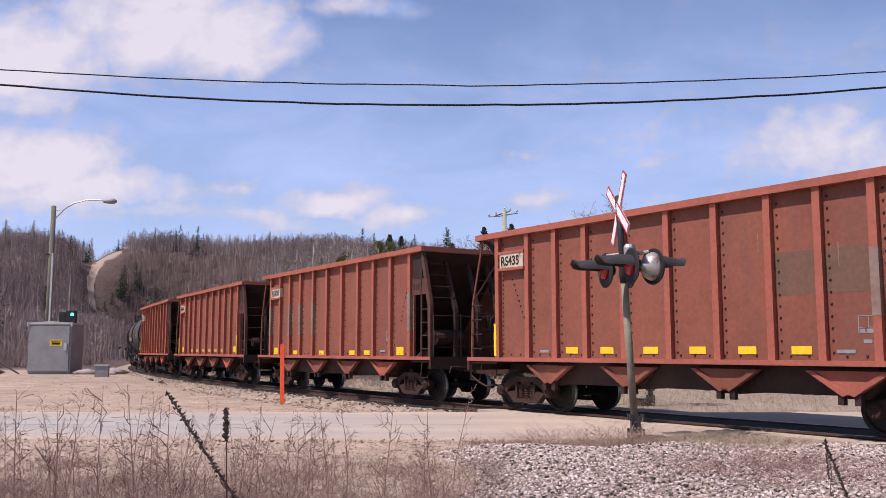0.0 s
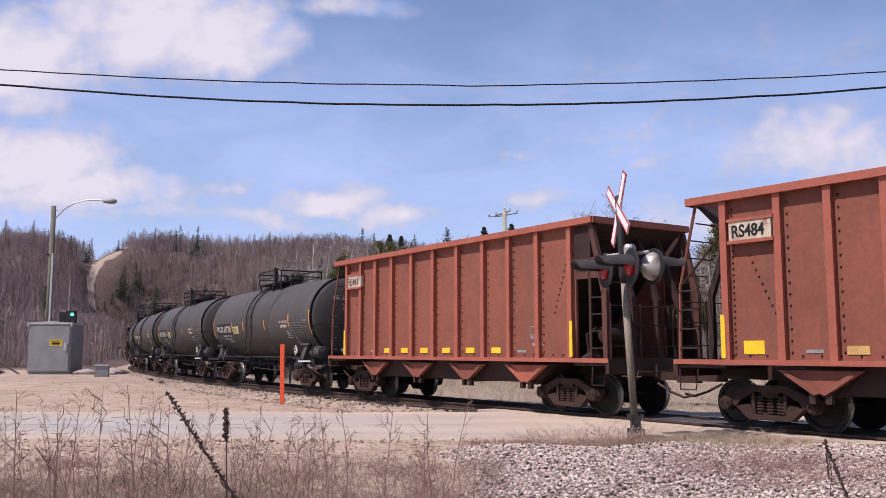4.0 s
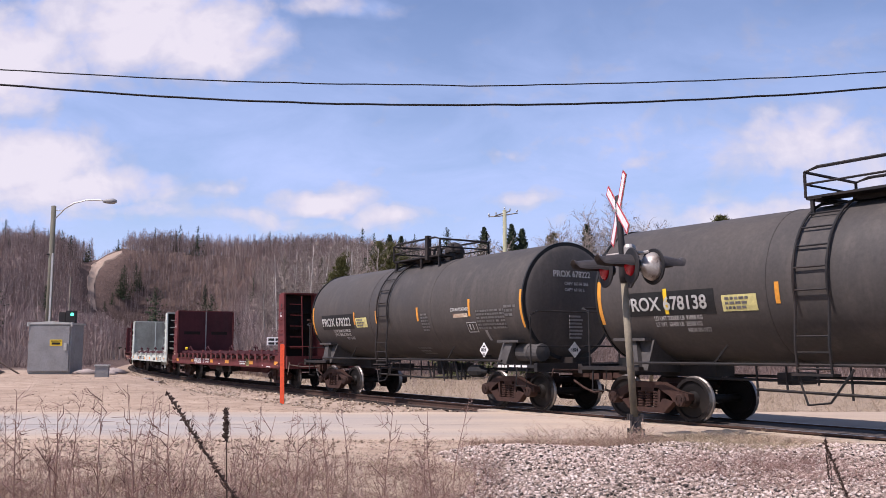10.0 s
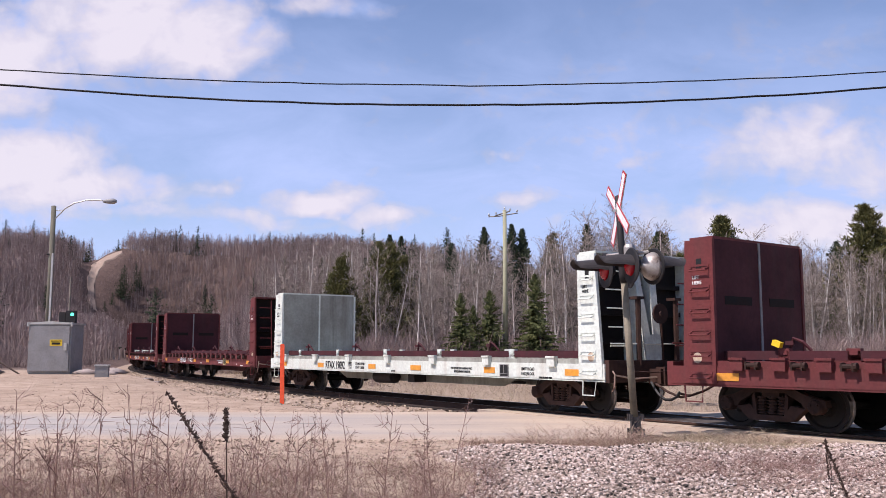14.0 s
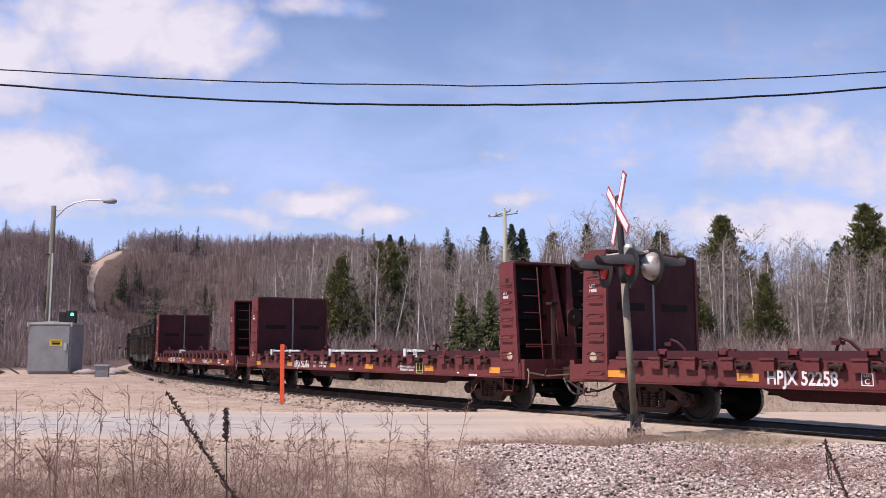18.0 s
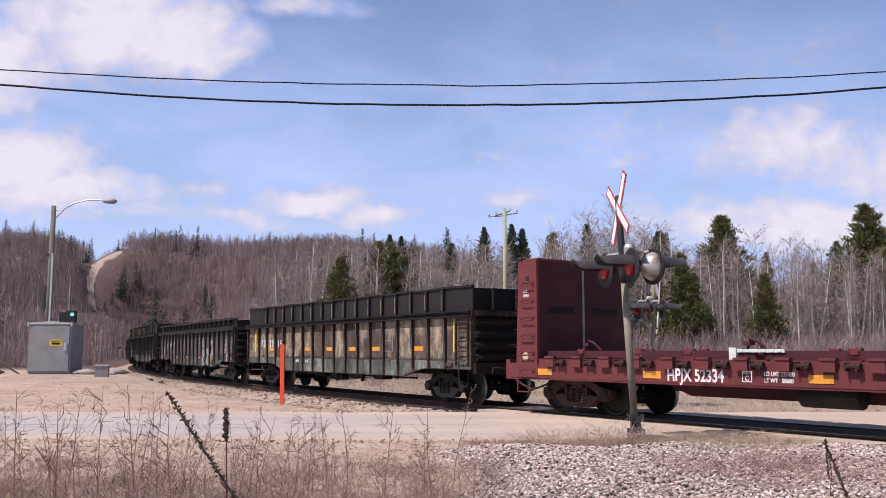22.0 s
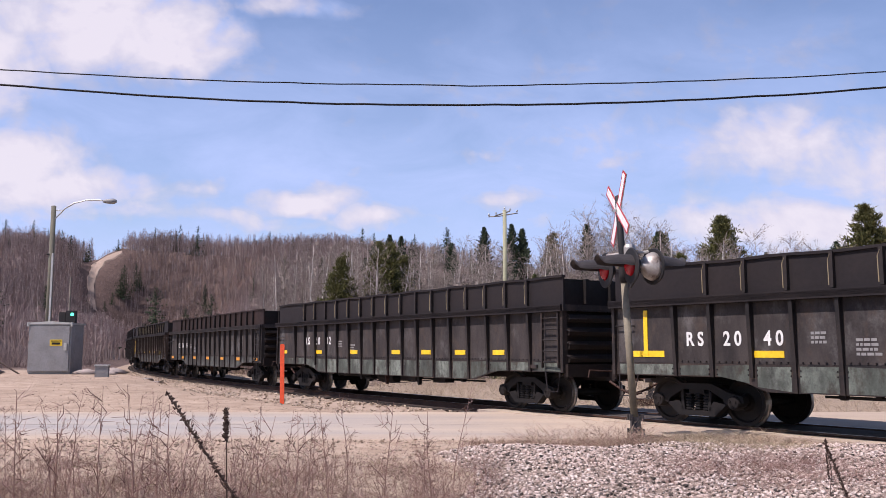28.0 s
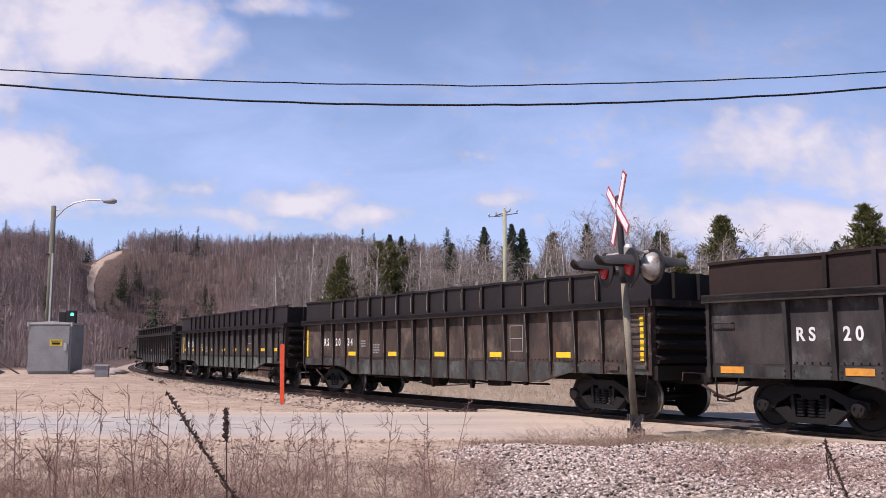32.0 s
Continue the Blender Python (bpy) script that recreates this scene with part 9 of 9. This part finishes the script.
vs, fs, o = [], [], 0
for _ in range(330):
    y = rw.uniform(6.6, 10.8)
    x = y * rw.uniform(-0.54, 0.06)
    if rw.random() > 0.25 + clumps(x, y, 4):
        continue
    v, f = small[rw.randrange(5)]
    k, a = rw.uniform(0.2, 0.62), rw.uniform(0, 6.28)
    R = np.array(Matrix.Rotation(a, 3, "Z") @ Matrix.Rotation(rw.gauss(0, 0.2), 3, "X"))
    vs.append(v * k @ R.T + (x, y, float(ground_z(x, y)[0]) - 0.02))
    fs.append(f + o)
    o += len(v)
tagged(part("small_weeds", tris_mesh("small_weeds", np.concatenate(vs), np.concatenate(fs)), m_weed, None), "small dry branching weeds among the grass", "dry weeds", kind="stuff")
spots = []
while len(spots) < 2100:      # grass round the signal and along the gravel's far edge
    x = rw.uniform(0.3, 8.5)
    y = 14.25 + 0.55 * rw.gauss(0, 0.6) + (0.35 if x > 3.4 else 0.0) - 0.05 * (x - 3)
    if rw.random() > 0.25 + clumps(1.5 * x, y, 2):
        continue
    spots.append((x, y, float(ground_z(x, y)[0]) - 0.01, rw.uniform(0.05, 0.18) * (2.8 if 1.3 < x < 3.3 and rw.random() < 0.4 else 1)))
tufts("roadside_grass", spots, m_grass, "dry tan grass round the signal's foot", 43, 7, 0.55)
spots = []
while len(spots) < 800:       # a few thin patches on the crushed stone
    x, y = rw.gauss(4.0, 0.85), rw.gauss(10.7, 0.7)
    if y < 7.5 or y > 13 or x < 0.5:
        continue
    spots.append((x, y, float(ground_z(x, y)[0]) + 0.08, rw.uniform(0.05, 0.26)))
tufts("gravel_grass", spots, m_weed, "thin dry reddish grass growing through the crushed stone", 45, 7, 0.6, 0.0022)
spots = []
while len(spots) < 1500:      # a low mat between the signal's foot and the road
    y = rw.uniform(12.7, 15.3)
    u = rw.gauss(0.315, 0.055)
    if not 0.225 < u < 0.47 or rw.random() > 0.25 + clumps(u * y, y, 4):
        continue
    spots.append((u * y, y, float(ground_z(u * y, y)[0]) + 0.03, rw.uniform(0.06, 0.20)))
tufts("roadside_grass", spots, m_straw, "low mat of dry straw-coloured grass beside the road", 46, 7, 0.7, 0.0035)
spots = []
while len(spots) < 6500:      # beyond the line
    s = rw.uniform(-16, 60)
    off = -rw.uniform(3.0, 22.0)
    p = beside(s, off)
    if 15.0 < p.y < 23.0:
        continue
    spots.append((p.x, p.y, float(ground_z(p.x, p.y)[0]) - 0.02, rw.uniform(0.2, 0.75)))
tufts("verge_grass", spots, m_straw, "tall dry grass on the verge beyond the track", 44, 6)


# ---- what moves ----
def motions():
    spans = []
    for car, centre, pivot in CARS:
        walk(car, [(t, car_pose(centre, pivot, t)) for t in range(0, 33)])
        # the stretch of time in which this car rolls through view
        ts = [k / 15 for k in range(0, 481)]
        inside = [t for t in ts if -14 < centre - gone(t) < 62]
        spans.append((inside[0], inside[-1]) if inside else None)
    for ws, dx, index in WHEELSETS:
        if spans[index] is None:
            continue
        t0, t1 = spans[index]
        rows, n = [], int(round((t1 - t0) * 15))
        times = [t0 + k / 15 for k in range(n + 1)]
        if t0 > 0.05:
            times.insert(0, 0.0)
        if t1 < 31.9:
            times.append(32.0)
        base = gone(t0)
        for t in times:
            turn = (gone(min(max(t, t0), t1)) - base) / R_WHEEL
            rows.append((t, Matrix.Translation((dx, 0, R_WHEEL)) @ Matrix.Rotation(turn, 4, "Y")))
        walk(ws, rows)
    walk(CLOUDS, [(0, pose(0, 0, 0)), (16.0, pose(-29.0, 0, 0)), (32.0, pose(-58.0, 0, 0))])


motions()
